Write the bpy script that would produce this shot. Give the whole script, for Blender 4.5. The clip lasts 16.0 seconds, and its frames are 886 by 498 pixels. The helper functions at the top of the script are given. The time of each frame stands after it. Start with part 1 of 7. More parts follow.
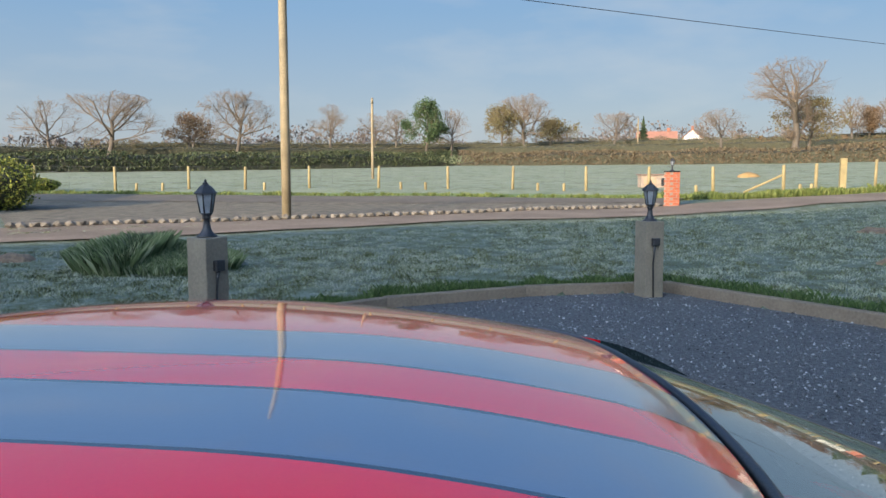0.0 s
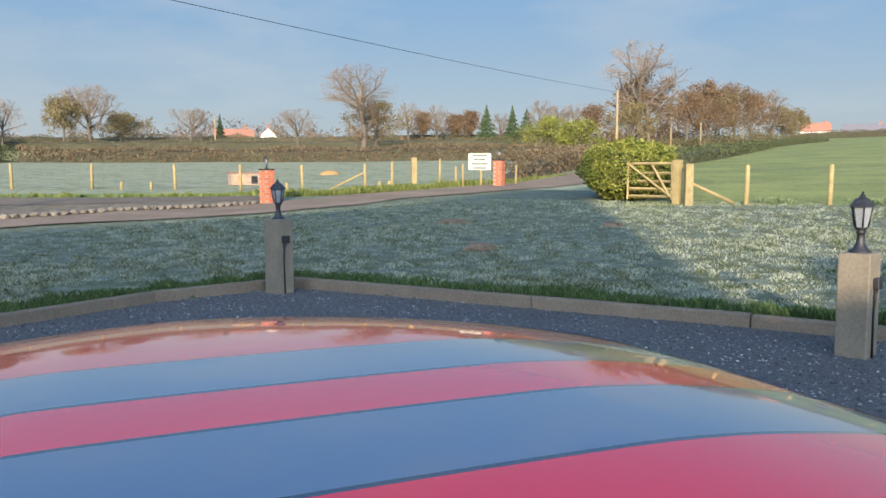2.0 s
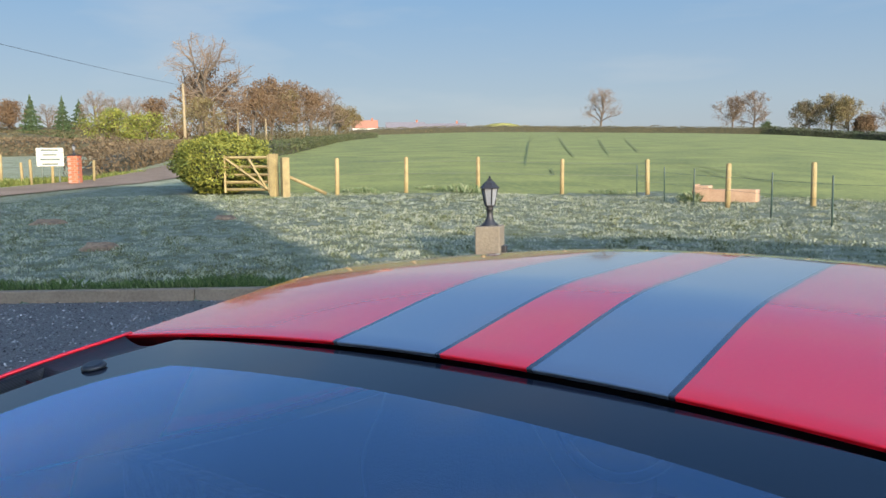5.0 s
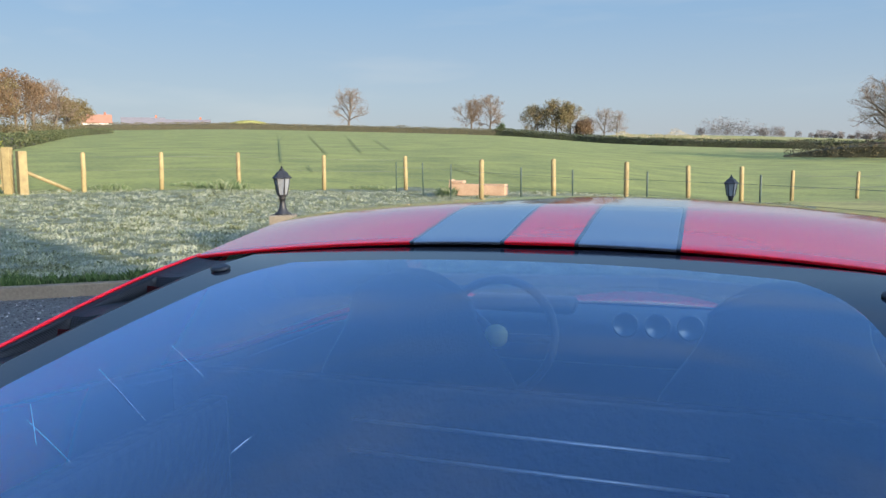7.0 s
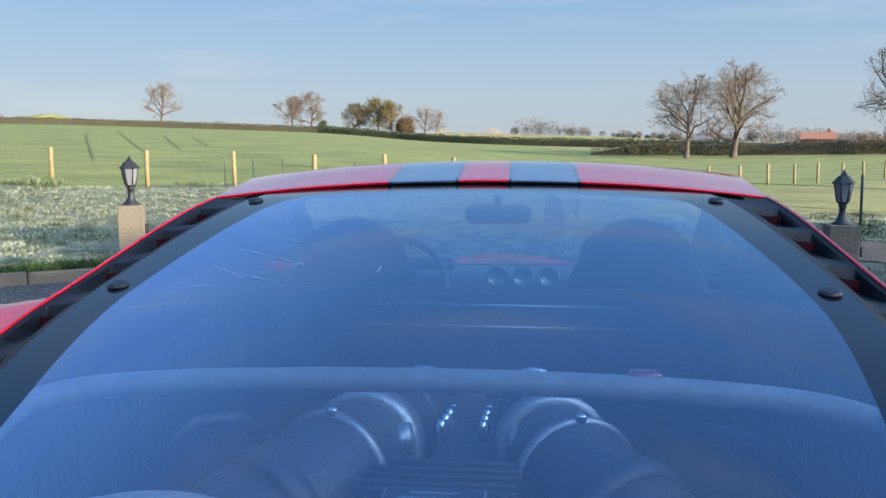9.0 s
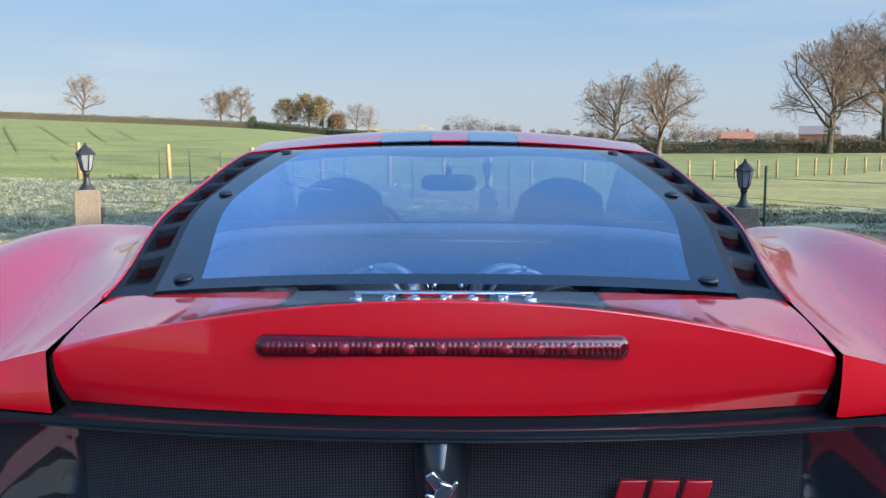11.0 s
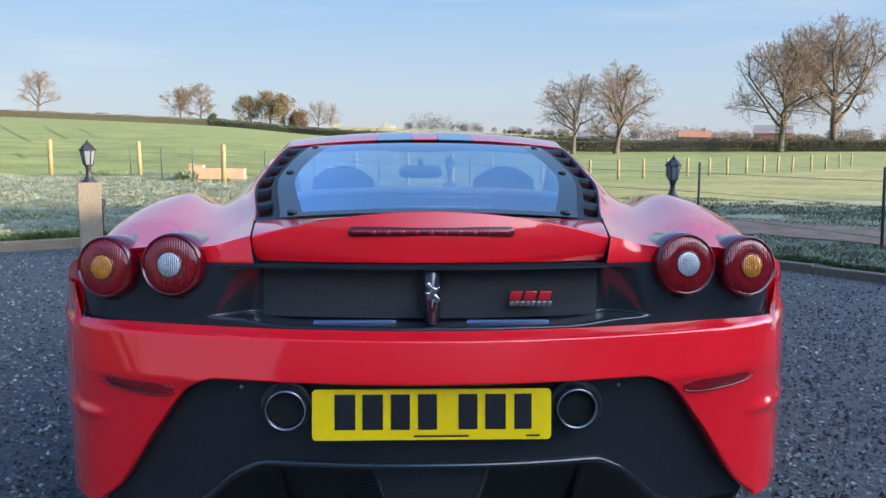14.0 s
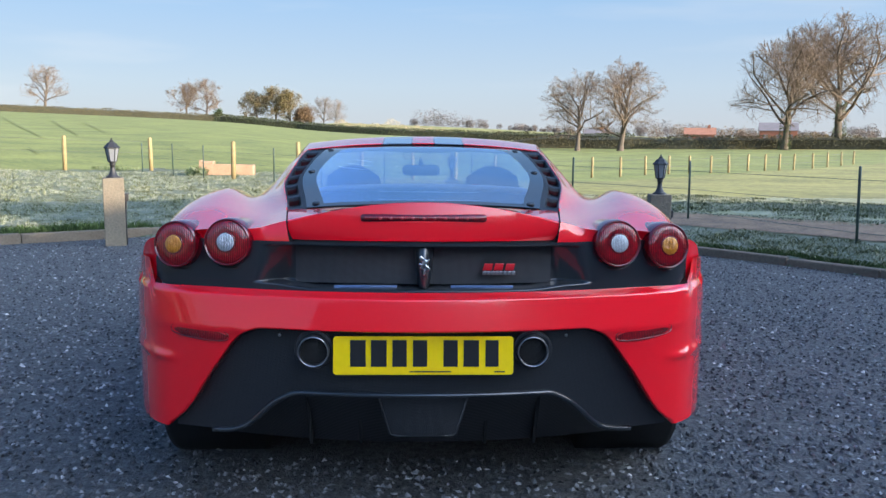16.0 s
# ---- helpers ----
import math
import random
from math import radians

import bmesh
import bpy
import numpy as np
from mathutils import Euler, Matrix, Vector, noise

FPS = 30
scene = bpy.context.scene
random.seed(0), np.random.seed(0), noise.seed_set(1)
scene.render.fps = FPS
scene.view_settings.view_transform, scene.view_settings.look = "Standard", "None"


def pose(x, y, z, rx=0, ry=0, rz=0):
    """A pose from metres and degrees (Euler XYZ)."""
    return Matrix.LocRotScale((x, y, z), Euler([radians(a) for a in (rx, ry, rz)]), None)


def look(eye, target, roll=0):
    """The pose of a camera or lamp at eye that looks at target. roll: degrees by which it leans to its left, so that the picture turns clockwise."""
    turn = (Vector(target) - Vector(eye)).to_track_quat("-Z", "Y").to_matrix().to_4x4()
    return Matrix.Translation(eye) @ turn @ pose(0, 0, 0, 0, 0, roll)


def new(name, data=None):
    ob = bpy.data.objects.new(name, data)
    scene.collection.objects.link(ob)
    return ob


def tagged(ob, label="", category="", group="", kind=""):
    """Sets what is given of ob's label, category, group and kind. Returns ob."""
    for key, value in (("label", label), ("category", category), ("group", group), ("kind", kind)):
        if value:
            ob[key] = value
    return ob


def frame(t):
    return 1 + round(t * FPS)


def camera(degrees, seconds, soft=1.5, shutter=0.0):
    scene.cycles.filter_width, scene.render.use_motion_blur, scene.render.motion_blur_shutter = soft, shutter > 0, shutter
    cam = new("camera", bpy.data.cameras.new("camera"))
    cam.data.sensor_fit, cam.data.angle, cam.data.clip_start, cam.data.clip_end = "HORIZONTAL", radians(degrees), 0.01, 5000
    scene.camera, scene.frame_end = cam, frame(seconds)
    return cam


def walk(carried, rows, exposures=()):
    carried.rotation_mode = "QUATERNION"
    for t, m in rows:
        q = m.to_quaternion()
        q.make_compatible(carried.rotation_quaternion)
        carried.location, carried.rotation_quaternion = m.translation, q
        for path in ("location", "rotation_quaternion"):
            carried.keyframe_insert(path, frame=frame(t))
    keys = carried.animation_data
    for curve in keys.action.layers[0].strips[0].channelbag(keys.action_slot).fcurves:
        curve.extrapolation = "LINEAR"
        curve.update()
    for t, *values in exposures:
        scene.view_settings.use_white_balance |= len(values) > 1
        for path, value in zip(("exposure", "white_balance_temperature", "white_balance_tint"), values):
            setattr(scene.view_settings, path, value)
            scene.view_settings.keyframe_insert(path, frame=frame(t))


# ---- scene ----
cam = camera(57.5, 16.0, soft=1.5)
PATH = [
    (0, (0.658, 2.354, 1.367), (-1.325, 2.177, 1.178), -0.1),
    (0.5, (0.693, 2.177, 1.385), (-1.294, 2.3, 1.19), 0.2),
    (1, (0.692, 2.071, 1.387), (-1.264, 2.439, 1.194), 0.1),
    (1.5, (0.65, 1.943, 1.385), (-1.24, 2.563, 1.19), -0),
    (2, (0.623, 1.814, 1.384), (-1.193, 2.629, 1.187), -0.1),
    (2.5, (0.577, 1.681, 1.39), (-1.153, 2.666, 1.189), -0.1),
    (3, (0.533, 1.505, 1.393), (-1.089, 2.657, 1.189), -0.2),
    (3.5, (0.505, 1.297, 1.398), (-1.016, 2.579, 1.19), -0.2),
    (4, (0.468, 1.136, 1.387), (-0.948, 2.533, 1.178), -0.1),
    (4.2, (0.454, 1.081, 1.377), (-0.914, 2.524, 1.166), -0.2),
    (6.3, (0.304, 0.524, 1.326), (-0.496, 2.344, 1.105), -0.6),
    (6.5, (0.279, 0.482, 1.315), (-0.466, 2.325, 1.093), -0.4),
    (7, (0.218, 0.394, 1.284), (-0.4, 2.283, 1.059), -0.4),
    (7.5, (0.171, 0.294, 1.265), (-0.309, 2.222, 1.037), -0.4),
    (8, (0.131, 0.162, 1.247), (-0.24, 2.113, 1.017), -0.4),
    (8.5, (0.101, 0.031, 1.234), (-0.178, 1.998, 1.003), -0.4),
    (9, (0.075, -0.099, 1.218), (-0.119, 1.878, 0.985), -0.3),
    (9.5, (0.059, -0.228, 1.195), (-0.077, 1.754, 0.96), -0.3),
    (9.7, (0.053, -0.282, 1.184), (-0.064, 1.701, 0.948), -0.2),
    (12, (-0.004, -1.04, 1.121), (0.011, 0.945, 0.88), 0),
    (12.5, (0.002, -1.202, 1.115), (0.032, 0.783, 0.874), 0),
    (13, (-0.007, -1.37, 1.122), (0.038, 0.615, 0.88), 0.1),
    (13.5, (-0.023, -1.535, 1.128), (0.034, 0.449, 0.885), 0.1),
    (14, (-0.035, -1.705, 1.129), (0.032, 0.279, 0.884), 0.2),
    (14.5, (-0.022, -1.852, 1.129), (0.048, 0.132, 0.882), 0.2),
    (15, (-0.01, -1.999, 1.127), (0.061, -0.015, 0.879), 0.3),
    (15.5, (-0.015, -2.148, 1.14), (0.052, -0.165, 0.889), 0.4),
    (16, (-0.009, -2.28, 1.158), (0.046, -0.297, 0.904), 0.4),
]
EXPOSURES = [(0.0, 0.88, 6450, 11), (4.0, 0.89, 6450, 11), (8.5, 1.08, 6450, 11), (12.5, 1.26, 6500, 13), (16.0, 1.38, 6500, 13)]
walk(cam, [(t, look(eye, target, roll)) for t, eye, target, roll in PATH], EXPOSURES)

# ---------------------------------------------------------------- light
SUN_DIR = Vector((-0.87, 0.49, 0.0)).normalized()      # the way the light travels over the ground
SUN_SIDE = Vector((0.49, 0.87, 0.0)).normalized()      # across it
SUN_EL = radians(15.0)
world = bpy.data.worlds.new("morning_sky")
scene.world = world
world.use_nodes = True
wn, wl = world.node_tree.nodes, world.node_tree.links
wn.clear()
sky = wn.new("ShaderNodeTexSky")
sky.sky_type = 'NISHITA'
sky.sun_disc = False
sky.sun_elevation = SUN_EL
sky.sun_rotation = math.atan2(-SUN_DIR.x, -SUN_DIR.y)
sky.altitude, sky.air_density, sky.dust_density, sky.ozone_density = 50, 1.0, 0.6, 1.6
coord, sep = wn.new("ShaderNodeTexCoord"), wn.new("ShaderNodeSeparateXYZ")
wl.new(coord.outputs["Generated"], sep.inputs[0])
veil = wn.new("ShaderNodeValToRGB")                     # thin high haze, paler towards the horizon
veil.color_ramp.elements[0].position, veil.color_ramp.elements[0].color = 0.0, (0.45, 0.50, 0.56, 1)
veil.color_ramp.elements[1].position, veil.color_ramp.elements[1].color = 1.0, (0.07, 0.25, 0.72, 1)
for at_, col in ((0.07, (0.42, 0.53, 0.64, 1)), (0.19, (0.27, 0.46, 0.70, 1)), (0.45, (0.15, 0.39, 0.84, 1))):
    veil.color_ramp.elements.new(at_).color = col
wl.new(sep.outputs["Z"], veil.inputs["Fac"])
stretch, streak, thin = wn.new("ShaderNodeMapping"), wn.new("ShaderNodeTexNoise"), wn.new("ShaderNodeMapRange")
stretch.inputs["Rotation"].default_value, stretch.inputs["Scale"].default_value = (0.25, 0.12, 0.5), (2.0, 5.0, 16.0)
wl.new(coord.outputs["Generated"], stretch.inputs["Vector"])
wl.new(stretch.outputs[0], streak.inputs["Vector"])
streak.inputs["Scale"].default_value, streak.inputs["Detail"].default_value = 1.1, 5.0
thin.inputs["From Min"].default_value, thin.inputs["From Max"].default_value, thin.inputs["To Max"].default_value = 0.50, 0.78, 0.5
wl.new(streak.outputs["Fac"], thin.inputs["Value"])
cloud = wn.new("ShaderNodeMix")
cloud.data_type = 'RGBA'
cloud.inputs["B"].default_value = (0.60, 0.65, 0.70, 1)
wl.new(thin.outputs[0], cloud.inputs["Factor"])
wl.new(veil.outputs["Color"], cloud.inputs["A"])
bg, haze_bg, both = wn.new("ShaderNodeBackground"), wn.new("ShaderNodeBackground"), wn.new("ShaderNodeAddShader")
bg.inputs["Strength"].default_value = 0.009
# the hazy sky is brighter round the sun than opposite to it
toward, glow = wn.new("ShaderNodeVectorMath"), wn.new("ShaderNodeMapRange")
toward.operation = 'DOT_PRODUCT'
toward.inputs[1].default_value = (-SUN_DIR.x, -SUN_DIR.y, 0.08)
glow.interpolation_type = 'SMOOTHSTEP'
glow.inputs["From Min"].default_value, glow.inputs["From Max"].default_value = 0.25, 1.0
glow.inputs["To Min"].default_value, glow.inputs["To Max"].default_value = 0.0, 1.0
warm, power = wn.new("ShaderNodeMix"), wn.new("ShaderNodeMapRange")
warm.data_type = 'RGBA'
warm.inputs["B"].default_value = (0.62, 0.66, 0.68, 1)
power.inputs["To Min"].default_value, power.inputs["To Max"].default_value = 0.44, 5.2
wl.new(coord.outputs["Generated"], toward.inputs[0])
wl.new(toward.outputs["Value"], glow.inputs["Value"])
wl.new(glow.outputs[0], power.inputs["Value"])
wl.new(glow.outputs[0], warm.inputs["Factor"])
wl.new(cloud.outputs["Result"], warm.inputs["A"])
wl.new(power.outputs[0], haze_bg.inputs["Strength"])
wout = wn.new("ShaderNodeOutputWorld")
wl.new(sky.outputs[0], bg.inputs["Color"])
wl.new(warm.outputs["Result"], haze_bg.inputs["Color"])
wl.new(bg.outputs[0], both.inputs[0])
wl.new(haze_bg.outputs[0], both.inputs[1])
wl.new(both.outputs[0], wout.inputs["Surface"])
sun_data = bpy.data.lights.new("sun", 'SUN')
sun_data.energy, sun_data.angle, sun_data.color = 5.0, radians(0.6), (1.0, 0.80, 0.56)
sun = new("sun", sun_data)
beam = Vector((SUN_DIR.x * math.cos(SUN_EL), SUN_DIR.y * math.cos(SUN_EL), -math.sin(SUN_EL)))
sun.matrix_basis = look((40, -25, 20), Vector((40, -25, 20)) + beam)

# ---------------------------------------------------------------- helpers
def part(name, bm, material, parent=None, label="", smooth=True):
    """Links a bmesh as one mesh object under a thing or a part."""
    me = bpy.data.meshes.new(name)
    bm.to_mesh(me)
    bm.free()
    for m in (material if isinstance(material, (list, tuple)) else [material]):
        me.materials.append(m)
    if smooth:
        me.shade_smooth()
    ob = new(name, me)
    if parent is not None:
        ob.parent = parent
    if label:
        ob["label"] = label
    return ob


def raw(name, verts, faces, material, parent=None, label="", smooth=False, slots=None):
    """Links vertices and faces as one mesh object."""
    me = bpy.data.meshes.new(name)
    me.from_pydata(verts.tolist() if isinstance(verts, np.ndarray) else [tuple(v) for v in verts], [], faces.tolist() if isinstance(faces, np.ndarray) else [tuple(f) for f in faces])
    for m in (material if isinstance(material, (list, tuple)) else [material]):
        me.materials.append(m)
    if slots is not None:
        me.polygons.foreach_set("material_index", np.asarray(slots, dtype=np.int32))
    me.update()
    if smooth:
        me.shade_smooth()
    ob = new(name, me)
    if parent is not None:
        ob.parent = parent
    if label:
        ob["label"] = label
    return ob


def thing(name, label, category, group="", at=None):
    ob = new(name)
    ob.empty_display_size = 0.1
    if at is not None:
        ob.matrix_basis = at
    return tagged(ob, label, category, group)


def box(bm, cx, cy, cz, sx, sy, sz, bevel=0.0, turn=None):
    """A block of the given middle and size, with rounded edges."""
    m = Matrix.Translation((cx, cy, cz))
    if turn is not None:
        m = m @ turn
    made = bmesh.ops.create_cube(bm, size=1.0, matrix=m @ Matrix.Diagonal((sx, sy, sz, 1)))
    if bevel > 0:
        edges = list({e for v in made["verts"] for e in v.link_edges})
        bmesh.ops.bevel(bm, geom=edges, offset=bevel, segments=2, affect='EDGES', profile=0.5)
    return made


def lathe(bm, profile, segments=24, m=None):
    """Turns (radius, height) pairs round z."""
    m = m or Matrix()
    rings = []
    for r, z in profile:
        rings.append([bm.verts.new(m @ Vector((r * math.cos(2 * math.pi * k / segments), r * math.sin(2 * math.pi * k / segments), z))) for k in range(segments)])
    for a, b in zip(rings, rings[1:]):
        for k in range(segments):
            bm.faces.new((a[k], a[(k + 1) % segments], b[(k + 1) % segments], b[k]))
    if profile[0][0] > 1e-4:
        bm.faces.new(list(reversed(rings[0])))
    if profile[-1][0] > 1e-4:
        bm.faces.new(rings[-1])
    bmesh.ops.remove_doubles(bm, verts=bm.verts[:], dist=1e-5)


def tube(bm, points, radius, segments=8, closed=False):
    """A round bar along a line of points; radius: a number or one for each point."""
    pts = [Vector(p) for p in points]
    rings = []
    for i, p in enumerate(pts):
        a = pts[max(i - 1, 0)] if not closed else pts[i - 1]
        b = pts[min(i + 1, len(pts) - 1)] if not closed else pts[(i + 1) % len(pts)]
        d = (b - a).normalized()
        u = d.cross(Vector((0, 0, 1)) if abs(d.z) < 0.95 else Vector((1, 0, 0))).normalized()
        w = d.cross(u)
        r = radius[i] if isinstance(radius, (list, tuple)) else radius
        rings.append([bm.verts.new(p + r * (math.cos(2 * math.pi * k / segments) * u + math.sin(2 * math.pi * k / segments) * w)) for k in range(segments)])
    for a, b in list(zip(rings, rings[1:])) + ([(rings[-1], rings[0])] if closed else []):
        for k in range(segments):
            bm.faces.new((a[k], a[(k + 1) % segments], b[(k + 1) % segments], b[k]))
    if not closed:
        bm.faces.new(list(reversed(rings[0])))
        bm.faces.new(rings[-1])


def sheet(bm, us, vs, fn, slot=None, keep=None):
    """A grid surface fn(u, v) -> point; slot(u, v) picks a material, keep(u, v) drops faces."""
    grid = [[bm.verts.new(fn(u, v)) for v in vs] for u in us]
    for i in range(len(us) - 1):
        for j in range(len(vs) - 1):
            um, vm = (us[i] + us[i + 1]) / 2, (vs[j] + vs[j + 1]) / 2
            if keep is not None and not keep(um, vm):
                continue
            f = bm.faces.new((grid[i][j], grid[i + 1][j], grid[i + 1][j + 1], grid[i][j + 1]))
            f.smooth = True
            if slot is not None:
                f.material_index = slot(um, vm)
    loose = [v for v in bm.verts if not v.link_faces]
    if loose:
        bmesh.ops.delete(bm, geom=loose, context='VERTS')


def thicken(bm, d):
    """Gives an open sheet a thickness towards its back."""
    bmesh.ops.recalc_face_normals(bm, faces=bm.faces[:])
    bmesh.ops.solidify(bm, geom=bm.faces[:], thickness=d)


def steps(a, b, n):
    return [a + (b - a) * k / n for k in range(n + 1)]


def curve1(xs, ys):
    """A smooth line through a few heights (monotone between knots)."""
    xs, ys = np.array(xs, float), np.array(ys, float)
    h, dl = np.diff(xs), np.diff(ys) / np.diff(xs)
    m = np.zeros(len(xs))
    m[0], m[-1] = dl[0], dl[-1]
    for i in range(1, len(xs) - 1):
        if dl[i - 1] * dl[i] > 0:
            w1, w2 = 2 * h[i] + h[i - 1], h[i] + 2 * h[i - 1]
            m[i] = (w1 + w2) / (w1 / dl[i - 1] + w2 / dl[i])

    def at(x):
        x = min(max(x, xs[0]), xs[-1])
        i = min(int(np.searchsorted(xs, x, side='right')) - 1, len(xs) - 2)
        t = (x - xs[i]) / h[i]
        return float((1 + 2 * t) * (1 - t) ** 2 * ys[i] + t * (1 - t) ** 2 * h[i] * m[i] + t * t * (3 - 2 * t) * ys[i + 1] + t * t * (t - 1) * h[i] * m[i + 1])
    return at


def smooth01(x):
    x = min(max(x, 0.0), 1.0)
    return x * x * (3 - 2 * x)


# ---------------------------------------------------------------- materials
def surface(name, base, rough=0.6, metal=0.0, dark=None, scale=8.0, fine=60.0, bump=0.2, bump_scale=None, coat=0.0, amount=0.5, spec=0.5, vary=0.0, detail=6.0):
    """A procedural surface with colour variation at two scales and fine relief."""
    m = bpy.data.materials.new(name)
    m.use_nodes = True
    n, l = m.node_tree.nodes, m.node_tree.links
    b = n["Principled BSDF"]
    b.inputs["Roughness"].default_value, b.inputs["Metallic"].default_value = rough, metal
    b.inputs["Specular IOR Level"].default_value = spec
    b.inputs["Coat Weight"].default_value, b.inputs["Coat Roughness"].default_value = coat, 0.03
    geo = n.new("ShaderNodeNewGeometry")
    big, small = n.new("ShaderNodeTexNoise"), n.new("ShaderNodeTexNoise")
    big.inputs["Scale"].default_value, small.inputs["Scale"].default_value = scale, fine
    big.inputs["Detail"].default_value, small.inputs["Detail"].default_value = 4.0, detail
    for t in (big, small):
        l.new(geo.outputs["Position"], t.inputs["Vector"])
    add = n.new("ShaderNodeMath")
    add.operation = 'ADD'
    l.new(big.outputs["Fac"], add.inputs[0])
    l.new(small.outputs["Fac"], add.inputs[1])
    ramp = n.new("ShaderNodeMapRange")
    ramp.inputs["From Min"].default_value, ramp.inputs["From Max"].default_value = 1.0 - amount * 0.6, 1.0 + amount * 0.6
    l.new(add.outputs[0], ramp.inputs["Value"])
    mix = n.new("ShaderNodeMix")
    mix.data_type = 'RGBA'
    mix.inputs["A"].default_value = (*(dark or [c * 0.7 for c in base]), 1)
    mix.inputs["B"].default_value = (*base, 1)
    l.new(ramp.outputs[0], mix.inputs["Factor"])
    out = mix.outputs["Result"]
    if vary:
        info, hsv, mr = n.new("ShaderNodeObjectInfo"), n.new("ShaderNodeHueSaturation"), n.new("ShaderNodeMapRange")
        mr.inputs["To Min"].default_value, mr.inputs["To Max"].default_value = 1 - vary, 1 + vary
        l.new(info.outputs["Random"], mr.inputs["Value"])
        l.new(mr.outputs[0], hsv.inputs["Value"])
        l.new(out, hsv.inputs["Color"])
        out = hsv.outputs["Color"]
    l.new(out, b.inputs["Base Color"])
    if bump:
        tex = small
        if bump_scale:
            tex = n.new("ShaderNodeTexNoise")
            tex.inputs["Scale"].default_value, tex.inputs["Detail"].default_value = bump_scale, 4.0
            l.new(geo.outputs["Position"], tex.inputs["Vector"])
        bp = n.new("ShaderNodeBump")
        bp.inputs["Strength"].default_value, bp.inputs["Distance"].default_value = bump, 0.02
        l.new(tex.outputs["Fac"], bp.inputs["Height"])
        l.new(bp.outputs["Normal"], b.inputs["Normal"])
    return m


def paint(name, base, rough=0.25, flake=0.03, coat=1.0, metal=0.0):
    """Car paint under a clear coat, with a faint orange peel."""
    m = surface(name, base, rough, metal, [c * 0.92 for c in base], 3.0, 400.0, 0.0, coat=coat, amount=1.0, spec=0.22)
    n, l = m.node_tree.nodes, m.node_tree.links
    b = n["Principled BSDF"]
    b.inputs["Coat IOR"].default_value = 1.6
    geo = n.new("ShaderNodeNewGeometry")
    t = n.new("ShaderNodeTexNoise")
    t.inputs["Scale"].default_value, t.inputs["Detail"].default_value = 160.0, 1.0
    l.new(geo.outputs["Position"], t.inputs["Vector"])
    bp = n.new("ShaderNodeBump")
    bp.inputs["Strength"].default_value, bp.inputs["Distance"].default_value = flake, 0.001
    l.new(t.outputs["Fac"], bp.inputs["Height"])
    l.new(bp.outputs["Normal"], b.inputs["Coat Normal"])
    return m


def glass(name, tint=(1, 1, 1), rough=0.0, clear=0.7, haze=0.0, facing=0.06, sheen=(1, 1, 1)):
    """A thin pane: part clear, part glossy."""
    m = bpy.data.materials.new(name)
    m.use_nodes = True
    n, l = m.node_tree.nodes, m.node_tree.links
    n.clear()
    out, mix = n.new("ShaderNodeOutputMaterial"), n.new("ShaderNodeMixShader")
    tr, gl, fr = n.new("ShaderNodeBsdfTransparent"), n.new("ShaderNodeBsdfGlossy"), n.new("ShaderNodeLayerWeight")
    edge, amount = n.new("ShaderNodeMath"), n.new("ShaderNodeMapRange")
    tr.inputs["Color"].default_value = (*[c * clear for c in tint], 1)
    gl.inputs["Roughness"].default_value = rough
    edge.operation, edge.inputs[1].default_value = 'POWER', 3.5
    amount.inputs["To Min"].default_value = facing
    l.new(fr.outputs["Facing"], edge.inputs[0])
    l.new(edge.outputs[0], amount.inputs["Value"])
    gl.inputs["Color"].default_value = (*sheen, 1)
    l.new(amount.outputs[0], mix.inputs[0])
    l.new(tr.outputs[0], mix.inputs[1])
    l.new(gl.outputs[0], mix.inputs[2])
    last = mix
    if haze:                                # dusty haze and fine scratches, the sky's reflected blue painted into their colour
        sky_haze, mx, tex, rng = n.new("ShaderNodeBsdfDiffuse"), n.new("ShaderNodeMixShader"), n.new("ShaderNodeTexNoise"), n.new("ShaderNodeMapRange")
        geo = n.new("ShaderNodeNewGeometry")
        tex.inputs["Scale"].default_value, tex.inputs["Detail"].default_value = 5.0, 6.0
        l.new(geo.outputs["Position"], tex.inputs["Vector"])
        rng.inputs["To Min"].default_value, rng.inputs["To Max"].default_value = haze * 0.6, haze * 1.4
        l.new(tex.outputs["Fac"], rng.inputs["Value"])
        # the haze grows stronger towards the -x side
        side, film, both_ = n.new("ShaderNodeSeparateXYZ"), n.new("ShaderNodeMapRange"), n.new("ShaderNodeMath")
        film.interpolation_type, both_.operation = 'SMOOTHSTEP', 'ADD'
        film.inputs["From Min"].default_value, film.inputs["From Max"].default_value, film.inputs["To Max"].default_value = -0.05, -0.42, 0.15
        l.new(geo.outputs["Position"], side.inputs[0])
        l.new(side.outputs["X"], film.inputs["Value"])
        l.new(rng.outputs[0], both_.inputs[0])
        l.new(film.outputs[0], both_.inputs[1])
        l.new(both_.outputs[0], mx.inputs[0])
        sky_haze.inputs["Color"].default_value = (0.25, 0.48, 0.95, 1)
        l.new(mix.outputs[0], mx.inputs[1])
        l.new(sky_haze.outputs[0], mx.inputs[2])
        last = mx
    l.new(last.outputs[0], out.inputs["Surface"])
    return m


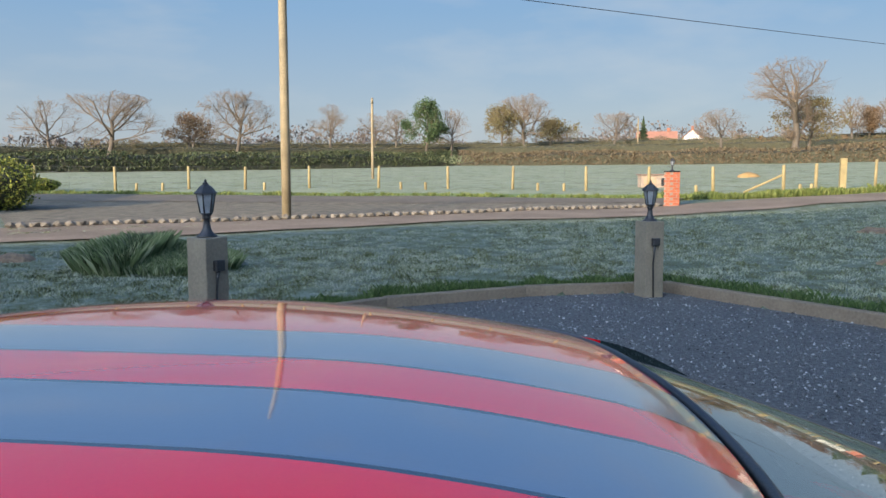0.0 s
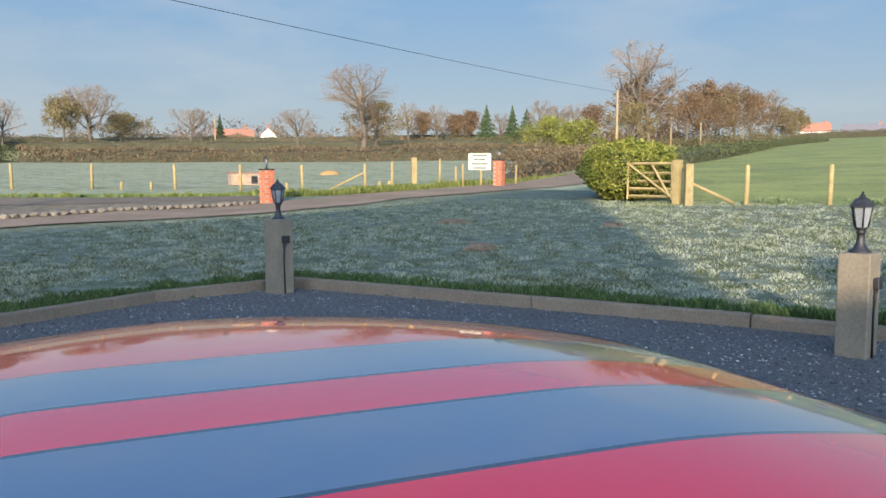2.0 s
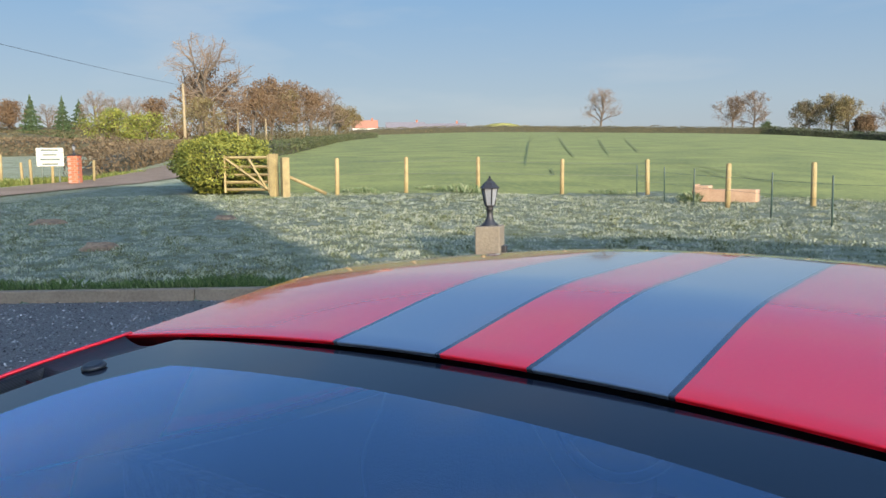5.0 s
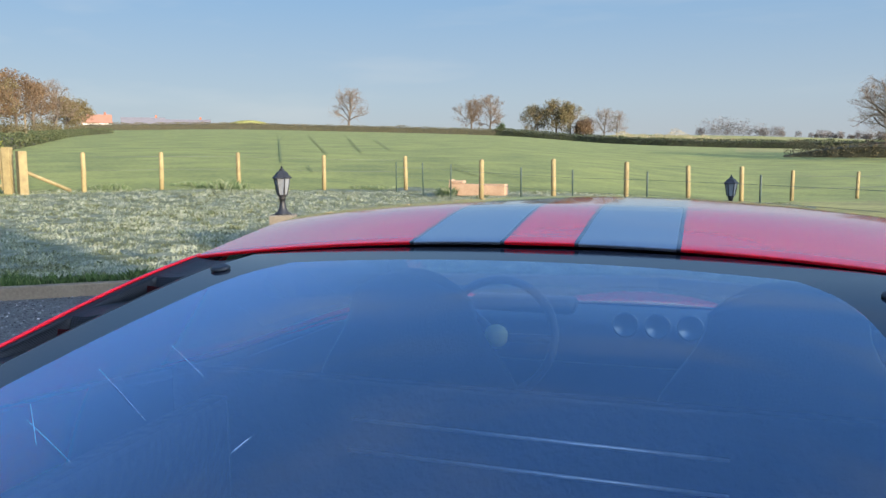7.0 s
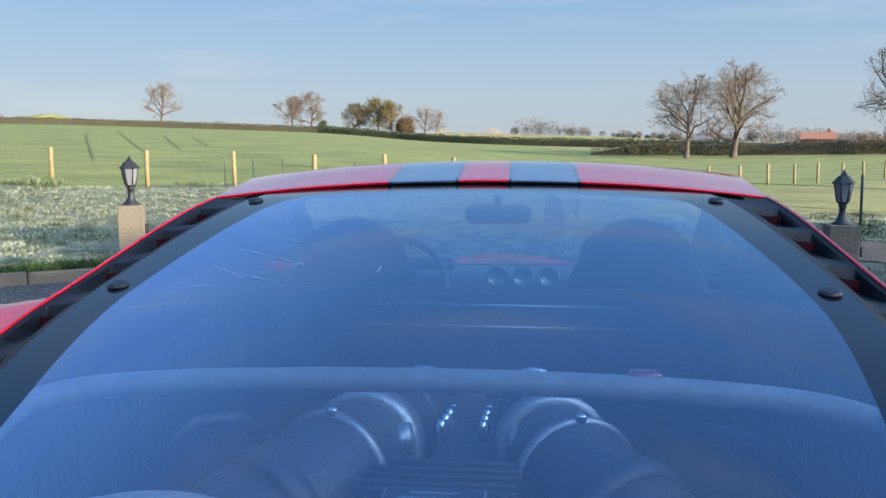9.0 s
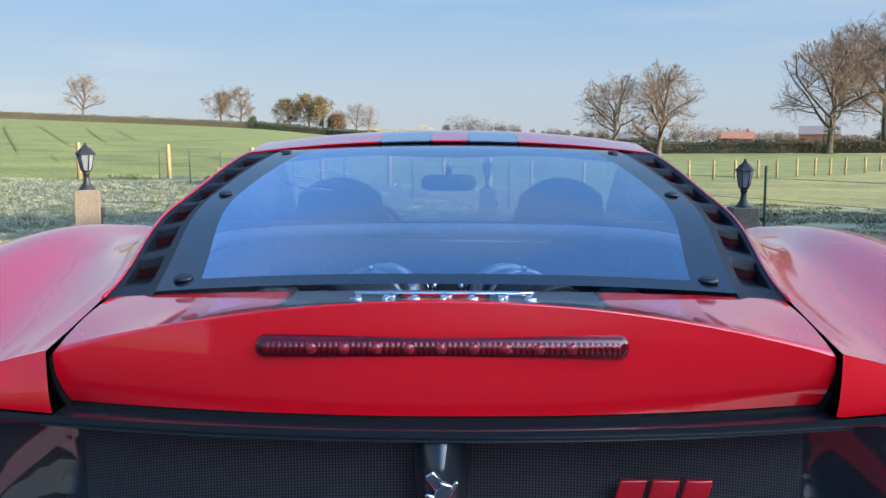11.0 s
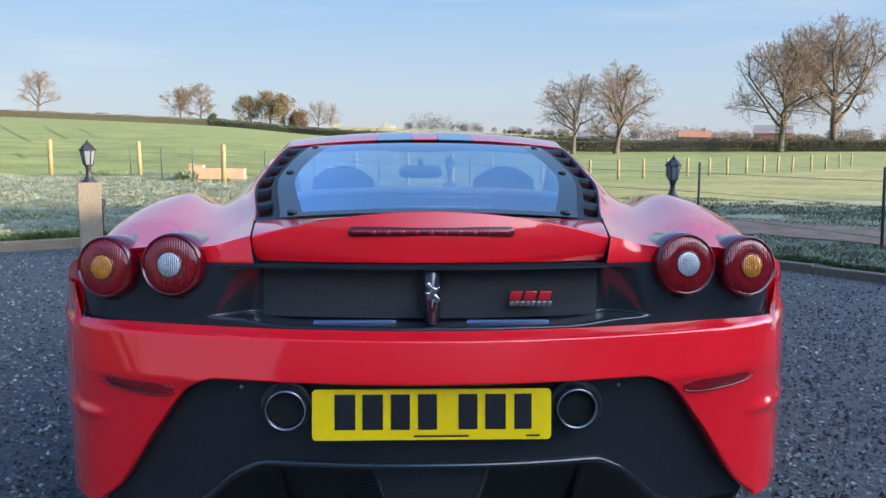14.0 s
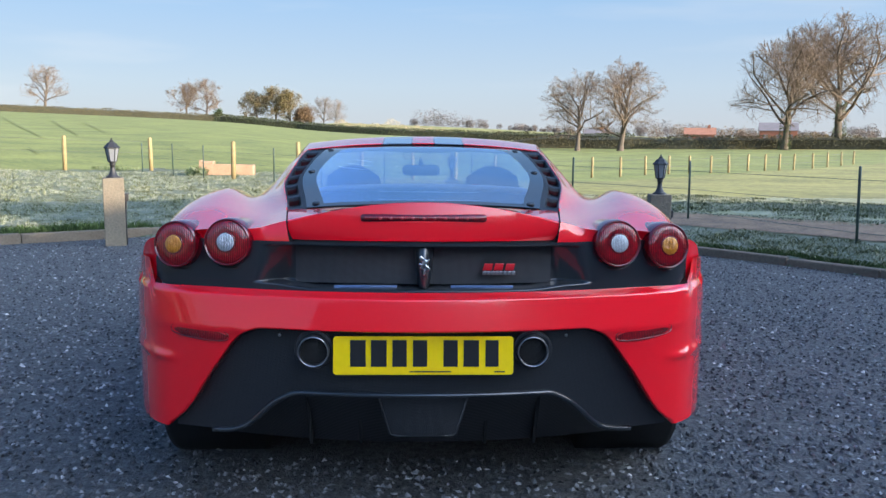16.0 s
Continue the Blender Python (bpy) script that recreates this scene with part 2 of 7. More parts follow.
def weave(name, dark, light, scale, rough=0.35, coat=0.35):
    """A fine woven or pierced pattern, at real size, over a glossy base."""
    m = surface(name, light, rough, dark=dark, scale=10, fine=100, bump=0.0, coat=coat)
    n, l = m.node_tree.nodes, m.node_tree.links
    b = n["Principled BSDF"]
    geo, sep = n.new("ShaderNodeTexCoord"), n.new("ShaderNodeSeparateXYZ")
    l.new(geo.outputs["Object"], sep.inputs[0])
    waves = []
    for a_, b_, s in (("X", "Z", 1), ("X", "Z", -1)):
        add, mul, sin = n.new("ShaderNodeMath"), n.new("ShaderNodeMath"), n.new("ShaderNodeMath")
        y = n.new("ShaderNodeMath")
        y.operation = 'ADD'
        l.new(sep.outputs["Z"], y.inputs[0])
        l.new(sep.outputs["Y"], y.inputs[1])
        add.operation, mul.operation, sin.operation = ('ADD' if s > 0 else 'SUBTRACT'), 'MULTIPLY', 'SINE'
        l.new(sep.outputs["X"], add.inputs[0])
        l.new(y.outputs[0], add.inputs[1])
        l.new(add.outputs[0], mul.inputs[0])
        mul.inputs[1].default_value = scale * 2 * math.pi
        l.new(mul.outputs[0], sin.inputs[0])
        waves.append(sin)
    prod, rng, mix = n.new("ShaderNodeMath"), n.new("ShaderNodeMapRange"), n.new("ShaderNodeMix")
    prod.operation, mix.data_type = 'MULTIPLY', 'RGBA'
    l.new(waves[0].outputs[0], prod.inputs[0])
    l.new(waves[1].outputs[0], prod.inputs[1])
    rng.inputs["From Min"].default_value, rng.inputs["From Max"].default_value = -0.4, 0.4
    l.new(prod.outputs[0], rng.inputs["Value"])
    mix.inputs["A"].default_value, mix.inputs["B"].default_value = (*dark, 1), (*light, 1)
    l.new(rng.outputs[0], mix.inputs["Factor"])
    l.new(mix.outputs["Result"], b.inputs["Base Color"])
    bp = n.new("ShaderNodeBump")
    bp.inputs["Strength"].default_value, bp.inputs["Distance"].default_value = 0.4, 0.001
    l.new(rng.outputs[0], bp.inputs["Height"])
    l.new(bp.outputs["Normal"], b.inputs["Normal"])
    return m


def ribbed(name, light, dark, pitch, metal=0.0):
    """A moulded lens with fine upright ribs."""
    m = surface(name, light, 0.08, metal, dark, 60, 240, 0.0, coat=0.5, amount=0.8)
    n, l = m.node_tree.nodes, m.node_tree.links
    b = n["Principled BSDF"]
    at, sep, mul, sin, rng, mix, bp = (n.new("ShaderNode" + k) for k in ("TexCoord", "SeparateXYZ", "Math", "Math", "MapRange", "Mix", "Bump"))
    l.new(at.outputs["Object"], sep.inputs[0])
    mul.operation, sin.operation, mix.data_type = 'MULTIPLY', 'SINE', 'RGBA'
    mul.inputs[1].default_value = 2 * math.pi / pitch
    l.new(sep.outputs["X"], mul.inputs[0])
    l.new(mul.outputs[0], sin.inputs[0])
    rng.inputs["From Min"].default_value, rng.inputs["To Min"].default_value, rng.inputs["To Max"].default_value = -1.0, 0.15, 1.0
    l.new(sin.outputs[0], rng.inputs["Value"])
    mix.inputs["A"].default_value = (*dark, 1)
    l.new(b.inputs["Base Color"].links[0].from_socket, mix.inputs["B"])
    l.new(rng.outputs[0], mix.inputs["Factor"])
    l.new(mix.outputs["Result"], b.inputs["Base Color"])
    bp.inputs["Strength"].default_value, bp.inputs["Distance"].default_value = 0.5, 0.001
    l.new(sin.outputs[0], bp.inputs["Height"])
    l.new(bp.outputs["Normal"], b.inputs["Normal"])
    return m


def islands(name, stops, rough=0.8):
    """A colour of its own for each loose piece of a joined mesh."""
    m = bpy.data.materials.new(name)
    m.use_nodes = True
    n, l = m.node_tree.nodes, m.node_tree.links
    b = n["Principled BSDF"]
    b.inputs["Roughness"].default_value = rough
    b.inputs["Specular IOR Level"].default_value = 0.3
    geo, ramp = n.new("ShaderNodeNewGeometry"), n.new("ShaderNodeValToRGB")
    e = ramp.color_ramp.elements
    e[0].position, e[0].color = stops[0][0], (*stops[0][1], 1)
    e[1].position, e[1].color = stops[-1][0], (*stops[-1][1], 1)
    for p, c in stops[1:-1]:
        e.new(p).color = (*c, 1)
    l.new(geo.outputs["Random Per Island"], ramp.inputs["Fac"])
    l.new(ramp.outputs["Color"], b.inputs["Base Color"])
    return m


M = {}
M["red"] = paint("red_paint", (0.85, 0.006, 0.017))
M["stripe"] = paint("grey_stripe_paint", (0.27, 0.30, 0.35), 0.3, metal=0.75)
M["pin"] = paint("dark_pinstripe", (0.03, 0.035, 0.045))
M["gloss_black"] = paint("gloss_black_panel", (0.016, 0.020, 0.026), 0.3)
M["black"] = surface("satin_black_plastic", (0.02, 0.022, 0.026), 0.45, scale=20, fine=300, bump=0.08)
M["matt_black"] = surface("matt_black_liner", (0.008, 0.008, 0.009), 0.8, scale=20, fine=200)
M["frit"] = surface("black_glass_border", (0.007, 0.010, 0.018), 0.10, scale=10, fine=100, bump=0.0, spec=0.35)
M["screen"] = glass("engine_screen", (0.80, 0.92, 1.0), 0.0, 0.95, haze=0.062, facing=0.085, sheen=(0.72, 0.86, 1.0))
M["window"] = glass("tinted_window", (0.5, 0.66, 0.60), 0.0, 0.35, facing=0.16)
M["chrome"] = surface("chrome", (0.75, 0.76, 0.78), 0.12, 1.0, scale=30, fine=200, bump=0.0)
M["steel"] = surface("brushed_steel", (0.42, 0.43, 0.45), 0.3, 1.0, scale=30, fine=200, bump=0.05)
M["tyre"] = surface("tyre_rubber", (0.018, 0.018, 0.019), 0.75, scale=20, fine=120, bump=0.3)
M["timber"] = surface("weathered_timber", (0.202, 0.176, 0.130), 0.8, dark=(0.094, 0.081, 0.061), scale=4, fine=45, bump=0.4, amount=0.9)
M["kerb"] = surface("frosted_sleeper", (0.195, 0.161, 0.122), 0.85, dark=(0.098, 0.079, 0.060), scale=3, fine=40, bump=0.4, amount=0.9)
M["fence_wood"] = surface("pale_fence_post", (0.278, 0.221, 0.097), 0.8, dark=(0.167, 0.127, 0.058), scale=6, fine=60, bump=0.3, vary=0.12)
M["gravel"] = surface("dark_gravel", (0.115, 0.12, 0.12), 0.75, dark=(0.013, 0.014, 0.013), scale=28, fine=85, bump=1.0, amount=0.5)
M["lawn"] = surface("frosted_lawn", (0.080, 0.097, 0.040), 0.85, dark=(0.024, 0.036, 0.012), scale=2.2, fine=16, bump=1.0, amount=0.8)
M["field"] = surface("young_crop", (0.175, 0.20, 0.045), 0.9, dark=(0.075, 0.10, 0.020), scale=0.3, fine=5, bump=1.0, amount=0.36)
M["pasture"] = surface("frosty_pasture", (0.22, 0.215, 0.06), 0.9, dark=(0.10, 0.105, 0.028), scale=0.25, fine=4, bump=0.9, amount=0.30)
M["frost_field"] = surface("frosty_paddock", (0.19, 0.205, 0.115), 0.9, dark=(0.075, 0.098, 0.036), scale=0.7, fine=7, bump=1.0, amount=0.36)
M["road"] = surface("pale_lane", (0.215, 0.165, 0.12), 0.85, dark=(0.12, 0.092, 0.066), scale=0.8, fine=20, bump=0.4)
M["soil"] = surface("bare_soil", (0.22, 0.15, 0.09), 0.95, dark=(0.065, 0.045, 0.03), scale=2.5, fine=18, bump=1.0)
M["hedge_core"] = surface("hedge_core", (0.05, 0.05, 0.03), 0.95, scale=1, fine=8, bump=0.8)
M["brick"] = surface("red_brick", (0.42, 0.12, 0.055), 0.85, dark=(0.26, 0.07, 0.035), scale=12, fine=60, bump=0.3, vary=0.15)
M["mortar"] = surface("mortar", (0.28, 0.22, 0.17), 0.95, scale=20, fine=100, bump=0.3)

# ---------------------------------------------------------------- the ground
PAD = [(-8.75, 4.06), (-6.29, 5.91), (-4.65, 7.15), (-3.4, 7.95), (-0.2, 8.5), (1.7, 7.75), (3.0, 6.4), (3.65, 5.57), (4.17, 4.83), (6.5, 1.0), (7.5, -6.0), (4.0, -13.0), (-5.0, -12.0), (-5.2, -3.0), (-5.88, -0.32), (-7.37, 1.03), (-8.26, 2.46)]
FENCE = [(-14.98, 17.27), (-13.9, 18.96), (-12.65, 20.8), (-10.6, 22.15), (-8.4, 23.2), (-4.9, 19.0), (-3.4, 20.3), (-1.75, 21.5), (-0.27, 23.4), (1.09, 23.5), (2.8, 28.5), (5.4, 33.0), (8.12, 36.1), (9.8, 37.4), (11.4, 38.7), (13.0, 40.0), (14.35, 40.8), (15.8, 41.6), (17.1, 42.4), (18.9, 44.2), (20.2, 44.9), (21.4, 45.7), (22.7, 46.6), (24.8, 48.5), (27.0, 51.0), (29.3, 53.6), (31.7, 56.5)]


def inside(x, y, poly):
    hit = False
    for (ax, ay), (bx, by) in zip(poly, poly[1:] + poly[:1]):
        if (ay > y) != (by > y) and x < (bx - ax) * (y - ay) / (by - ay) + ax:
            hit = not hit
    return hit


rise_far = curve1([-180, -130, -95, -60, -48, -43, -33, -24, -14, -6, 5, 15, 40, 90, 180], [8, 9, 9.5, 11, 10.4, 10.3, 10.9, 10.2, 8.6, 5.6, 3.6, 3.0, 3, 3, 5])


def ground(x, y):
    """Height of the land, without the sunk parking place."""
    r = math.hypot(x, y)
    az = math.degrees(math.atan2(x, y))
    bank = smooth01((az + 75) / 20) * smooth01((-22 - az) / 14)
    lift = 0.08 + (0.22 + 0.18 * bank) * smooth01((r - 9) / 16)
    up = min(max((r - 24) / 255, 0), 1)
    lift += (rise_far(az) - 0.3) * up
    dip = smooth01((az + 12) / 16) * smooth01((75 - az) / 30)
    lift -= dip * 0.75 * smooth01((r - 13) / 24) * smooth01((135 - r) / 60)
    if r > 285:
        lift += smooth01((az + 13) / 8) * smooth01((60 - az) / 30) * smooth01((r - 285) / 165) * (8 - 4 * smooth01(az / 18))
    if r > 280:
        lift -= 0.004 * min(r - 280, 620) * smooth01((r - 280) / 200)
    lift += 0.03 * noise.noise((x * 0.35, y * 0.35, 3.1)) * smooth01((r - 6) / 6)
    if 4 < r < 30:
        lift += 0.016 * noise.noise((x * 2.6, y * 2.6, 1.7)) * smooth01((30 - r) / 6)
    return lift


def zone(x, y):
    """Which cover the land has: 0 lawn, 1 crop, 2 pasture, 3 frosty paddock."""
    r, az = math.hypot(x, y), math.degrees(math.atan2(x, y))
    if -49 < az < 20 and r < 300:
        line = 15.9 + (x + 15.6) * 2.2 if x < -14.9 else 17.3 + (x + 14.9) * 1.13 if x < -8.5 else 24.0 - 0.12 * (x + 8.5) if x < 2.6 else 27.5 + 0.97 * (x - 2.8)
        if y > line + 0.4 * noise.noise((x, y, 0)):
            return 1 if az < 2 or r < 130 else 2
    if 20 <= az < 75 and r < 110 and y > 27.5 + 0.97 * (x - 2.8):
        return 1
    if x > 2.6 and y > 9.0 - 0.9 * (x - 3.6) and 0 < az < 75:
        return 3 if y < 14.5 + 0.6 * noise.noise((x * 0.3, y * 0.3, 2)) else 2
    if az < -49 and r > 28.5:
        return 3 if r < 72 else 2
    if r < 30 or (az < -49 and r < 31):
        return 0
    return 2


def build_ground():
    rings = [0.0]
    while rings[-1] < 4000:
        r = rings[-1]
        rings.append(r + (0.45 if r < 3 else max(0.22, 0.012 * r) if r < 60 else 0.03 * r))
    seg = 400
    verts, faces, slots = [(0, 0, ground(0, 0) - 0.16)], [], []
    for r in rings[1:]:
        for k in range(seg):
            a = 2 * math.pi * k / seg
            x, y = r * math.sin(a), r * math.cos(a)
            z = ground(x, y)
            if r < 16 and inside(x, y, PAD):
                z -= 0.20
            verts.append((x, y, z))
    mid = []
    for i in range(len(rings) - 1):
        for k in range(seg):
            k2 = (k + 1) % seg
            a = 2 * math.pi * (k + 0.5) / seg
            rm = (rings[i] + rings[i + 1]) / 2
            if i == 0:
                faces.append((0, 1 + k2, 1 + k))
            else:
                b0, b1 = 1 + (i - 1) * seg, 1 + i * seg
                faces.append((b0 + k, b0 + k2, b1 + k2, b1 + k))
            slots.append(zone(rm * math.sin(a), rm * math.cos(a)))
    faces = [tuple(reversed(f)) for f in faces]
    ob = raw("ground", verts, faces, [M["lawn"], M["field"], M["pasture"], M["frost_field"], M["soil"]][:4], smooth=True, slots=slots)
    return tagged(ob, "frosted lawn, green crop field and paddocks reaching the horizon", "ground", kind="structure")


build_ground()


def flat_patch(name, poly, z, material, label, category="ground", n=1, drop=0.1):
    """A level sheet with a rim, over an outline."""
    bm = bmesh.new()
    f = bm.faces.new([bm.verts.new((x, y, z(x, y) if callable(z) else z)) for x, y in poly])
    bmesh.ops.triangulate(bm, faces=[f])
    ob = part(name, bm, material, smooth=False)
    return tagged(ob, label, category, kind="structure")


flat_patch("parking_gravel", PAD, 0.0, M["gravel"], "dark grey gravel parking place edged with timber sleepers")
# ---------------------------------------------------------------- the car
# y runs forward from the number plate, z up, the plane x = 0 halves it
YS = [0.10, 0.37, 0.85, 1.40, 1.90, 2.50, 3.00, 3.45, 4.00, 4.48]
LINES = [
    (curve1(YS, [0.407, 0.450, 0.527, 0.530, 0.581, 0.66, 0.685, 0.70, 0.52, 0.40]), curve1(YS, [0.935, 0.955, 1.034, 1.130, 1.166, 1.092, 0.81, 0.70, 0.63, 0.47])),
    (curve1(YS, [0.445, 0.490, 0.575, 0.600, 0.635, 0.705, 0.735, 0.75, 0.62, 0.48]), curve1(YS, [0.925, 0.938, 0.985, 1.072, 1.100, 1.02, 0.775, 0.69, 0.63, 0.47])),
    (curve1(YS, [0.50, 0.560, 0.655, 0.740, 0.78, 0.78, 0.78, 0.78, 0.70, 0.55]), curve1(YS, [0.912, 0.932, 0.952, 0.915, 0.86, 0.84, 0.765, 0.70, 0.64, 0.47])),
    (curve1(YS, [0.62, 0.700, 0.765, 0.820, 0.84, 0.84, 0.83, 0.81, 0.77, 0.62]), curve1(YS, [0.910, 0.955, 0.987, 0.945, 0.87, 0.82, 0.76, 0.745, 0.67, 0.46])),
    (curve1(YS, [0.755, 0.845, 0.885, 0.897, 0.90, 0.89, 0.90, 0.90, 0.86, 0.70]), curve1(YS, [0.885, 0.905, 0.915, 0.860, 0.78, 0.74, 0.70, 0.70, 0.62, 0.42])),
    (curve1(YS, [0.90, 0.948, 0.963, 0.958, 0.945, 0.935, 0.95, 0.95, 0.90, 0.72]), curve1(YS, [0.80, 0.72, 0.65, 0.62, 0.60, 0.60, 0.60, 0.60, 0.50, 0.34])),
    (curve1(YS, [0.89, 0.938, 0.950, 0.935, 0.92, 0.92, 0.93, 0.93, 0.88, 0.70]), curve1(YS, [0.34, 0.30, 0.20, 0.17, 0.17, 0.17, 0.17, 0.17, 0.18, 0.20])),
]
WHEELS = [(0.87, 0.335), (3.47, 0.325)]


def tail(x):
    """How far the rear face lies forward at a distance from the middle."""
    a = abs(x)
    return 0.26 * a * a + 0.17 * (max(0.0, a - 0.75) / 0.20) ** 2.6


def spline(pts, v):
    """A Catmull-Rom line through points, v from 0 to 1."""
    n = len(pts) - 1
    i = min(int(v * n), n - 1)
    t = v * n - i
    p0, p1, p2, p3 = pts[max(i - 1, 0)], pts[i], pts[i + 1], pts[min(i + 2, n)]
    return tuple(0.5 * (2 * b + (c - a) * t + (2 * a - 5 * b + 4 * c - d) * t * t + (3 * b - a - 3 * c + d) * t ** 3) for a, b, c, d in zip(p0, p1, p2, p3))


def side_point(y, v, hand):
    x, z = spline([(fx(y), fz(y)) for fx, fz in LINES], v)
    k = 1 - smooth01((y - 0.10) / 0.55)
    nose = smooth01((y - 3.6) / 0.9)
    return Vector((hand * x, y + (tail(x) - 0.035 - 0.045 * smooth01((x - 0.44) / 0.12)) * k - 0.55 * nose * (x / 0.9) ** 3, z))


def panel(x0, x1, n, top, bottom, depth, rows, cut=None):
    """A rear panel between two outlines, as a sheet with depth(x, z)."""
    bm = bmesh.new()
    sheet(bm, steps(x0, x1, n), steps(0, 1, rows), lambda x, v: (x, depth(x, top(x) + (bottom(x) - top(x)) * v), top(x) + (bottom(x) - top(x)) * v), keep=cut)
    return bm


car = thing("sports_car", "red sports car with grey roof stripes parked on gravel", "car")


def ring_slot(y, v):
    return 1 if (0.05 if y < 2.5 else -1) < v < 0.31 and 1.66 < y < 3.20 else 0


def build_body():
    vs = steps(0, 1, 44)
    ys = steps(0.10, 4.48, 150)
    for hand in (-1, 1):
        def keep(y, v):
            p = side_point(y, v, 1)
            if p.z < 0.734 and p.y < 0.39:
                return False
            return v < 0.45 or min(math.hypot(p.y - wy, p.z - wz) for wy, wz in WHEELS) > 0.365
        bm = bmesh.new()
        sheet(bm, ys, vs, lambda y, v: side_point(y, v, hand), ring_slot, keep)
        for v in bm.verts:
            if v.is_boundary and v.co.z < 0.75:
                for wy, wz in WHEELS:
                    d = math.hypot(v.co.y - wy, v.co.z - wz)
                    if 0.30 < d < 0.40 and v.co.z > wz - 0.12:
                        s = 0.365 / d
                        v.co.y, v.co.z = wy + (v.co.y - wy) * s, wz + (v.co.z - wz) * s
        bmesh.ops.recalc_face_normals(bm, faces=bm.faces[:])
        body = part("side_body", bm, [M["red"], M["window"]], car, "glossy red flank with a dark side window")
        for wy, wz in WHEELS:
            bm = bmesh.new()
            m = Matrix.Translation((hand * 0.93, wy, wz)) @ Matrix.Rotation(radians(-90 * hand), 4, 'Y')
            lathe(bm, [(0.368, 0.0), (0.372, 0.02), (0.372, 0.34), (0.05, 0.345)], 40, m)
            part("wheel_arch_liner", bm, M["matt_black"], car)
        # door mirror
        mir = bmesh.new()
        bmesh.ops.create_uvsphere(mir, u_segments=20, v_segments=12, radius=1.0, matrix=Matrix.Translation((hand * 1.03, 3.40, 0.70)) @ Matrix.Diagonal((0.10, 0.07, 0.056, 1)))
        shell = part("door_mirror", mir, M["red"], car)
        bm = bmesh.new()
        bmesh.ops.create_uvsphere(bm, u_segments=20, v_segments=8, radius=1.0, matrix=Matrix.Translation((hand * 1.03, 3.342, 0.701)) @ Matrix.Diagonal((0.088, 0.012, 0.047, 1)))
        part("mirror_glass", bm, M["frit"], shell, "blue-tinted mirror glass")
        bm = bmesh.new()
        tube(bm, [(hand * 0.82, 3.40, 0.66), (hand * 0.98, 3.41, 0.695)], [0.022, 0.016], 8)
        part("mirror_stalk", bm, M["black"], shell)
    # bonnet and nose
    bm = bmesh.new()

    def bonnet(u, y):
        half, z = LINES[0][0](y), LINES[0][1](y)
        k = smooth01((y - 3.6) / 0.9)
        return Vector((u * half, y - 0.55 * k * (abs(u) * half / 0.9) ** 3, z + 0.035 * (1 - u * u) * (1 - 0.6 * k)))
    sheet(bm, steps(-1, 1, 24), steps(3.42, 4.48, 30), bonnet)
    part("bonnet", bm, M["red"], car)
    bm = bmesh.new()

    def nose(x, v):
        y = 4.48 - 0.55 * (abs(x) / 0.9) ** 3 + 0.03 * math.sin(v * math.pi)
        top = bonnet(min(abs(x) / 0.40, 1), 4.48).z if abs(x) < 0.40 else side_point(4.48, min((abs(x) - 0.40) / 0.32 * 0.8, 1), 1).z
        return Vector((x, y, top + (0.16 - top) * v))
    sheet(bm, steps(-0.70, 0.70, 40), steps(0, 1, 10), nose)
    part("front_bumper", bm, M["red"], car)
    bm = bmesh.new()
    box(bm, 0, 2.55, 0.17, 1.60, 3.3, 0.04, 0.01)
    part("floor_pan", bm, M["matt_black"], car, smooth=False)


STRIPES = [-0.185, -0.0515, 0.0515, 0.185]


def stripe_slot(x):
    """0 red, 1 grey, 2 dark edge line."""
    for s in STRIPES:
        if abs(x - s) < 0.003:
            return 2
    return 1 if STRIPES[0] < x < STRIPES[1] or STRIPES[2] < x < STRIPES[3] else 0


def stripe_columns(half, n):
    xs = set(steps(-half, half, n))
    for s in STRIPES:
        xs = {x for x in xs if abs(x - s) > 0.006}
        xs |= {s - 0.003, s + 0.003}
    return sorted(xs)


ROOF_REAR, ROOF_FRONT = 1.4855, 2.541
roof_mid = curve1([1.40, 1.47, 1.8, 2.15, 2.45, 2.62, 3.0, 3.45], [1.158, 1.166, 1.202, 1.199, 1.163, 1.088, 0.96, 0.77])


def roof_z(x, y):
    edge_x, edge_z = LINES[0][0](y), LINES[0][1](y)
    q = min(abs(x) / edge_x, 1.0)
    mid = roof_mid(y)
    return mid + (edge_z - mid) * q ** 2.2


def roof_point(u, v):
    y = ROOF_REAR + (ROOF_FRONT - ROOF_REAR) * v - 0.03 * u * u * (1 - v) - 0.16 * u * u * v
    x = u * 0.52
    if abs(x) > 0.30:
        k = (abs(x) - 0.30) / 0.22
        x = math.copysign(0.30 + k * (LINES[0][0](y) - 0.30), u)
    return Vector((x, y, roof_z(x, y)))


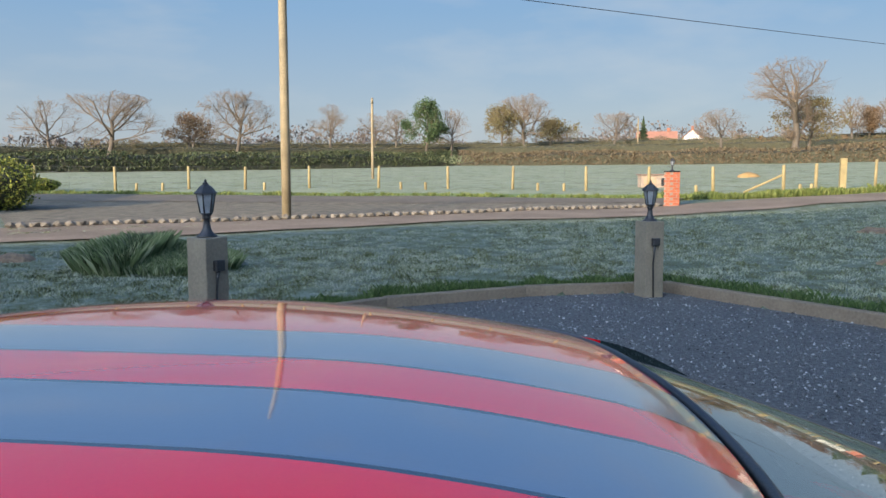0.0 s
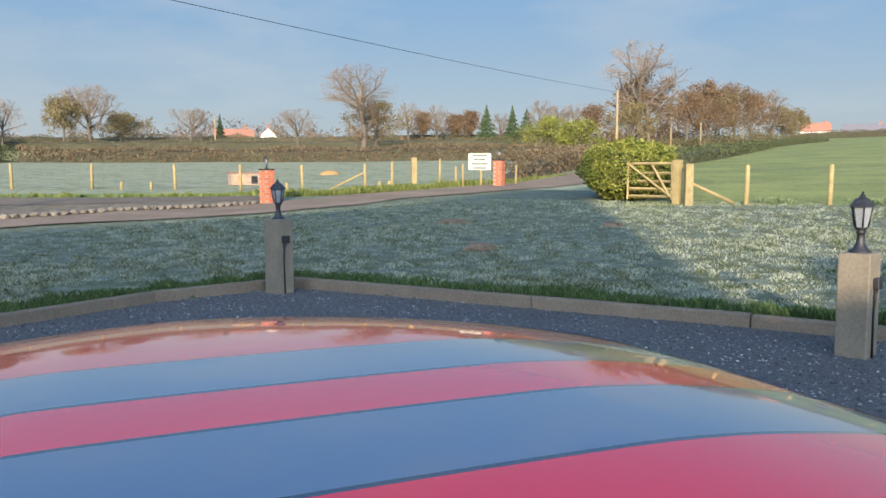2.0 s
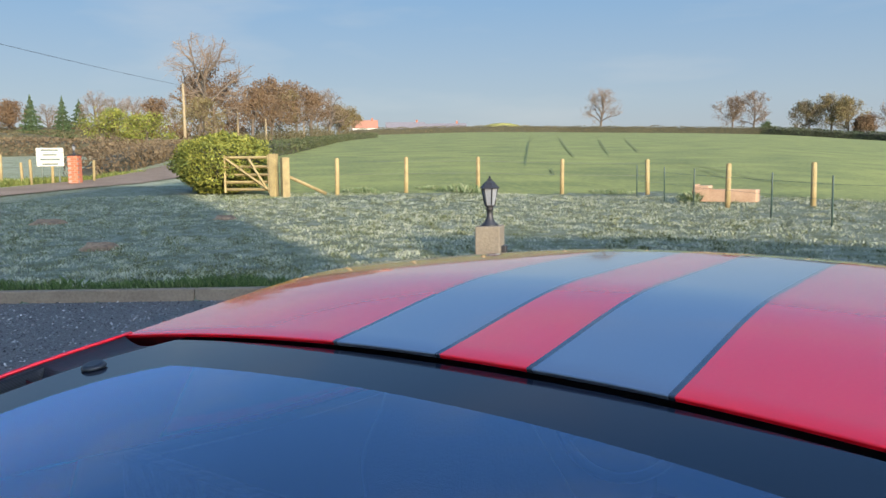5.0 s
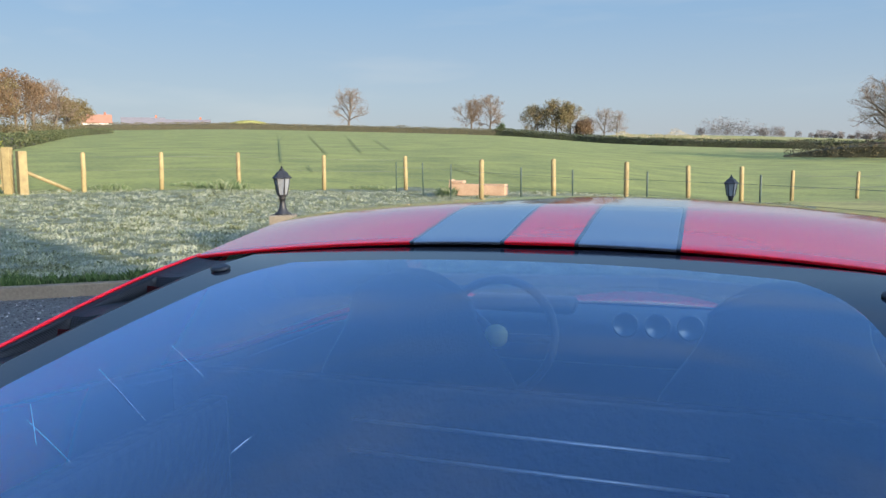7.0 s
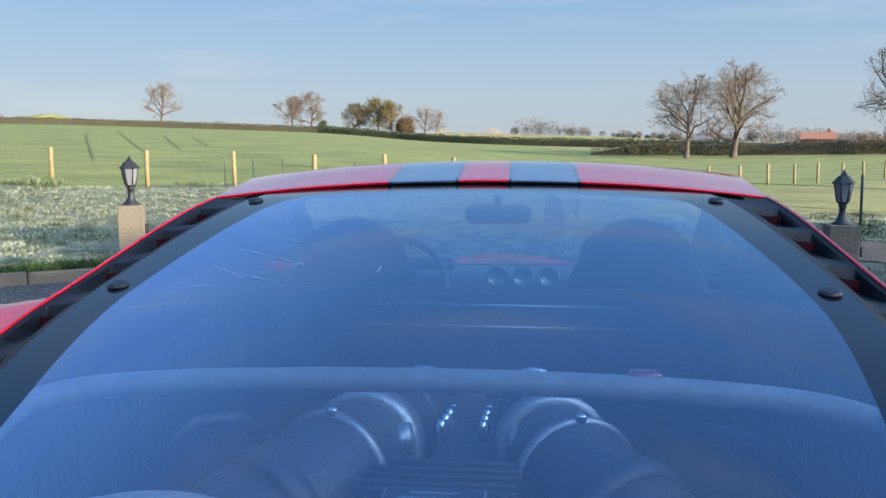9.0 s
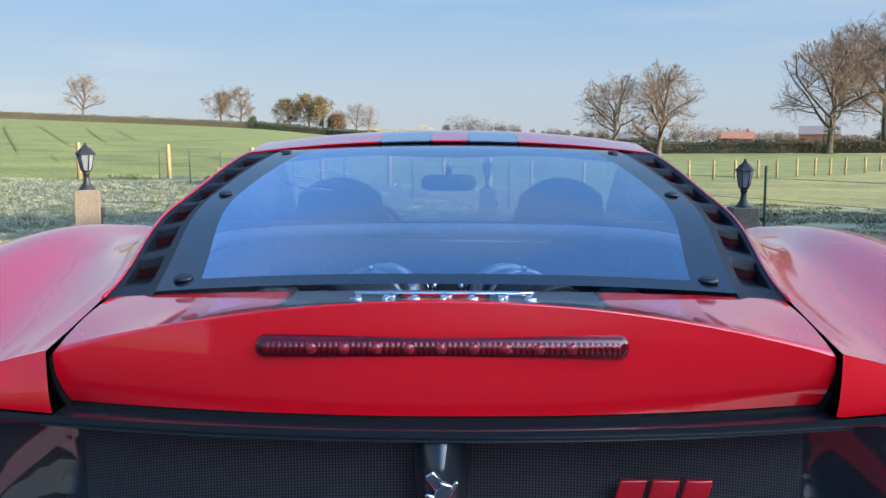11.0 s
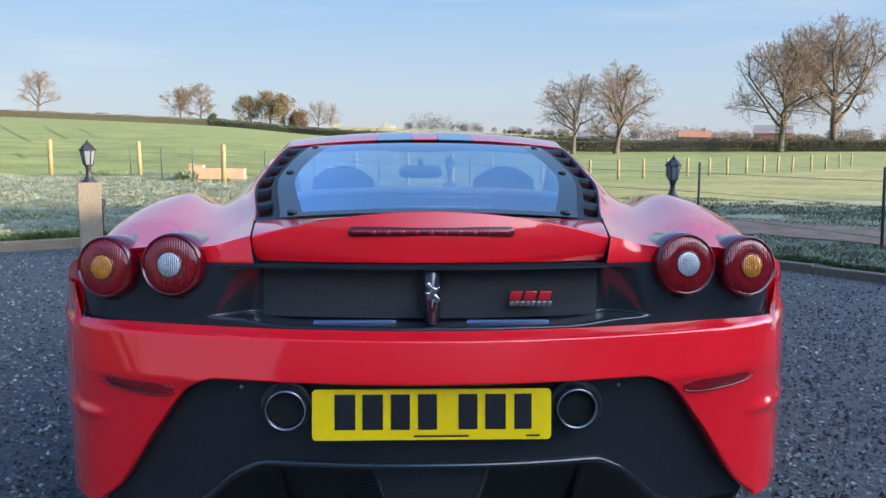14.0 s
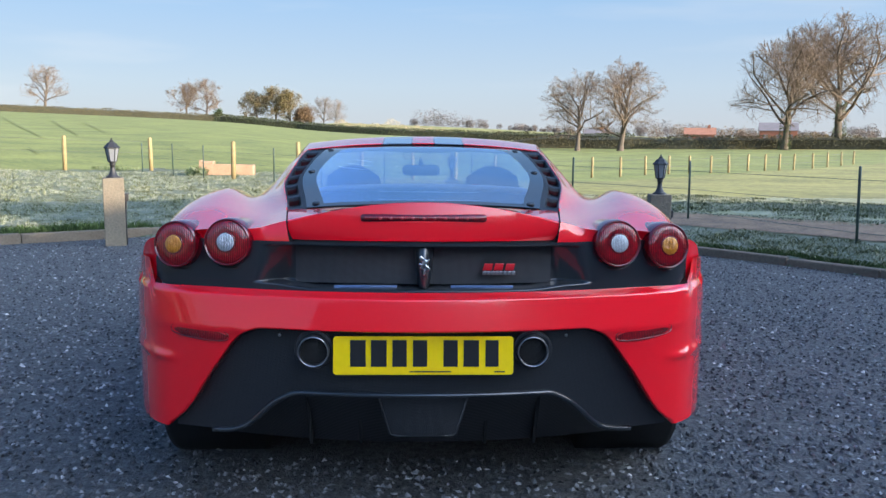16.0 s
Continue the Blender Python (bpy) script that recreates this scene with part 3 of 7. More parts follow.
def build_roof():
    us = [k / 0.52 for k in stripe_columns(0.52, 40)]
    bm = bmesh.new()
    slot = lambda u, v: stripe_slot(u * 0.52)
    # the rear edge turns down into the gap over the engine window
    def lip(u, v):
        if v < 0:
            p = roof_point(u, 0)
            return Vector((p.x, p.y - 0.003 * (1 + v), p.z - 0.005 * -v))
        return roof_point(u, v)
    sheet(bm, us, [-1, -0.5, -0.2] + steps(0, 1, 34), lip, slot)
    bmesh.ops.recalc_face_normals(bm, faces=bm.faces[:])
    part("roof", bm, [M["red"], M["stripe"], M["pin"]], car, "red roof with two grey stripes edged in dark lines")
    bm = bmesh.new()
    tube(bm, [roof_point(u, 1.0) + Vector((0, 0.012, -0.006)) for u in steps(-1, 1, 30)], 0.006, 8)
    part("windscreen_seal", bm, M["black"], car)
    bm = bmesh.new()

    def screen(u, v):
        a = roof_point(u, 1.0) + Vector((0, 0.02, -0.012))
        half = LINES[0][0](3.42)
        b = Vector((u * half, 3.47 - 0.20 * u * u, LINES[0][1](3.42) + 0.035 * (1 - u * u)))
        p = a.lerp(b, v)
        p.z += 0.045 * math.sin(v * math.pi) * (1 - 0.3 * u * u)
        p.x += math.copysign(0.03 * math.sin(v * math.pi), u) * abs(u)
        return p
    sheet(bm, steps(-1, 1, 24), steps(0, 1, 24), screen)
    ob = part("windscreen", bm, M["screen_front"], car)
    ob.visible_shadow = False


screen_half = curve1([0.30, 0.374, 0.854, 1.347, 1.47], [0.372, 0.384, 0.455, 0.436, 0.42])
screen_mid = curve1([0.30, 0.374, 0.854, 1.347, 1.47], [0.966, 0.980, 1.068, 1.148, 1.159])


def screen_point(u, y):
    x = u * screen_half(y)
    yy = y - 0.03 * u * u * smooth01((y - 1.2) / 0.27) - 0.03 * (1 - u * u) * smooth01((0.6 - y) / 0.3)
    return Vector((x, yy, screen_mid(y) - 0.016 * abs(u) ** 2.2))


def outer_rim(y):
    return Vector((LINES[0][0](y), y, LINES[0][1](y)))


def build_rear_screen():
    # clear middle with rounded top corners inside a black border
    def inner(u, v):
        y = 0.373 + (1.392 - 0.373) * v
        reach = 0.85 + 0.045 * math.sin(min(v * 1.1, 1) * math.pi) - 0.02 * v - 0.10 * max(0.0, (v - 0.86) / 0.14) ** 2.5
        p = screen_point(u * reach, y - 0.012 * v * u * u)
        return p
    bm = bmesh.new()
    sheet(bm, steps(-1, 1, 40), steps(0, 1, 44), inner)
    bmesh.ops.recalc_face_normals(bm, faces=bm.faces[:])
    ob = part("rear_screen", bm, M["screen"], car, "clear dusty engine window with sky blue painted into its haze, reflecting the sky")
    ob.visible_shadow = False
    bm = bmesh.new()
    ys = steps(0, 1, 44)
    for hand in (-1, 1):
        grid = []
        for v in ys:
            a, b = inner(hand, v), screen_point(hand, 0.336 + (1.479 - 0.336) * v)
            grid.append([bm.verts.new(a.lerp(b, k / 4)) for k in range(5)])
        for a, b in zip(grid, grid[1:]):
            for k in range(4):
                bm.faces.new((a[k], a[k + 1], b[k + 1], b[k]))
    for v, yy in ((0, 0.336), (1, 1.479)):
        rows = [[bm.verts.new(inner(u, v).lerp(screen_point(u, yy), k / 3)) for k in range(4)] for u in steps(-1, 1, 40)]
        for a, b in zip(rows, rows[1:]):
            for k in range(3):
                bm.faces.new((a[k], a[k + 1], b[k + 1], b[k]))
    bmesh.ops.remove_doubles(bm, verts=bm.verts[:], dist=1e-4)
    bmesh.ops.recalc_face_normals(bm, faces=bm.faces[:])
    part("screen_border", bm, M["frit"], car, "glossy black border of the engine window")
    # fasteners
    for x, y in [(0.409, 1.351), (0.43, 0.86), (0.352, 0.375)]:
        for hand in (-1, 1):
            p = screen_point(x / screen_half(y), y)
            bm = bmesh.new()
            lathe(bm, [(0.0135, 0.0), (0.013, 0.002), (0.010, 0.0045), (0.007, 0.0045), (0.0, 0.004)], 20, Matrix.Translation((hand * x, p.y, p.z + 0.001)) @ Matrix.Rotation(0.18, 4, 'X'))
            part("screen_fastener", bm, M["black"], car, "round black quarter-turn fastener")
    # fine bright scratches in the window
    for x0, y0, x1, y1 in ((-0.325, 1.003, -0.205, 0.916), (-0.289, 1.063, -0.203, 0.995), (-0.313, 0.904, -0.219, 0.85), (-0.104, 0.882, -0.102, 0.906), (-0.335, 0.93, -0.27, 0.87)):
        bm = bmesh.new()
        tube(bm, [screen_point((x0 + (x1 - x0) * t) / screen_half(y0 + (y1 - y0) * t), y0 + (y1 - y0) * t) + Vector((0, 0, 0.0006)) for t in steps(0, 1, 6)], [0.0001, 0.0002, 0.0003, 0.00035, 0.0003, 0.0002, 0.0001], 4)
        part("scratch", bm, M["scratch"], ob, "thin pale scratch")
    # louvred flanks
    for hand in (-1, 1):
        def louvre(u, y, saw=True):
            a, b = screen_point(1, y), outer_rim(y)
            p = a.lerp(b, u)
            p.z -= 0.006 * math.sin(u * math.pi)
            if saw and 0.24 < u < 0.86 and 0.36 < y < 1.36:
                t = ((y - 0.36) / 0.165) % 1.0
                k = smooth01((u - 0.24) / 0.06) * smooth01((0.86 - u) / 0.06)
                p.z -= k * (0.022 * smooth01(t / 0.82) * (1 - smooth01((t - 0.86) / 0.08)) )
            return Vector((hand * p.x, p.y, p.z))
        bm = bmesh.new()
        sheet(bm, steps(0, 1, 26), steps(0.32, 1.45, 300), louvre)
        panel_ob = part("side_louvre", bm, M["louvre"], car, "black carbon louvred panel beside the engine window")
        panel_ob.data.set_sharp_from_angle(angle=radians(24))
        for n in range(6):
            y = 0.36 + 0.165 * (n + 0.90)
            bm = bmesh.new()
            sheet(bm, steps(0.30, 0.80, 6), steps(0, 1, 2), lambda u, v: louvre(u, y - 0.022 + 0.003 * v, False) + Vector((0, 0, -0.020 + 0.014 * v)))
            part("louvre_mesh", bm, M["mesh_red"], panel_ob, "fine black mesh over red paint")
        bm = bmesh.new()
        tube(bm, [(lambda p: (hand * p.x, p.y, p.z + 0.001))(outer_rim(y) + Vector((-0.003, 0, 0))) for y in steps(0.32, 1.46, 40)], 0.0026, 8)
        part("louvre_rim", bm, M["red"], car, "thin red rim along the louvres")


def lid_top(x):
    return 0.992 - 0.35 * x * x


def lid_point(x, v):
    """Engine lid: 0 to 1 from the window to the lip, 1 to 2 down its rear face."""
    crest = lid_top(x)
    if v < 1:
        y0, y1 = 0.340 - 0.03 * (1 - (x / 0.42) ** 2), 0.090 + 0.55 * tail(x)
        z0 = screen_point(x / 0.43, 0.33).z - 0.008
        return Vector((x * (1.04 - 0.078 * v), y0 + (y1 - y0) * v, z0 + (crest - z0) * v ** 2.4))
    w = v - 1
    z = crest + (0.878 - crest) * w
    y = 0.090 + 0.55 * tail(x) - 0.014 * math.sin(min(w * 1.1, 1) * math.pi / 2) + 0.45 * tail(x) * w
    return Vector((x * (0.962 - 0.032 * w * w), y, z))


def build_tail():
    bm = bmesh.new()
    vs = steps(0, 1, 12) + [1.02, 1.05, 1.1] + steps(1.15, 2, 12)
    sheet(bm, stripe_columns(0.42, 40), vs, lid_point, lambda x, v: stripe_slot(x) if v < 0.90 else 0)
    bmesh.ops.recalc_face_normals(bm, faces=bm.faces[:])
    lid = part("engine_lid", bm, [M["red"], M["stripe"], M["pin"]], car, "red engine lid with a raised tail lip")
    # dark gaps round the lid
    for hand in (-1, 1):
        bm = bmesh.new()
        tube(bm, [lid_point(hand * 0.42, v) + Vector((hand * 0.003, 0.008, -0.008)) for v in steps(0, 2, 24)], 0.005, 6)
        part("lid_seam", bm, M["matt_black"], car)
    bm = bmesh.new()
    tube(bm, [lid_point(x, 2.0) + Vector((0, 0.012, -0.006)) for x in steps(-0.43, 0.43, 30)], 0.009, 6)
    part("lid_gap", bm, M["matt_black"], car)
    # third brake light in the lid
    bm = bmesh.new()
    box(bm, 0, 0.0925, 0.946, 0.372, 0.03, 0.023, 0.009)
    rim = part("brake_light", bm, M["lens_dark"], lid, "slim dark red brake light")
    bm = bmesh.new()
    box(bm, 0, 0.0885, 0.946, 0.358, 0.025, 0.015, 0.006)
    part("brake_lens", bm, M["lens_red"], rim)
    for k in range(9):
        bm = bmesh.new()
        lathe(bm, [(0.006, 0), (0.005, 0.002), (0, 0.0025)], 10, Matrix.Translation((-0.128 + 0.032 * k, 0.0765, 0.946)) @ Matrix.Rotation(radians(90), 4, 'X'))
        part("light_diode", bm, M["lens_bright"], rim)
    # chrome marque script on the lid, as plain strokes
    bar = bmesh.new()
    tube(bar, [lid_point(x, 0.24) + Vector((0, 0, 0.005)) for x in steps(-0.105, 0.105, 12)], 0.0032, 6)
    script = part("lid_script", bar, M["chrome"], lid, "raised chrome script bar with short strokes")
    for k in range(7):
        x = -0.100 + 0.0333 * k
        p, q = lid_point(x, 0.30), lid_point(x, 0.46)
        bm = bmesh.new()
        box(bm, x, (p.y + q.y) / 2, (p.z + q.z) / 2 + 0.003, 0.007, 0.030, 0.006, 0.0015)
        if k % 2:
            box(bm, x + 0.006, p.y - 0.006, p.z + 0.003, 0.008, 0.008, 0.006, 0.0015)
        else:
            box(bm, x, q.y, q.z + 0.003, 0.014, 0.006, 0.006, 0.0015)
        part("script_stroke", bm, M["chrome"], script)
    # red shoulders between the lid and the lamps
    for hand in (-1, 1):
        bm = bmesh.new()

        def shoulder(x, v):
            lo, hi = 0.0, 0.83
            for _ in range(24):
                m = (lo + hi) / 2
                if side_point(0.10, m, 1).x < x:
                    lo = m
                else:
                    hi = m
            p = side_point(0.10, lo, 1)
            end = 0.874 - 0.145 * smooth01((x - 0.812) / 0.025)
            w = math.sin(v * math.pi / 2)
            return Vector((hand * x, p.y + (tail(x) + 0.050 - 0.008 * smooth01((x - 0.44) / 0.12) - p.y) * w, p.z + (end - p.z) * v))
        sheet(bm, steps(0, 1, 44), steps(0, 1, 8), lambda s, v: shoulder(0.408 - 0.012 * v + (0.488 + 0.012 * v) * s, v))
        bmesh.ops.recalc_face_normals(bm, faces=bm.faces[:])
        part("tail_shoulder", bm, M["red"], car)
    # dark panel with its recessed grille
    def panel_y(x, z):
        scoop = min(max((0.463 + 0.30 * (0.866 - z) - abs(x)) / 0.085, 0.0), 1.0) * smooth01((0.868 - z) / 0.008) * smooth01((z - 0.737 - 0.012 * smooth01((abs(x) - 0.3) / 0.15)) / 0.008)
        return tail(x) + 0.036 + 0.075 * scoop
    bm = panel(-0.832, 0.832, 124, lambda x: 0.877 - 0.02 * smooth01((abs(x) - 0.79) / 0.042), lambda x: 0.729 + 0.022 * smooth01((abs(x) - 0.80) / 0.032), panel_y, 70)
    tail_panel = part("tail_panel", bm, M["gloss_black"], car, "gloss dark grey tail panel with a recessed grille")
    bm = panel(-0.385, 0.385, 60, lambda x: 0.858, lambda x: 0.748, lambda x, z: tail(x) + 0.098, 8)
    part("grille_mesh", bm, M["mesh"], tail_panel, "fine black honeycomb mesh")
    bm = bmesh.new()
    sheet(bm, steps(-0.40, 0.40, 30), steps(0, 1, 3), lambda x, v: (x, tail(x) + 0.03 + 0.07 * v, 0.868 + 0.004 * v))
    part("grille_hood", bm, M["gloss_black"], tail_panel)
    for hand in (-1, 1):
        bm = bmesh.new()
        box(bm, hand * 0.172, 0.078, 0.741, 0.185, 0.004, 0.014, 0.001)
        part("vent_slot", bm, M["mesh_blue"], tail_panel, "pale mesh strip low in the grille")
    # teardrop emblem holder with a plain silver figure
    bm = bmesh.new()

    def drop(u, v):
        z = 0.868 - 0.125 * v
        half = 0.029 * (1 - 0.45 * v ** 3)
        return Vector((half * math.sin(u * math.pi / 2), tail(0) + 0.085 - 0.062 * math.cos(u * math.pi / 2) * (0.55 + 0.45 * math.sin(v * math.pi * 0.8 + 0.4)), z))
    sheet(bm, steps(-1, 1, 16), steps(0, 1, 16), drop)
    holder = part("emblem_holder", bm, M["gloss_black"], tail_panel, "dark teardrop emblem holder")
    bm = bmesh.new()
    for cx, cz, sx, sz, a in [(0.0, 0.818, 0.014, 0.030, 20), (-0.006, 0.834, 0.010, 0.018, -35), (0.008, 0.808, 0.012, 0.020, -40), (0.002, 0.797, 0.006, 0.022, 15), (-0.009, 0.818, 0.012, 0.006, 20), (0.011, 0.826, 0.005, 0.018, 30)]:
        box(bm, cx, 0.0225, cz, sx, 0.006, sz, 0.002, Matrix.Rotation(radians(a), 4, 'Y'))
    part("emblem", bm, M["chrome"], holder, "small silver emblem figure")
    # model badge as plain blocks
    for col, cz, sz, lean in ((M["badge_red"], 0.803, 0.021, 0), (M["steel"], 0.785, 0.011, 0)):
        n = 3 if sz > 0.015 else 8
        for k in range(n):
            w = 0.098 / n
            bm = bmesh.new()
            box(bm, 0.222 - 0.049 + w * (k + 0.5), 0.078, cz, w * 0.82, 0.008, sz, 0.0015)
            bm.transform(Matrix(((1, 0, 0.28, -0.28 * cz), (0, 1, 0, 0), (0, 0, 1, 0), (0, 0, 0, 1))))
            part("badge_block", bm, col, tail_panel, "red badge block" if n == 3 else "grey badge block")
    # bumper
    edge = curve1([0, 0.47, 0.53, 0.62, 0.745, 0.79, 0.96], [0.619, 0.619, 0.600, 0.495, 0.322, 0.292, 0.286])

    def bumper_y(x, z):
        if z > 0.719:
            out = 0.036 - 0.050 * smooth01((0.733 - z) / 0.014)
        elif z > 0.622:
            out = -0.014 - 0.022 * (0.719 - z) / 0.097
        else:
            out = -0.036 + 0.008 * smooth01((0.622 - z) / 0.03) + 0.03 * max(0, 0.60 - z)
        side = smooth01((abs(x) - 0.62) / 0.25)
        # crease ridge at the corner
        ridge = -0.014 * math.exp(-((z - 0.515 - 0.0 * x) / 0.013) ** 2) * smooth01((abs(x) - 0.72) / 0.1)
        turn_in = 0.05 * max(0.0, 1 - (z - edge(abs(x))) / 0.014) ** 2 if abs(x) < 0.78 else 0.0
        return tail(x) + out * (1 - 0.65 * side) + ridge + 0.006 * side + turn_in
    bm = panel(-0.956, 0.956, 170, lambda x: 0.732 + 0.075 * smooth01((abs(x) - 0.838) / 0.012) * (1 - smooth01((abs(x) - 0.90) / 0.04)), lambda x: edge(abs(x)), bumper_y, 64)
    bumper = part("rear_bumper", bm, M["red"], car, "glossy red rear bumper")
    for hand in (-1, 1):
        # slim red reflector
        cx, cz = hand * 0.668, 0.602
        bm = bmesh.new()
        sheet(bm, steps(-1, 1, 16), steps(-1, 1, 6), lambda u, v: (cx + 0.092 * u * (1 - 0.08 * v * v), bumper_y(cx + 0.092 * u, cz) - 0.004 + 0.004 * u ** 6 + 0.003 * v * v, cz + 0.0165 * v * (1 - 0.55 * u ** 8) + hand * 0.005 * u))
        part("side_reflector", bm, M["lens_red"], bumper, "slim dark red reflector")
        bm = bmesh.new()
        tube(bm, [(cx + 0.095 * math.cos(a), bumper_y(cx + 0.095 * math.cos(a), cz) - 0.001, cz + 0.018 * math.copysign(abs(math.sin(a)) ** 0.5, math.sin(a)) + hand * 0.005 * math.cos(a)) for a in [2 * math.pi * k / 40 for k in range(40)]], 0.0022, 6, True)
        part("reflector_rim", bm, M["lens_dark"], bumper)
    low = curve1([0, 0.37, 0.43, 0.56, 0.62, 0.78], [0.428, 0.426, 0.402, 0.298, 0.285, 0.280])
    lower_y = lambda x, z: tail(x) + 0.016 + 0.10 * max(0, 0.62 - z)
    bm = panel(-0.775, 0.775, 260, lambda x: edge(abs(x)) + 0.001, lambda x: min(low(abs(x)), edge(abs(x)) - 0.004), lower_y, 48, lambda x, v: math.hypot(abs(x) - 0.318, edge(abs(x)) + 0.001 + (min(low(abs(x)), edge(abs(x)) - 0.004) - edge(abs(x)) - 0.001) * v - 0.566) > 0.049)
    lower = part("lower_panel", bm, M["carbon"], car, "black carbon weave lower panel")
    bm = bmesh.new()
    tube(bm, [(x, lower_y(x, edge(abs(x))) - 0.002, edge(abs(x)) - 0.001) for x in steps(-0.775, 0.775, 110)], 0.0035, 6)
    part("panel_edge", bm, M["matt_black"], lower)
    bm = bmesh.new()
    tube(bm, [(x, lower_y(x, low(abs(x))) - 0.006, low(abs(x)) - 0.002) for x in steps(-0.65, 0.65, 90)], 0.009, 8)
    part("diffuser_lip", bm, M["gloss_black"], lower, "rounded lip over the diffuser")
    dif_y = lambda x, z: tail(x) + 0.05 + 0.75 * (0.47 - z)
    bm = panel(-0.66, 0.66, 44, lambda x: low(abs(x)) + 0.004, lambda x: 0.20, dif_y, 12)
    diffuser = part("diffuser", bm, M["carbon_dark"], car, "dark carbon diffuser tunnel")
    for x in (-0.36, -0.20, 0.20, 0.36):
        bm = bmesh.new()
        fin = [(x, 0.14, 0.40), (x * 1.02, 0.45, 0.44), (x * 1.02, 0.45, 0.19), (x, 0.24, 0.20)]
        a = [bm.verts.new((px - 0.005, py, pz)) for px, py, pz in fin]
        b = [bm.verts.new((px + 0.005, py, pz)) for px, py, pz in fin]
        bm.faces.new(a), bm.faces.new(list(reversed(b)))
        for k in range(4):
            bm.faces.new((a[k], b[k], b[(k + 1) % 4], a[(k + 1) % 4]))
        part("diffuser_fin", bm, M["matt_black"], diffuser, smooth=False)
    bm = bmesh.new()
    sheet(bm, steps(-1, 1, 14), steps(0, 1, 8), lambda u, v: (u * (0.135 - 0.035 * v ** 2), 0.055 + 0.05 * v + 0.02 * u * u, 0.418 - 0.145 * v))
    part("centre_mesh", bm, M["mesh"], diffuser, "black mesh trapezoid in the diffuser")
    bm = bmesh.new()
    tube(bm, [(-0.137, 0.072, 0.418), (-0.102, 0.125, 0.273), (-0.085, 0.118, 0.270), (0.085, 0.118, 0.270), (0.102, 0.125, 0.273), (0.137, 0.072, 0.418)], 0.004, 6)
    part("mesh_frame", bm, M["black"], diffuser)
    # exhausts
    for hand in (-1, 1):
        m = Matrix.Translation((hand * 0.318, 0.02, 0.566)) @ Matrix.Rotation(radians(90), 4, 'X') @ Matrix.Diagonal((0.88, 0.88, 1, 1))
        bm = bmesh.new()
        lathe(bm, [(0.045, -0.25), (0.0455, -0.24), (0.0465, 0.0), (0.0465, 0.024), (0.0505, 0.026), (0.051, 0.02), (0.051, -0.25)], 40, m)
        pipe = part("exhaust_pipe", bm, M["steel"], car, "round polished exhaust tip, dark inside")
        bm = bmesh.new()
        lathe(bm, [(0.0, -0.24), (0.044, -0.24), (0.0460, 0.005), (0.0455, 0.006)], 32, m)
        part("pipe_inside", bm, M["soot"], pipe)
        bm = bmesh.new()
        lathe(bm, [(0.053, -0.02), (0.063, -0.01), (0.066, 0.002), (0.062, 0.008), (0.055, 0.0)], 40, m @ Matrix.Translation((0, 0.004, 0)))
        part("pipe_surround", bm, M["carbon"], pipe)
        bm = bmesh.new()
        lathe(bm, [(0.005, 0), (0.0045, 0.003), (0, 0.003)], 10, Matrix.Translation((hand * 0.425, lower_y(0.425, 0.6) - 0.001, 0.600)) @ Matrix.Rotation(radians(90), 4, 'X'))
        part("panel_screw", bm, M["steel"], lower)
    # number plate with plain bars
    tilt = Matrix.Translation((0, -0.004, 0.5565)) @ Matrix.Rotation(radians(-6), 4, 'X')
    bm = bmesh.new()
    rim = []
    for cx, cz, a0 in ((0.251, 0.0465, 0), (-0.251, 0.0465, 90), (-0.251, -0.0465, 180), (0.251, -0.0465, 270)):
        rim += [(cx + 0.009 * math.cos(radians(a0 + 22.5 * k)), cz + 0.009 * math.sin(radians(a0 + 22.5 * k))) for k in range(5)]
    front, rear = [[bm.verts.new((x, y, z)) for x, z in rim] for y in (-0.003, 0.003)]
    bm.faces.new(front), bm.faces.new(list(reversed(rear)))
    for k in range(len(rim)):
        bm.faces.new((front[k], rear[k], rear[(k + 1) % len(rim)], front[(k + 1) % len(rim)]))
    bmesh.ops.recalc_face_normals(bm, faces=bm.faces[:])
    bm.transform(tilt)
    plate = part("number_plate", bm, M["plate"], car, "yellow number plate with black bars", smooth=False)
    for cx, w in [(-0.189, 0.050), (-0.129, 0.050), (-0.069, 0.046), (-0.010, 0.046), (0.078, 0.046), (0.138, 0.050), (0.198, 0.042)]:
        bm = bmesh.new()
        box(bm, cx, -0.0036, 0.006, w * 0.9, 0.0015, 0.077, 0.0)
        bm.transform(tilt)
        part("plate_bar", bm, M["ink"], plate, smooth=False)
    for cx, w in ((0.02, 0.12), (0.22, 0.03)):
        bm = bmesh.new()
        box(bm, cx, -0.0036, -0.047, w, 0.0012, 0.004, 0.0)
        bm.transform(tilt)
        part("plate_small_bar", bm, M["ink"], plate, smooth=False)


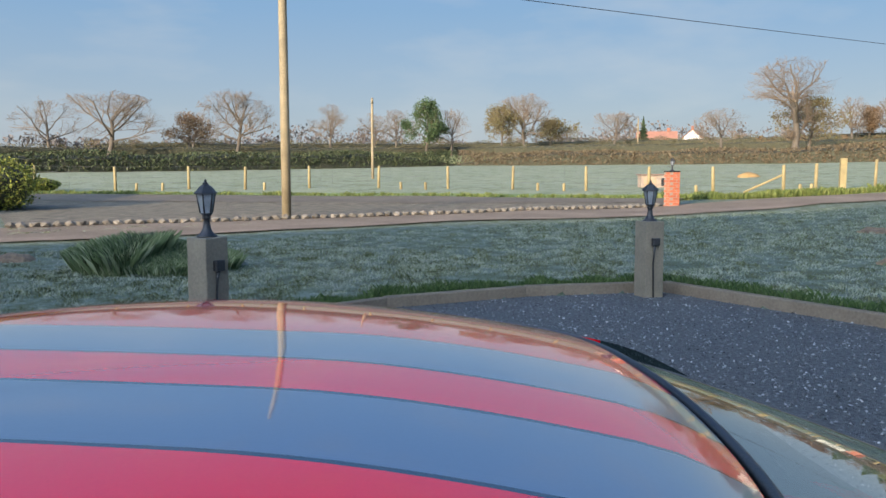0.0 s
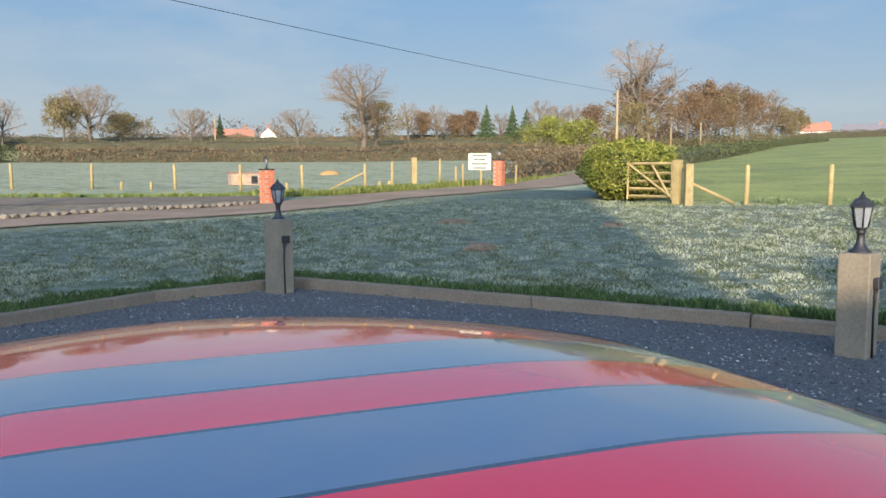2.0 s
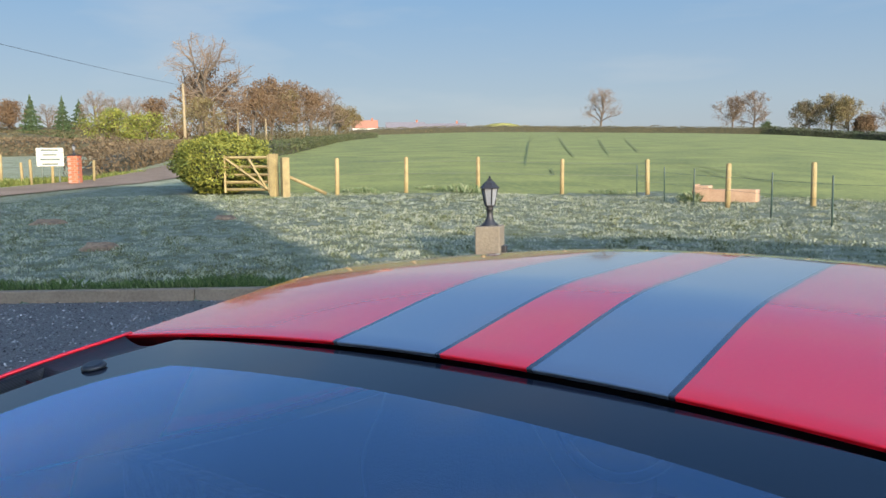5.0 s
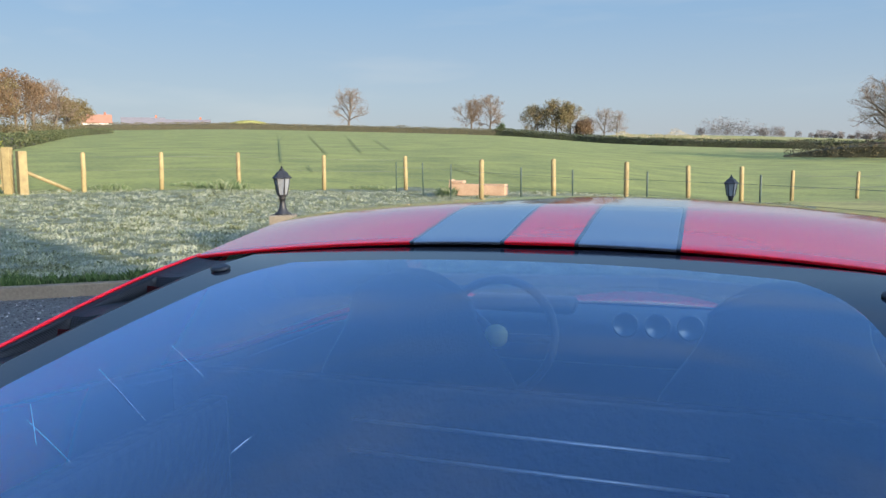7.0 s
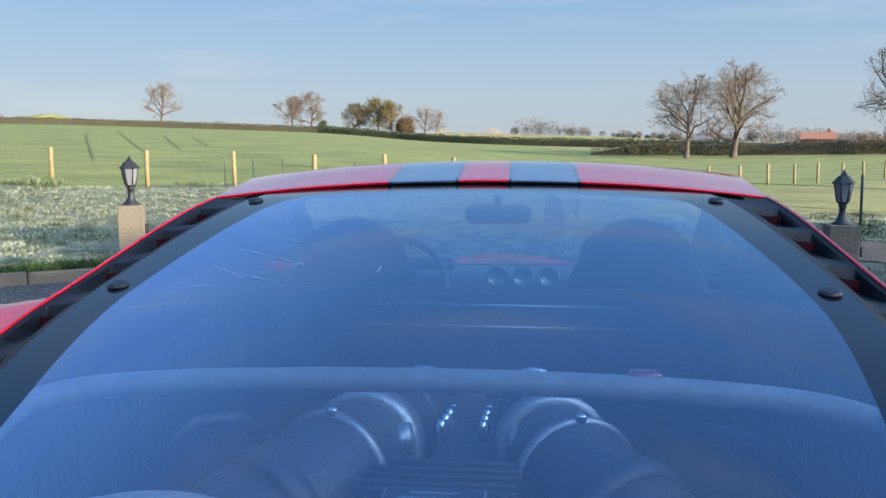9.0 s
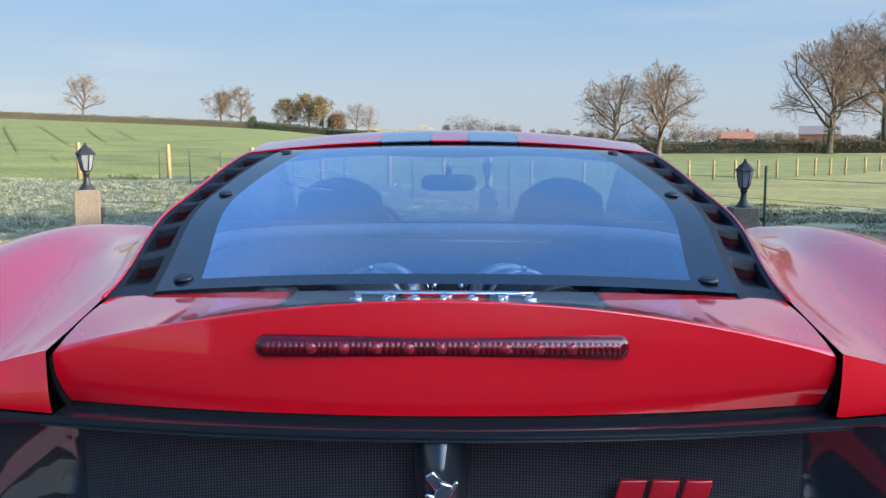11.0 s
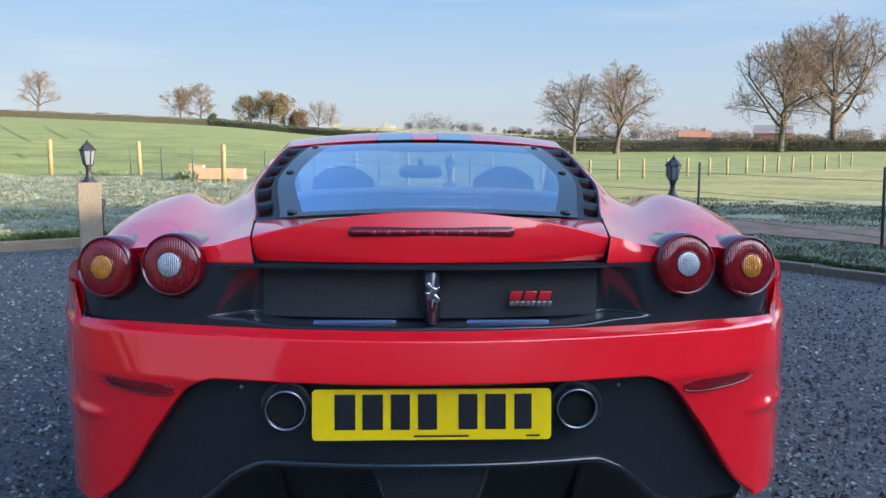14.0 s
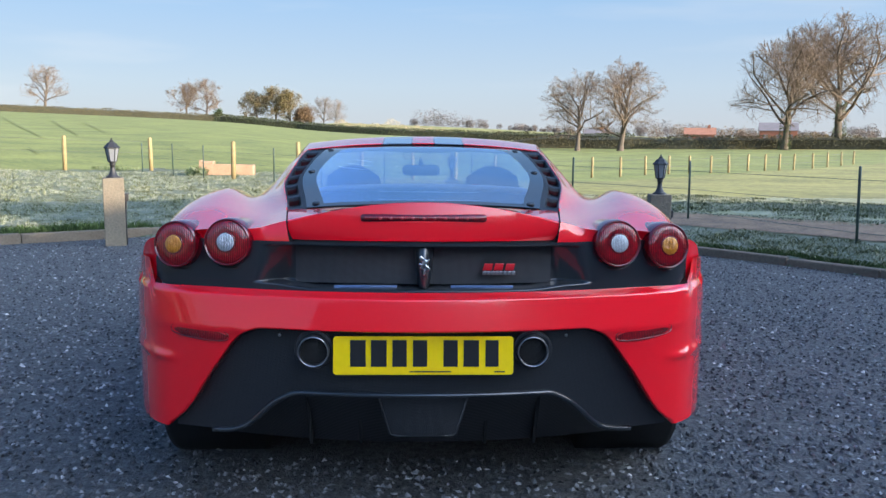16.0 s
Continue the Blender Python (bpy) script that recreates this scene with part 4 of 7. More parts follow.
def build_lamp(x, y, z, core):
    """A round tail lamp in a hooded collar."""
    hand = math.copysign(1, x)
    m = Matrix.Translation((x, y - 0.004, z)) @ Matrix.Rotation(radians(-7), 4, 'X') @ Matrix.Rotation(hand * radians(14 if abs(x) > 0.65 else 8), 4, 'Z') @ Matrix.Rotation(radians(90), 4, 'X')
    bm = bmesh.new()
    lathe(bm, [(0.066, -0.12), (0.0715, -0.03), (0.0705, -0.006), (0.068, 0.006), (0.0655, 0.007), (0.0635, 0.001)], 48, m)
    # the hood leans forward over the top
    for v in bm.verts:
        p = m.inverted() @ v.co
        if p.z < 0.0:
            v.co.z += -p.z * 0.10 * (1 if p.y > 0 else 0.4)
    collar = part("tail_lamp", bm, M["lens_dark"], car, "round tail lamp with a thin dark red collar")
    # black half-ring painted as the gap's shade on the panel below; bright lip
    deep = tail(x) + 0.033
    bm = bmesh.new()
    rows = []
    for k in range(25):
        a = math.pi + math.pi * k / 24
        rows.append([bm.verts.new((x + r * math.cos(a), deep + d + 0.5 * (tail(x + r * math.cos(a)) - tail(x)), z - 0.004 + r * math.sin(a))) for r, d in ((0.062, 0.0), (0.0785, -0.0005))])
    for p, q in zip(rows, rows[1:]):
        bm.faces.new((p[0], p[1], q[1], q[0]))
    part("lamp_gap_shade", bm, M["matt_black"], collar)
    bm = bmesh.new()
    tube(bm, [(x + 0.0785 * math.cos(math.pi + math.pi * k / 24), deep - 0.001 + 0.5 * (tail(x + 0.0785 * math.cos(math.pi + math.pi * k / 24)) - tail(x)), z - 0.004 + 0.0785 * math.sin(math.pi + math.pi * k / 24)) for k in range(25)], 0.0012, 6)
    part("recess_lip", bm, M["gloss_black"], collar)
    # lens with radial ribs
    bm = bmesh.new()
    n, rings = 112, []
    for r, h in ((0.0645, 0.001), (0.060, 0.0065), (0.050, 0.0095), (0.040, 0.0108), (0.031, 0.011)):
        rings.append([bm.verts.new(m @ Vector((r * math.cos(2 * math.pi * k / n), r * math.sin(2 * math.pi * k / n), h + (0.0004 if k % 2 and 0.031 < r < 0.064 else 0.0)))) for k in range(n)])
    for a, b in zip(rings, rings[1:]):
        for k in range(n):
            bm.faces.new((a[k], a[(k + 1) % n], b[(k + 1) % n], b[k]))
    part("red_lens", bm, M["lens_red"], collar, "ribbed red lens")
    bm = bmesh.new()
    lathe(bm, [(0.031, 0.009), (0.0300, 0.0135), (0.0285, 0.0133)], 32, m)
    part("core_ring", bm, M["lens_dark"], collar)
    bm = bmesh.new()
    n, rings = 72, []
    for r, h in ((0.0287, 0.012), (0.024, 0.0145), (0.014, 0.0165), (0.005, 0.017)):
        rings.append([bm.verts.new(m @ Vector((r * math.cos(2 * math.pi * k / n), r * math.sin(2 * math.pi * k / n), h + (0.0003 if k % 2 else 0.0)))) for k in range(n)])
    for a, b in zip(rings, rings[1:]):
        for k in range(n):
            bm.faces.new((a[k], a[(k + 1) % n], b[(k + 1) % n], b[k]))
    bm.faces.new(rings[-1])
    part("core_lens", bm, core, collar, "amber indicator lens" if core is M["lens_amber"] else "clear ribbed lens", smooth=False)


def build_wheels():
    for hand in (-1, 1):
        for wy, wz in WHEELS:
            m = Matrix.Translation((hand * 0.80, wy, wz)) @ Matrix.Rotation(radians(90 * hand), 4, 'Y')
            wide = 0.145 if wy < 2 else 0.115
            bm = bmesh.new()
            prof = [(0.245, -wide * 0.85), (0.29, -wide), (0.322, -wide * 0.93)]
            for k in range(5):                              # tread with four grooves
                a, b = -0.84 + 0.336 * k, -0.84 + 0.336 * (k + 1)
                prof += [(wz, wide * (a + 0.03)), (wz, wide * (b - 0.05))] + ([(wz - 0.009, wide * (b - 0.045)), (wz - 0.009, wide * (b + 0.025))] if k < 4 else [])
            prof += [(0.322, wide * 0.93), (0.29, wide), (0.245, wide * 0.85)]
            lathe(bm, prof, 56, m)
            wheel = part("wheel", bm, M["tyre"], car, "wide road wheel with dark tyre")
            bm = bmesh.new()
            lathe(bm, [(0.245, -wide * 0.8), (0.235, -0.05), (0.235, wide * 0.7), (0.248, wide * 0.84), (0.243, wide * 0.88), (0.225, wide * 0.72), (0.22, 0.0)], 48, m)
            for k in range(5):
                a = 2 * math.pi * k / 5
                rot = m @ Matrix.Rotation(a, 4, 'Z')
                for off in (-0.028, 0.028):
                    box(bm, *(0, 0, 0), 0.026, 0.20, 0.022, 0.004, rot @ Matrix.Translation((off, 0.125, wide * 0.62)) @ Matrix.Rotation(off * 3.0, 4, 'Z'))
            lathe_bm = bmesh.new()
            part("rim", bm, M["rim"], wheel, "dark grey five-spoke rim")
            lathe(lathe_bm, [(0.16, -0.02), (0.165, -0.01), (0.165, 0.02), (0.06, 0.025)], 32, m)
            part("brake_disc", lathe_bm, M["steel"], wheel)


def build_cabin():
    # engine bay
    bm = bmesh.new()
    box(bm, 0, 0.86, 0.60, 1.02, 1.10, 0.04, 0.01)
    part("engine_bay_tray", bm, M["bay"], car, smooth=False)
    bm = bmesh.new()
    box(bm, 0, 1.50, 0.72, 1.22, 0.03, 0.46, 0.005)
    part("bulkhead", bm, M["bay"], car, smooth=False)
    for hand in (-1, 1):
        bm = bmesh.new()
        box(bm, hand * 0.50, 0.88, 0.76, 0.04, 1.15, 0.32, 0.01)
        part("bay_wall", bm, M["bay"], car, smooth=False)
        # intake trunk with clamps
        path = [Vector((-0.004, 0, 0)) + p for p in (Vector((hand * 0.098, 1.44, 0.74)), Vector((hand * 0.10, 1.33, 0.775)), Vector((hand * 0.108, 1.10, 0.81)), Vector((hand * 0.120, 0.90, 0.843)), Vector((hand * 0.143, 0.80, 0.847)), Vector((hand * 0.185, 0.70, 0.835)), Vector((hand * 0.26, 0.61, 0.80)), Vector((hand * 0.38, 0.55, 0.745)))]
        bm = bmesh.new()
        tube(bm, path, [0.055, 0.056, 0.058, 0.064, 0.070, 0.072, 0.070, 0.064], 24)
        trunk = part("intake_trunk", bm, M["engine_black"], car, "black corrugated air intake trunk")
        for i, mat, r, w in ((1, M["alu"], 0.060, 0.010), (2, M["engine_black"], 0.064, 0.02), (3, M["alu_dark"], 0.074, 0.022), (4, M["alu_dark"], 0.0745, 0.005), (5, M["engine_black"], 0.078, 0.014)):
            d = (path[i + 1] - path[i - 1]).normalized()
            bm = bmesh.new()
            lathe(bm, [(r - 0.008, -w), (r, -w), (r, w), (r - 0.008, w)], 32, Matrix.Translation(path[i]) @ d.to_track_quat('Z', 'Y').to_matrix().to_4x4())
            part("clamp_band", bm, mat, trunk)
        bm = bmesh.new()
        box(bm, hand * 0.143, 0.795, 0.922, 0.012, 0.014, 0.010, 0.003)
        part("clamp_buckle", bm, M["alu"], trunk, "bright clamp buckle")
        bm = bmesh.new()
        lathe(bm, [(0.028, 0), (0.030, 0.02), (0.030, 0.05), (0.024, 0.055), (0.0, 0.055)], 20, Matrix.Translation((hand * 0.09, 0.87, 0.86)) @ Matrix.Rotation(radians(-75 * hand), 4, 'Y') @ Matrix.Scale(0.6, 4))
        part("breather_neck", bm, M["alu_dark"], trunk)
        # filter box at the side, pale edged
        bm = bmesh.new()
        box(bm, hand * 0.33, 0.60, 0.77, 0.26, 0.26, 0.16, 0.05)
        part("filter_box", bm, M["engine_black"], car, "black moulded filter box")
        bm = bmesh.new()
        sheet(bm, steps(0, 1, 16), steps(0, 1, 5), lambda k, v: (hand * (0.13 + 0.23 * k), 0.575 + 0.045 * math.sin(k * 2.6) + 0.05 * (v - 0.5), 0.886 + 0.016 * math.sin(k * 2.6) - 0.03 * (v - 0.5) ** 2 - 0.012 * v))
        thicken(bm, 0.012)
        part("box_lid", bm, M["box_lid"], car, "pale grey rim of the filter box")
        bm = bmesh.new()
        tube(bm, [(hand * 0.30, 1.05, 0.78), (hand * 0.33, 1.0, 0.84), (hand * 0.38, 0.95, 0.85), (hand * 0.42, 0.90, 0.80)], 0.012, 8)
        part("coolant_hose", bm, M["engine_black"], car)
        for k in range(4):
            bm = bmesh.new()
            lathe(bm, [(0.007, 0), (0.007, 0.02), (0.004, 0.026), (0, 0.026)], 10, Matrix.Translation((hand * 0.027, 0.905 + 0.06 * k, 0.852 - 0.012 * k)))
            part("stud", bm, M["alu"], car)
    bm = bmesh.new()
    box(bm, 0, 1.0, 0.81, 0.085, 0.28, 0.06, 0.012)
    part("throttle_bracket", bm, M["engine_black"], car)
    bm = bmesh.new()
    box(bm, -0.012, 0.70, 0.82, 0.215, 0.22, 0.09, 0.03)
    cover = part("engine_cover", bm, M["engine_black"], car, "ribbed black engine cover with a small plaque")
    for k in range(5):
        bm = bmesh.new()
        box(bm, -0.012, 0.785 - 0.020 * k, 0.866 - 0.0003 * k, 0.17, 0.006, 0.010, 0.002)
        part("cover_rib", bm, M["engine_black"], cover)
    bm = bmesh.new()
    box(bm, -0.012, 0.675, 0.872, 0.106, 0.050, 0.004, 0.0015)
    plaque = part("plaque", bm, M["alu_dark"], cover, "framed grey plaque", smooth=False)
    bm = bmesh.new()
    box(bm, -0.012, 0.675, 0.873, 0.101, 0.045, 0.004, 0.0005)
    part("plaque_face", bm, M["engine_black"], plaque, smooth=False)
    for yy, w in ((0.683, 0.05), (0.670, 0.07)):
        bm = bmesh.new()
        box(bm, -0.012, yy, 0.8757, w, 0.004, 0.001, 0.0)
        part("plaque_bar", bm, M["alu"], plaque, smooth=False)
    bm = bmesh.new()
    tube(bm, [(s * 0.385 * math.sin(a), 0.47 + 0.155 * math.cos(a) ** 0.25, 0.955 + 0.055 * math.cos(a) ** 0.25) for s, a in [(math.copysign(1, k), abs(k) * math.pi / 2) for k in steps(-0.999, 0.999, 40)]], 0.0115, 10)
    part("cross_brace", bm, M["brace"], car, "pale grey brace under the engine window")
    for zz, yy in ((0.956, 1.30), (0.921, 1.285)):
        bm = bmesh.new()
        tube(bm, [(-0.20, yy, zz), (0.25, yy, zz - 0.004)], 0.0022, 6)
        part("bulkhead_edge", bm, M["alu_dark"], car)
    bm = bmesh.new()
    box(bm, -0.014, 1.276, 0.80, 0.055, 0.03, 0.012, 0.004, Matrix.Rotation(0.5, 4, 'X'))
    emblem = part("bay_plaque", bm, M["engine_black"], car, "small black plaque with a silver mark")
    bm = bmesh.new()
    box(bm, -0.014, 1.270, 0.807, 0.026, 0.012, 0.004, 0.001, Matrix.Rotation(0.5, 4, 'X') @ Matrix.Rotation(0.5, 4, 'Z'))
    box(bm, -0.008, 1.272, 0.808, 0.006, 0.022, 0.004, 0.001, Matrix.Rotation(0.5, 4, 'X') @ Matrix.Rotation(-0.5, 4, 'Z'))
    part("plaque_mark", bm, M["alu"], emblem)
    bm = bmesh.new()
    box(bm, 0.187, 0.628, 1.018, 0.030, 0.018, 0.010, 0.004)
    part("brace_label", bm, M["lens_dark"], car)
    # cabin
    bm = bmesh.new()
    box(bm, 0, 3.52, 0.44, 1.50, 0.03, 0.56, 0.005)
    part("firewall", bm, M["trim_dark"], car, smooth=False)
    for hand in (-1, 1):
        bm = bmesh.new()
        sheet(bm, steps(1.55, 3.42, 24), steps(0.33, 0.90, 8), lambda y, v: side_point(y, v, hand) + Vector((-hand * 0.035, 0, -0.012)))
        part("door_lining", bm, M["trim_dark"], car)
    bm = bmesh.new()
    box(bm, 0, 3.22, 0.665, 1.30, 0.42, 0.15, 0.06)
    dash = part("dashboard", bm, M["trim_dark"], car, "dark dashboard under the windscreen")
    bm = bmesh.new()
    box(bm, -0.36, 3.03, 0.795, 0.36, 0.12, 0.05, 0.022)
    part("instrument_hood", bm, M["trim_dark"], dash)
    for k in range(3):
        bm = bmesh.new()
        lathe(bm, [(0.038, 0), (0.042, 0.006), (0.038, 0.012), (0.034, 0.006), (0, 0.006)], 24, Matrix.Translation((-0.02 + 0.10 * k, 3.005, 0.745)) @ Matrix.Rotation(radians(75), 4, 'X'))
        part("air_vent", bm, M["rim"], dash, "round air vent")
    bm = bmesh.new()
    box(bm, 0, 2.3, 0.36, 0.22, 1.4, 0.28, 0.04)
    part("centre_console", bm, M["trim_dark"], car)
    for x in (-0.36, 0.36):
        bm = bmesh.new()

        def back(u, v):
            w = 0.235 - 0.10 * smooth01((v - 0.55) / 0.35)
            a = u * math.pi
            return Vector((x + w * math.sin(a), 1.93 + 0.10 * (1 - v) + 0.055 * math.cos(a) * (1 - 0.3 * v), 0.42 + 0.635 * v - 0.06 * smooth01((v - 0.9) / 0.1) * abs(math.sin(a)) ** 2))
        sheet(bm, steps(-1, 1, 24), steps(0, 1, 20), back)
        bmesh.ops.remove_doubles(bm, verts=bm.verts[:], dist=1e-4)
        bmesh.ops.holes_fill(bm, edges=bm.edges[:], sides=60)
        seat = part("bucket_seat", bm, M["trim_dark"], car, "dark bucket seat")
        bm = bmesh.new()
        box(bm, x, 2.25, 0.40, 0.44, 0.50, 0.14, 0.05)
        part("seat_base", bm, M["trim_dark"], seat)
    bm = bmesh.new()
    m = Matrix.Translation((-0.36, 2.66, 0.76)) @ Matrix.Rotation(radians(68), 4, 'X')
    tube(bm, [m @ Vector((0.172 * math.cos(a), 0.172 * math.sin(a), 0)) for a in [2 * math.pi * k / 36 for k in range(36)]], 0.014, 8, True)
    for a in (0, 140, 220 + 0, 40 - 40):
        tube(bm, [m @ Vector((0, 0, -0.01)), m @ Vector((0.165 * math.cos(radians(a - 90 + 90)), 0.165 * math.sin(radians(a)), 0))], 0.014, 6)
    wheel = part("steering_wheel", bm, M["trim_dark"], car)
    bm = bmesh.new()
    lathe(bm, [(0.036, 0), (0.034, 0.01), (0.0, 0.014)], 24, m)
    part("wheel_boss", bm, M["boss"], wheel, "small pale yellow boss")
    bm = bmesh.new()
    box(bm, -0.01, 2.78, 1.005, 0.235, 0.04, 0.068, 0.028)
    mirror = part("interior_mirror", bm, M["trim_dark"], car)
    bm = bmesh.new()
    tube(bm, [(-0.01, 2.78, 1.03), (-0.01, 2.74, 1.07)], 0.014, 8)
    part("mirror_stem", bm, M["trim_dark"], mirror)
    bm = bmesh.new()
    sheet(bm, steps(-1, 1, 20), steps(0, 1, 14), lambda u, v: roof_point(u * 0.97, 0.02 + 0.95 * v) + Vector((0, 0, -0.028)))
    part("headlining", bm, M["trim_dark"], car)


M["carbon"] = weave("carbon_weave", (0.003, 0.004, 0.005), (0.030, 0.034, 0.042), 120.0, 0.35, 0.2)
M["louvre"] = weave("louvre_carbon", (0.003, 0.004, 0.005), (0.024, 0.027, 0.034), 120.0, 0.5, 0.0)
M["louvre"].node_tree.nodes["Principled BSDF"].inputs["Specular IOR Level"].default_value = 0.2
M["carbon_dark"] = weave("dark_carbon_weave", (0.006, 0.007, 0.009), (0.016, 0.018, 0.022), 150.0)
M["mesh"] = weave("black_mesh", (0.002, 0.002, 0.003), (0.050, 0.056, 0.066), 150.0, 0.5, 0.1)
M["mesh_blue"] = weave("pale_mesh", (0.015, 0.03, 0.06), (0.12, 0.22, 0.44), 160.0)
M["mesh_red"] = weave("mesh_over_red", (0.05, 0.002, 0.004), (0.005, 0.005, 0.006), 130.0, 0.8, 0.0)
M["mesh_red"].node_tree.nodes["Principled BSDF"].inputs["Specular IOR Level"].default_value = 0.1
M["lens_red"] = ribbed("red_lens", (0.50, 0.002, 0.012), (0.07, 0.001, 0.003), 0.0056)
M["lens_dark"] = surface("dark_red_lens", (0.15, 0.002, 0.008), 0.12, dark=(0.08, 0.001, 0.005), scale=20, fine=100, bump=0.0, coat=0.6)
M["lens_bright"] = surface("bright_red_lens", (0.45, 0.02, 0.03), 0.1, scale=60, fine=200, bump=0.1, coat=1.0)
M["lens_clear"] = ribbed("clear_lens", (0.72, 0.74, 0.78), (0.22, 0.23, 0.25), 0.0048, 0.3)
M["lens_amber"] = ribbed("amber_lens", (0.85, 0.36, 0.03), (0.38, 0.11, 0.01), 0.0048, 0.2)
M["badge_red"] = paint("badge_red", (0.55, 0.01, 0.02))
M["plate"] = surface("yellow_plate", (0.88, 0.62, 0.0), 0.25, dark=(0.82, 0.56, 0.0), scale=5, fine=60, bump=0.0, coat=0.8)
M["ink"] = surface("black_ink", (0.012, 0.012, 0.014), 0.3, scale=10, fine=60, bump=0.0, coat=0.8)
M["soot"] = surface("exhaust_soot", (0.006, 0.006, 0.006), 0.9, scale=30, fine=120, bump=0.2)
M["rim"] = surface("dark_rim", (0.08, 0.085, 0.09), 0.3, metal=0.8, scale=20, fine=120, bump=0.0, coat=0.6)
M["bay"] = surface("engine_bay_black", (0.018, 0.020, 0.026), 0.6, dark=(0.008, 0.009, 0.012), scale=12, fine=60, bump=0.3)
M["engine_black"] = surface("engine_plastic", (0.024, 0.026, 0.032), 0.42, dark=(0.013, 0.014, 0.018), scale=14, fine=120, bump=0.2)
M["alu"] = surface("bright_clamp", (0.70, 0.72, 0.75), 0.25, metal=1.0, scale=30, fine=120, bump=0.05)
M["alu_dark"] = surface("dull_alloy", (0.30, 0.31, 0.33), 0.4, metal=0.8, scale=30, fine=120, bump=0.1)
M["box_lid"] = surface("grey_box_lid", (0.30, 0.32, 0.35), 0.45, scale=20, fine=100, bump=0.05)
M["brace"] = surface("grey_brace", (0.16, 0.17, 0.185), 0.5, scale=20, fine=100, bump=0.05)
M["trim_dark"] = surface("dark_trim", (0.022, 0.024, 0.030), 0.6, scale=30, fine=200, bump=0.1)
M["scratch"] = surface("scratched_polycarbonate", (0.45, 0.60, 0.85), 0.5, scale=50, fine=300, bump=0.0)
M["boss"] = surface("yellow_boss", (0.55, 0.50, 0.16), 0.4, scale=30, fine=100, bump=0.0)
M["screen_front"] = glass("windscreen_glass", (0.86, 0.95, 0.92), 0.0, 0.9)

build_body()
build_roof()
build_rear_screen()
build_tail()
for hand in (-1, 1):
    build_lamp(hand * 0.744, 0.147, 0.860, M["lens_amber"])
    build_lamp(hand * 0.579, 0.098, 0.872, M["lens_clear"])
build_wheels()
build_cabin()
# ---------------------------------------------------------------- the house behind, which shades the parking place
M["render_wall"] = surface("house_render", (0.46, 0.41, 0.36), 0.85, scale=2, fine=30, bump=0.2)
M["tile_roof"] = surface("brown_roof_tiles", (0.20, 0.13, 0.10), 0.85, scale=3, fine=30, bump=0.4)


def shading_house(profile, s_front, deep):
    """A long house seen end on from the sun: (across, reach of its shade) along the roof line."""
    h = thing("house", "pale rendered house with a stepped tiled roof behind the cars", "house")
    tall = lambda reach: (reach - s_front) * math.tan(SUN_EL)
    at = lambda s, p, z: tuple(SUN_DIR * s + SUN_SIDE * p + Vector((0, 0, z)))
    for s, nm in ((s_front, "wall"), (s_front - deep, "wall")):
        bm = bmesh.new()
        rows = [[bm.verts.new(at(s + k, p, z)) for k in (0, -0.25) for z in (-0.4, tall(r) - 0.12)] for p, r in profile]
        for a, b in zip(rows, rows[1:]):
            bm.faces.new((a[0], a[1], b[1], b[0])), bm.faces.new((a[2], b[2], b[3], a[3])), bm.faces.new((a[1], a[3], b[3], b[1]))
        bm.faces.new((rows[0][0], rows[0][2], rows[0][3], rows[0][1])), bm.faces.new((rows[-1][0], rows[-1][1], rows[-1][3], rows[-1][2]))
        bmesh.ops.recalc_face_normals(bm, faces=bm.faces[:])
        part(nm, bm, M["render_wall"], h, smooth=False)
    bm = bmesh.new()
    rows = [[bm.verts.new(at(s, p, tall(r) + k)) for s in (s_front + 0.02, s_front - deep - 0.3) for k in (-0.1, 0.0)] for p, r in profile]
    for a, b in zip(rows, rows[1:]):
        bm.faces.new((a[1], a[3], b[3], b[1])), bm.faces.new((a[0], b[0], b[2], a[2])), bm.faces.new((a[0], a[1], b[1], b[0])), bm.faces.new((a[2], b[2], b[3], a[3]))
    bmesh.ops.recalc_face_normals(bm, faces=bm.faces[:])
    part("roof", bm, M["tile_roof"], h, smooth=False)


shading_house([(-15.0, 3.0), (-11.5, 8.0), (-10.0, 11.4), (-8.0, 15.5), (-4.0, 20.3), (2.4, 30.5), (3.9, 30.8), (4.05, 8.0), (4.9, 8.3), (5.8, 12.7), (9.7, 10.2), (13.5, 2.8), (15.0, -3.0)], -16.0, 7.0)

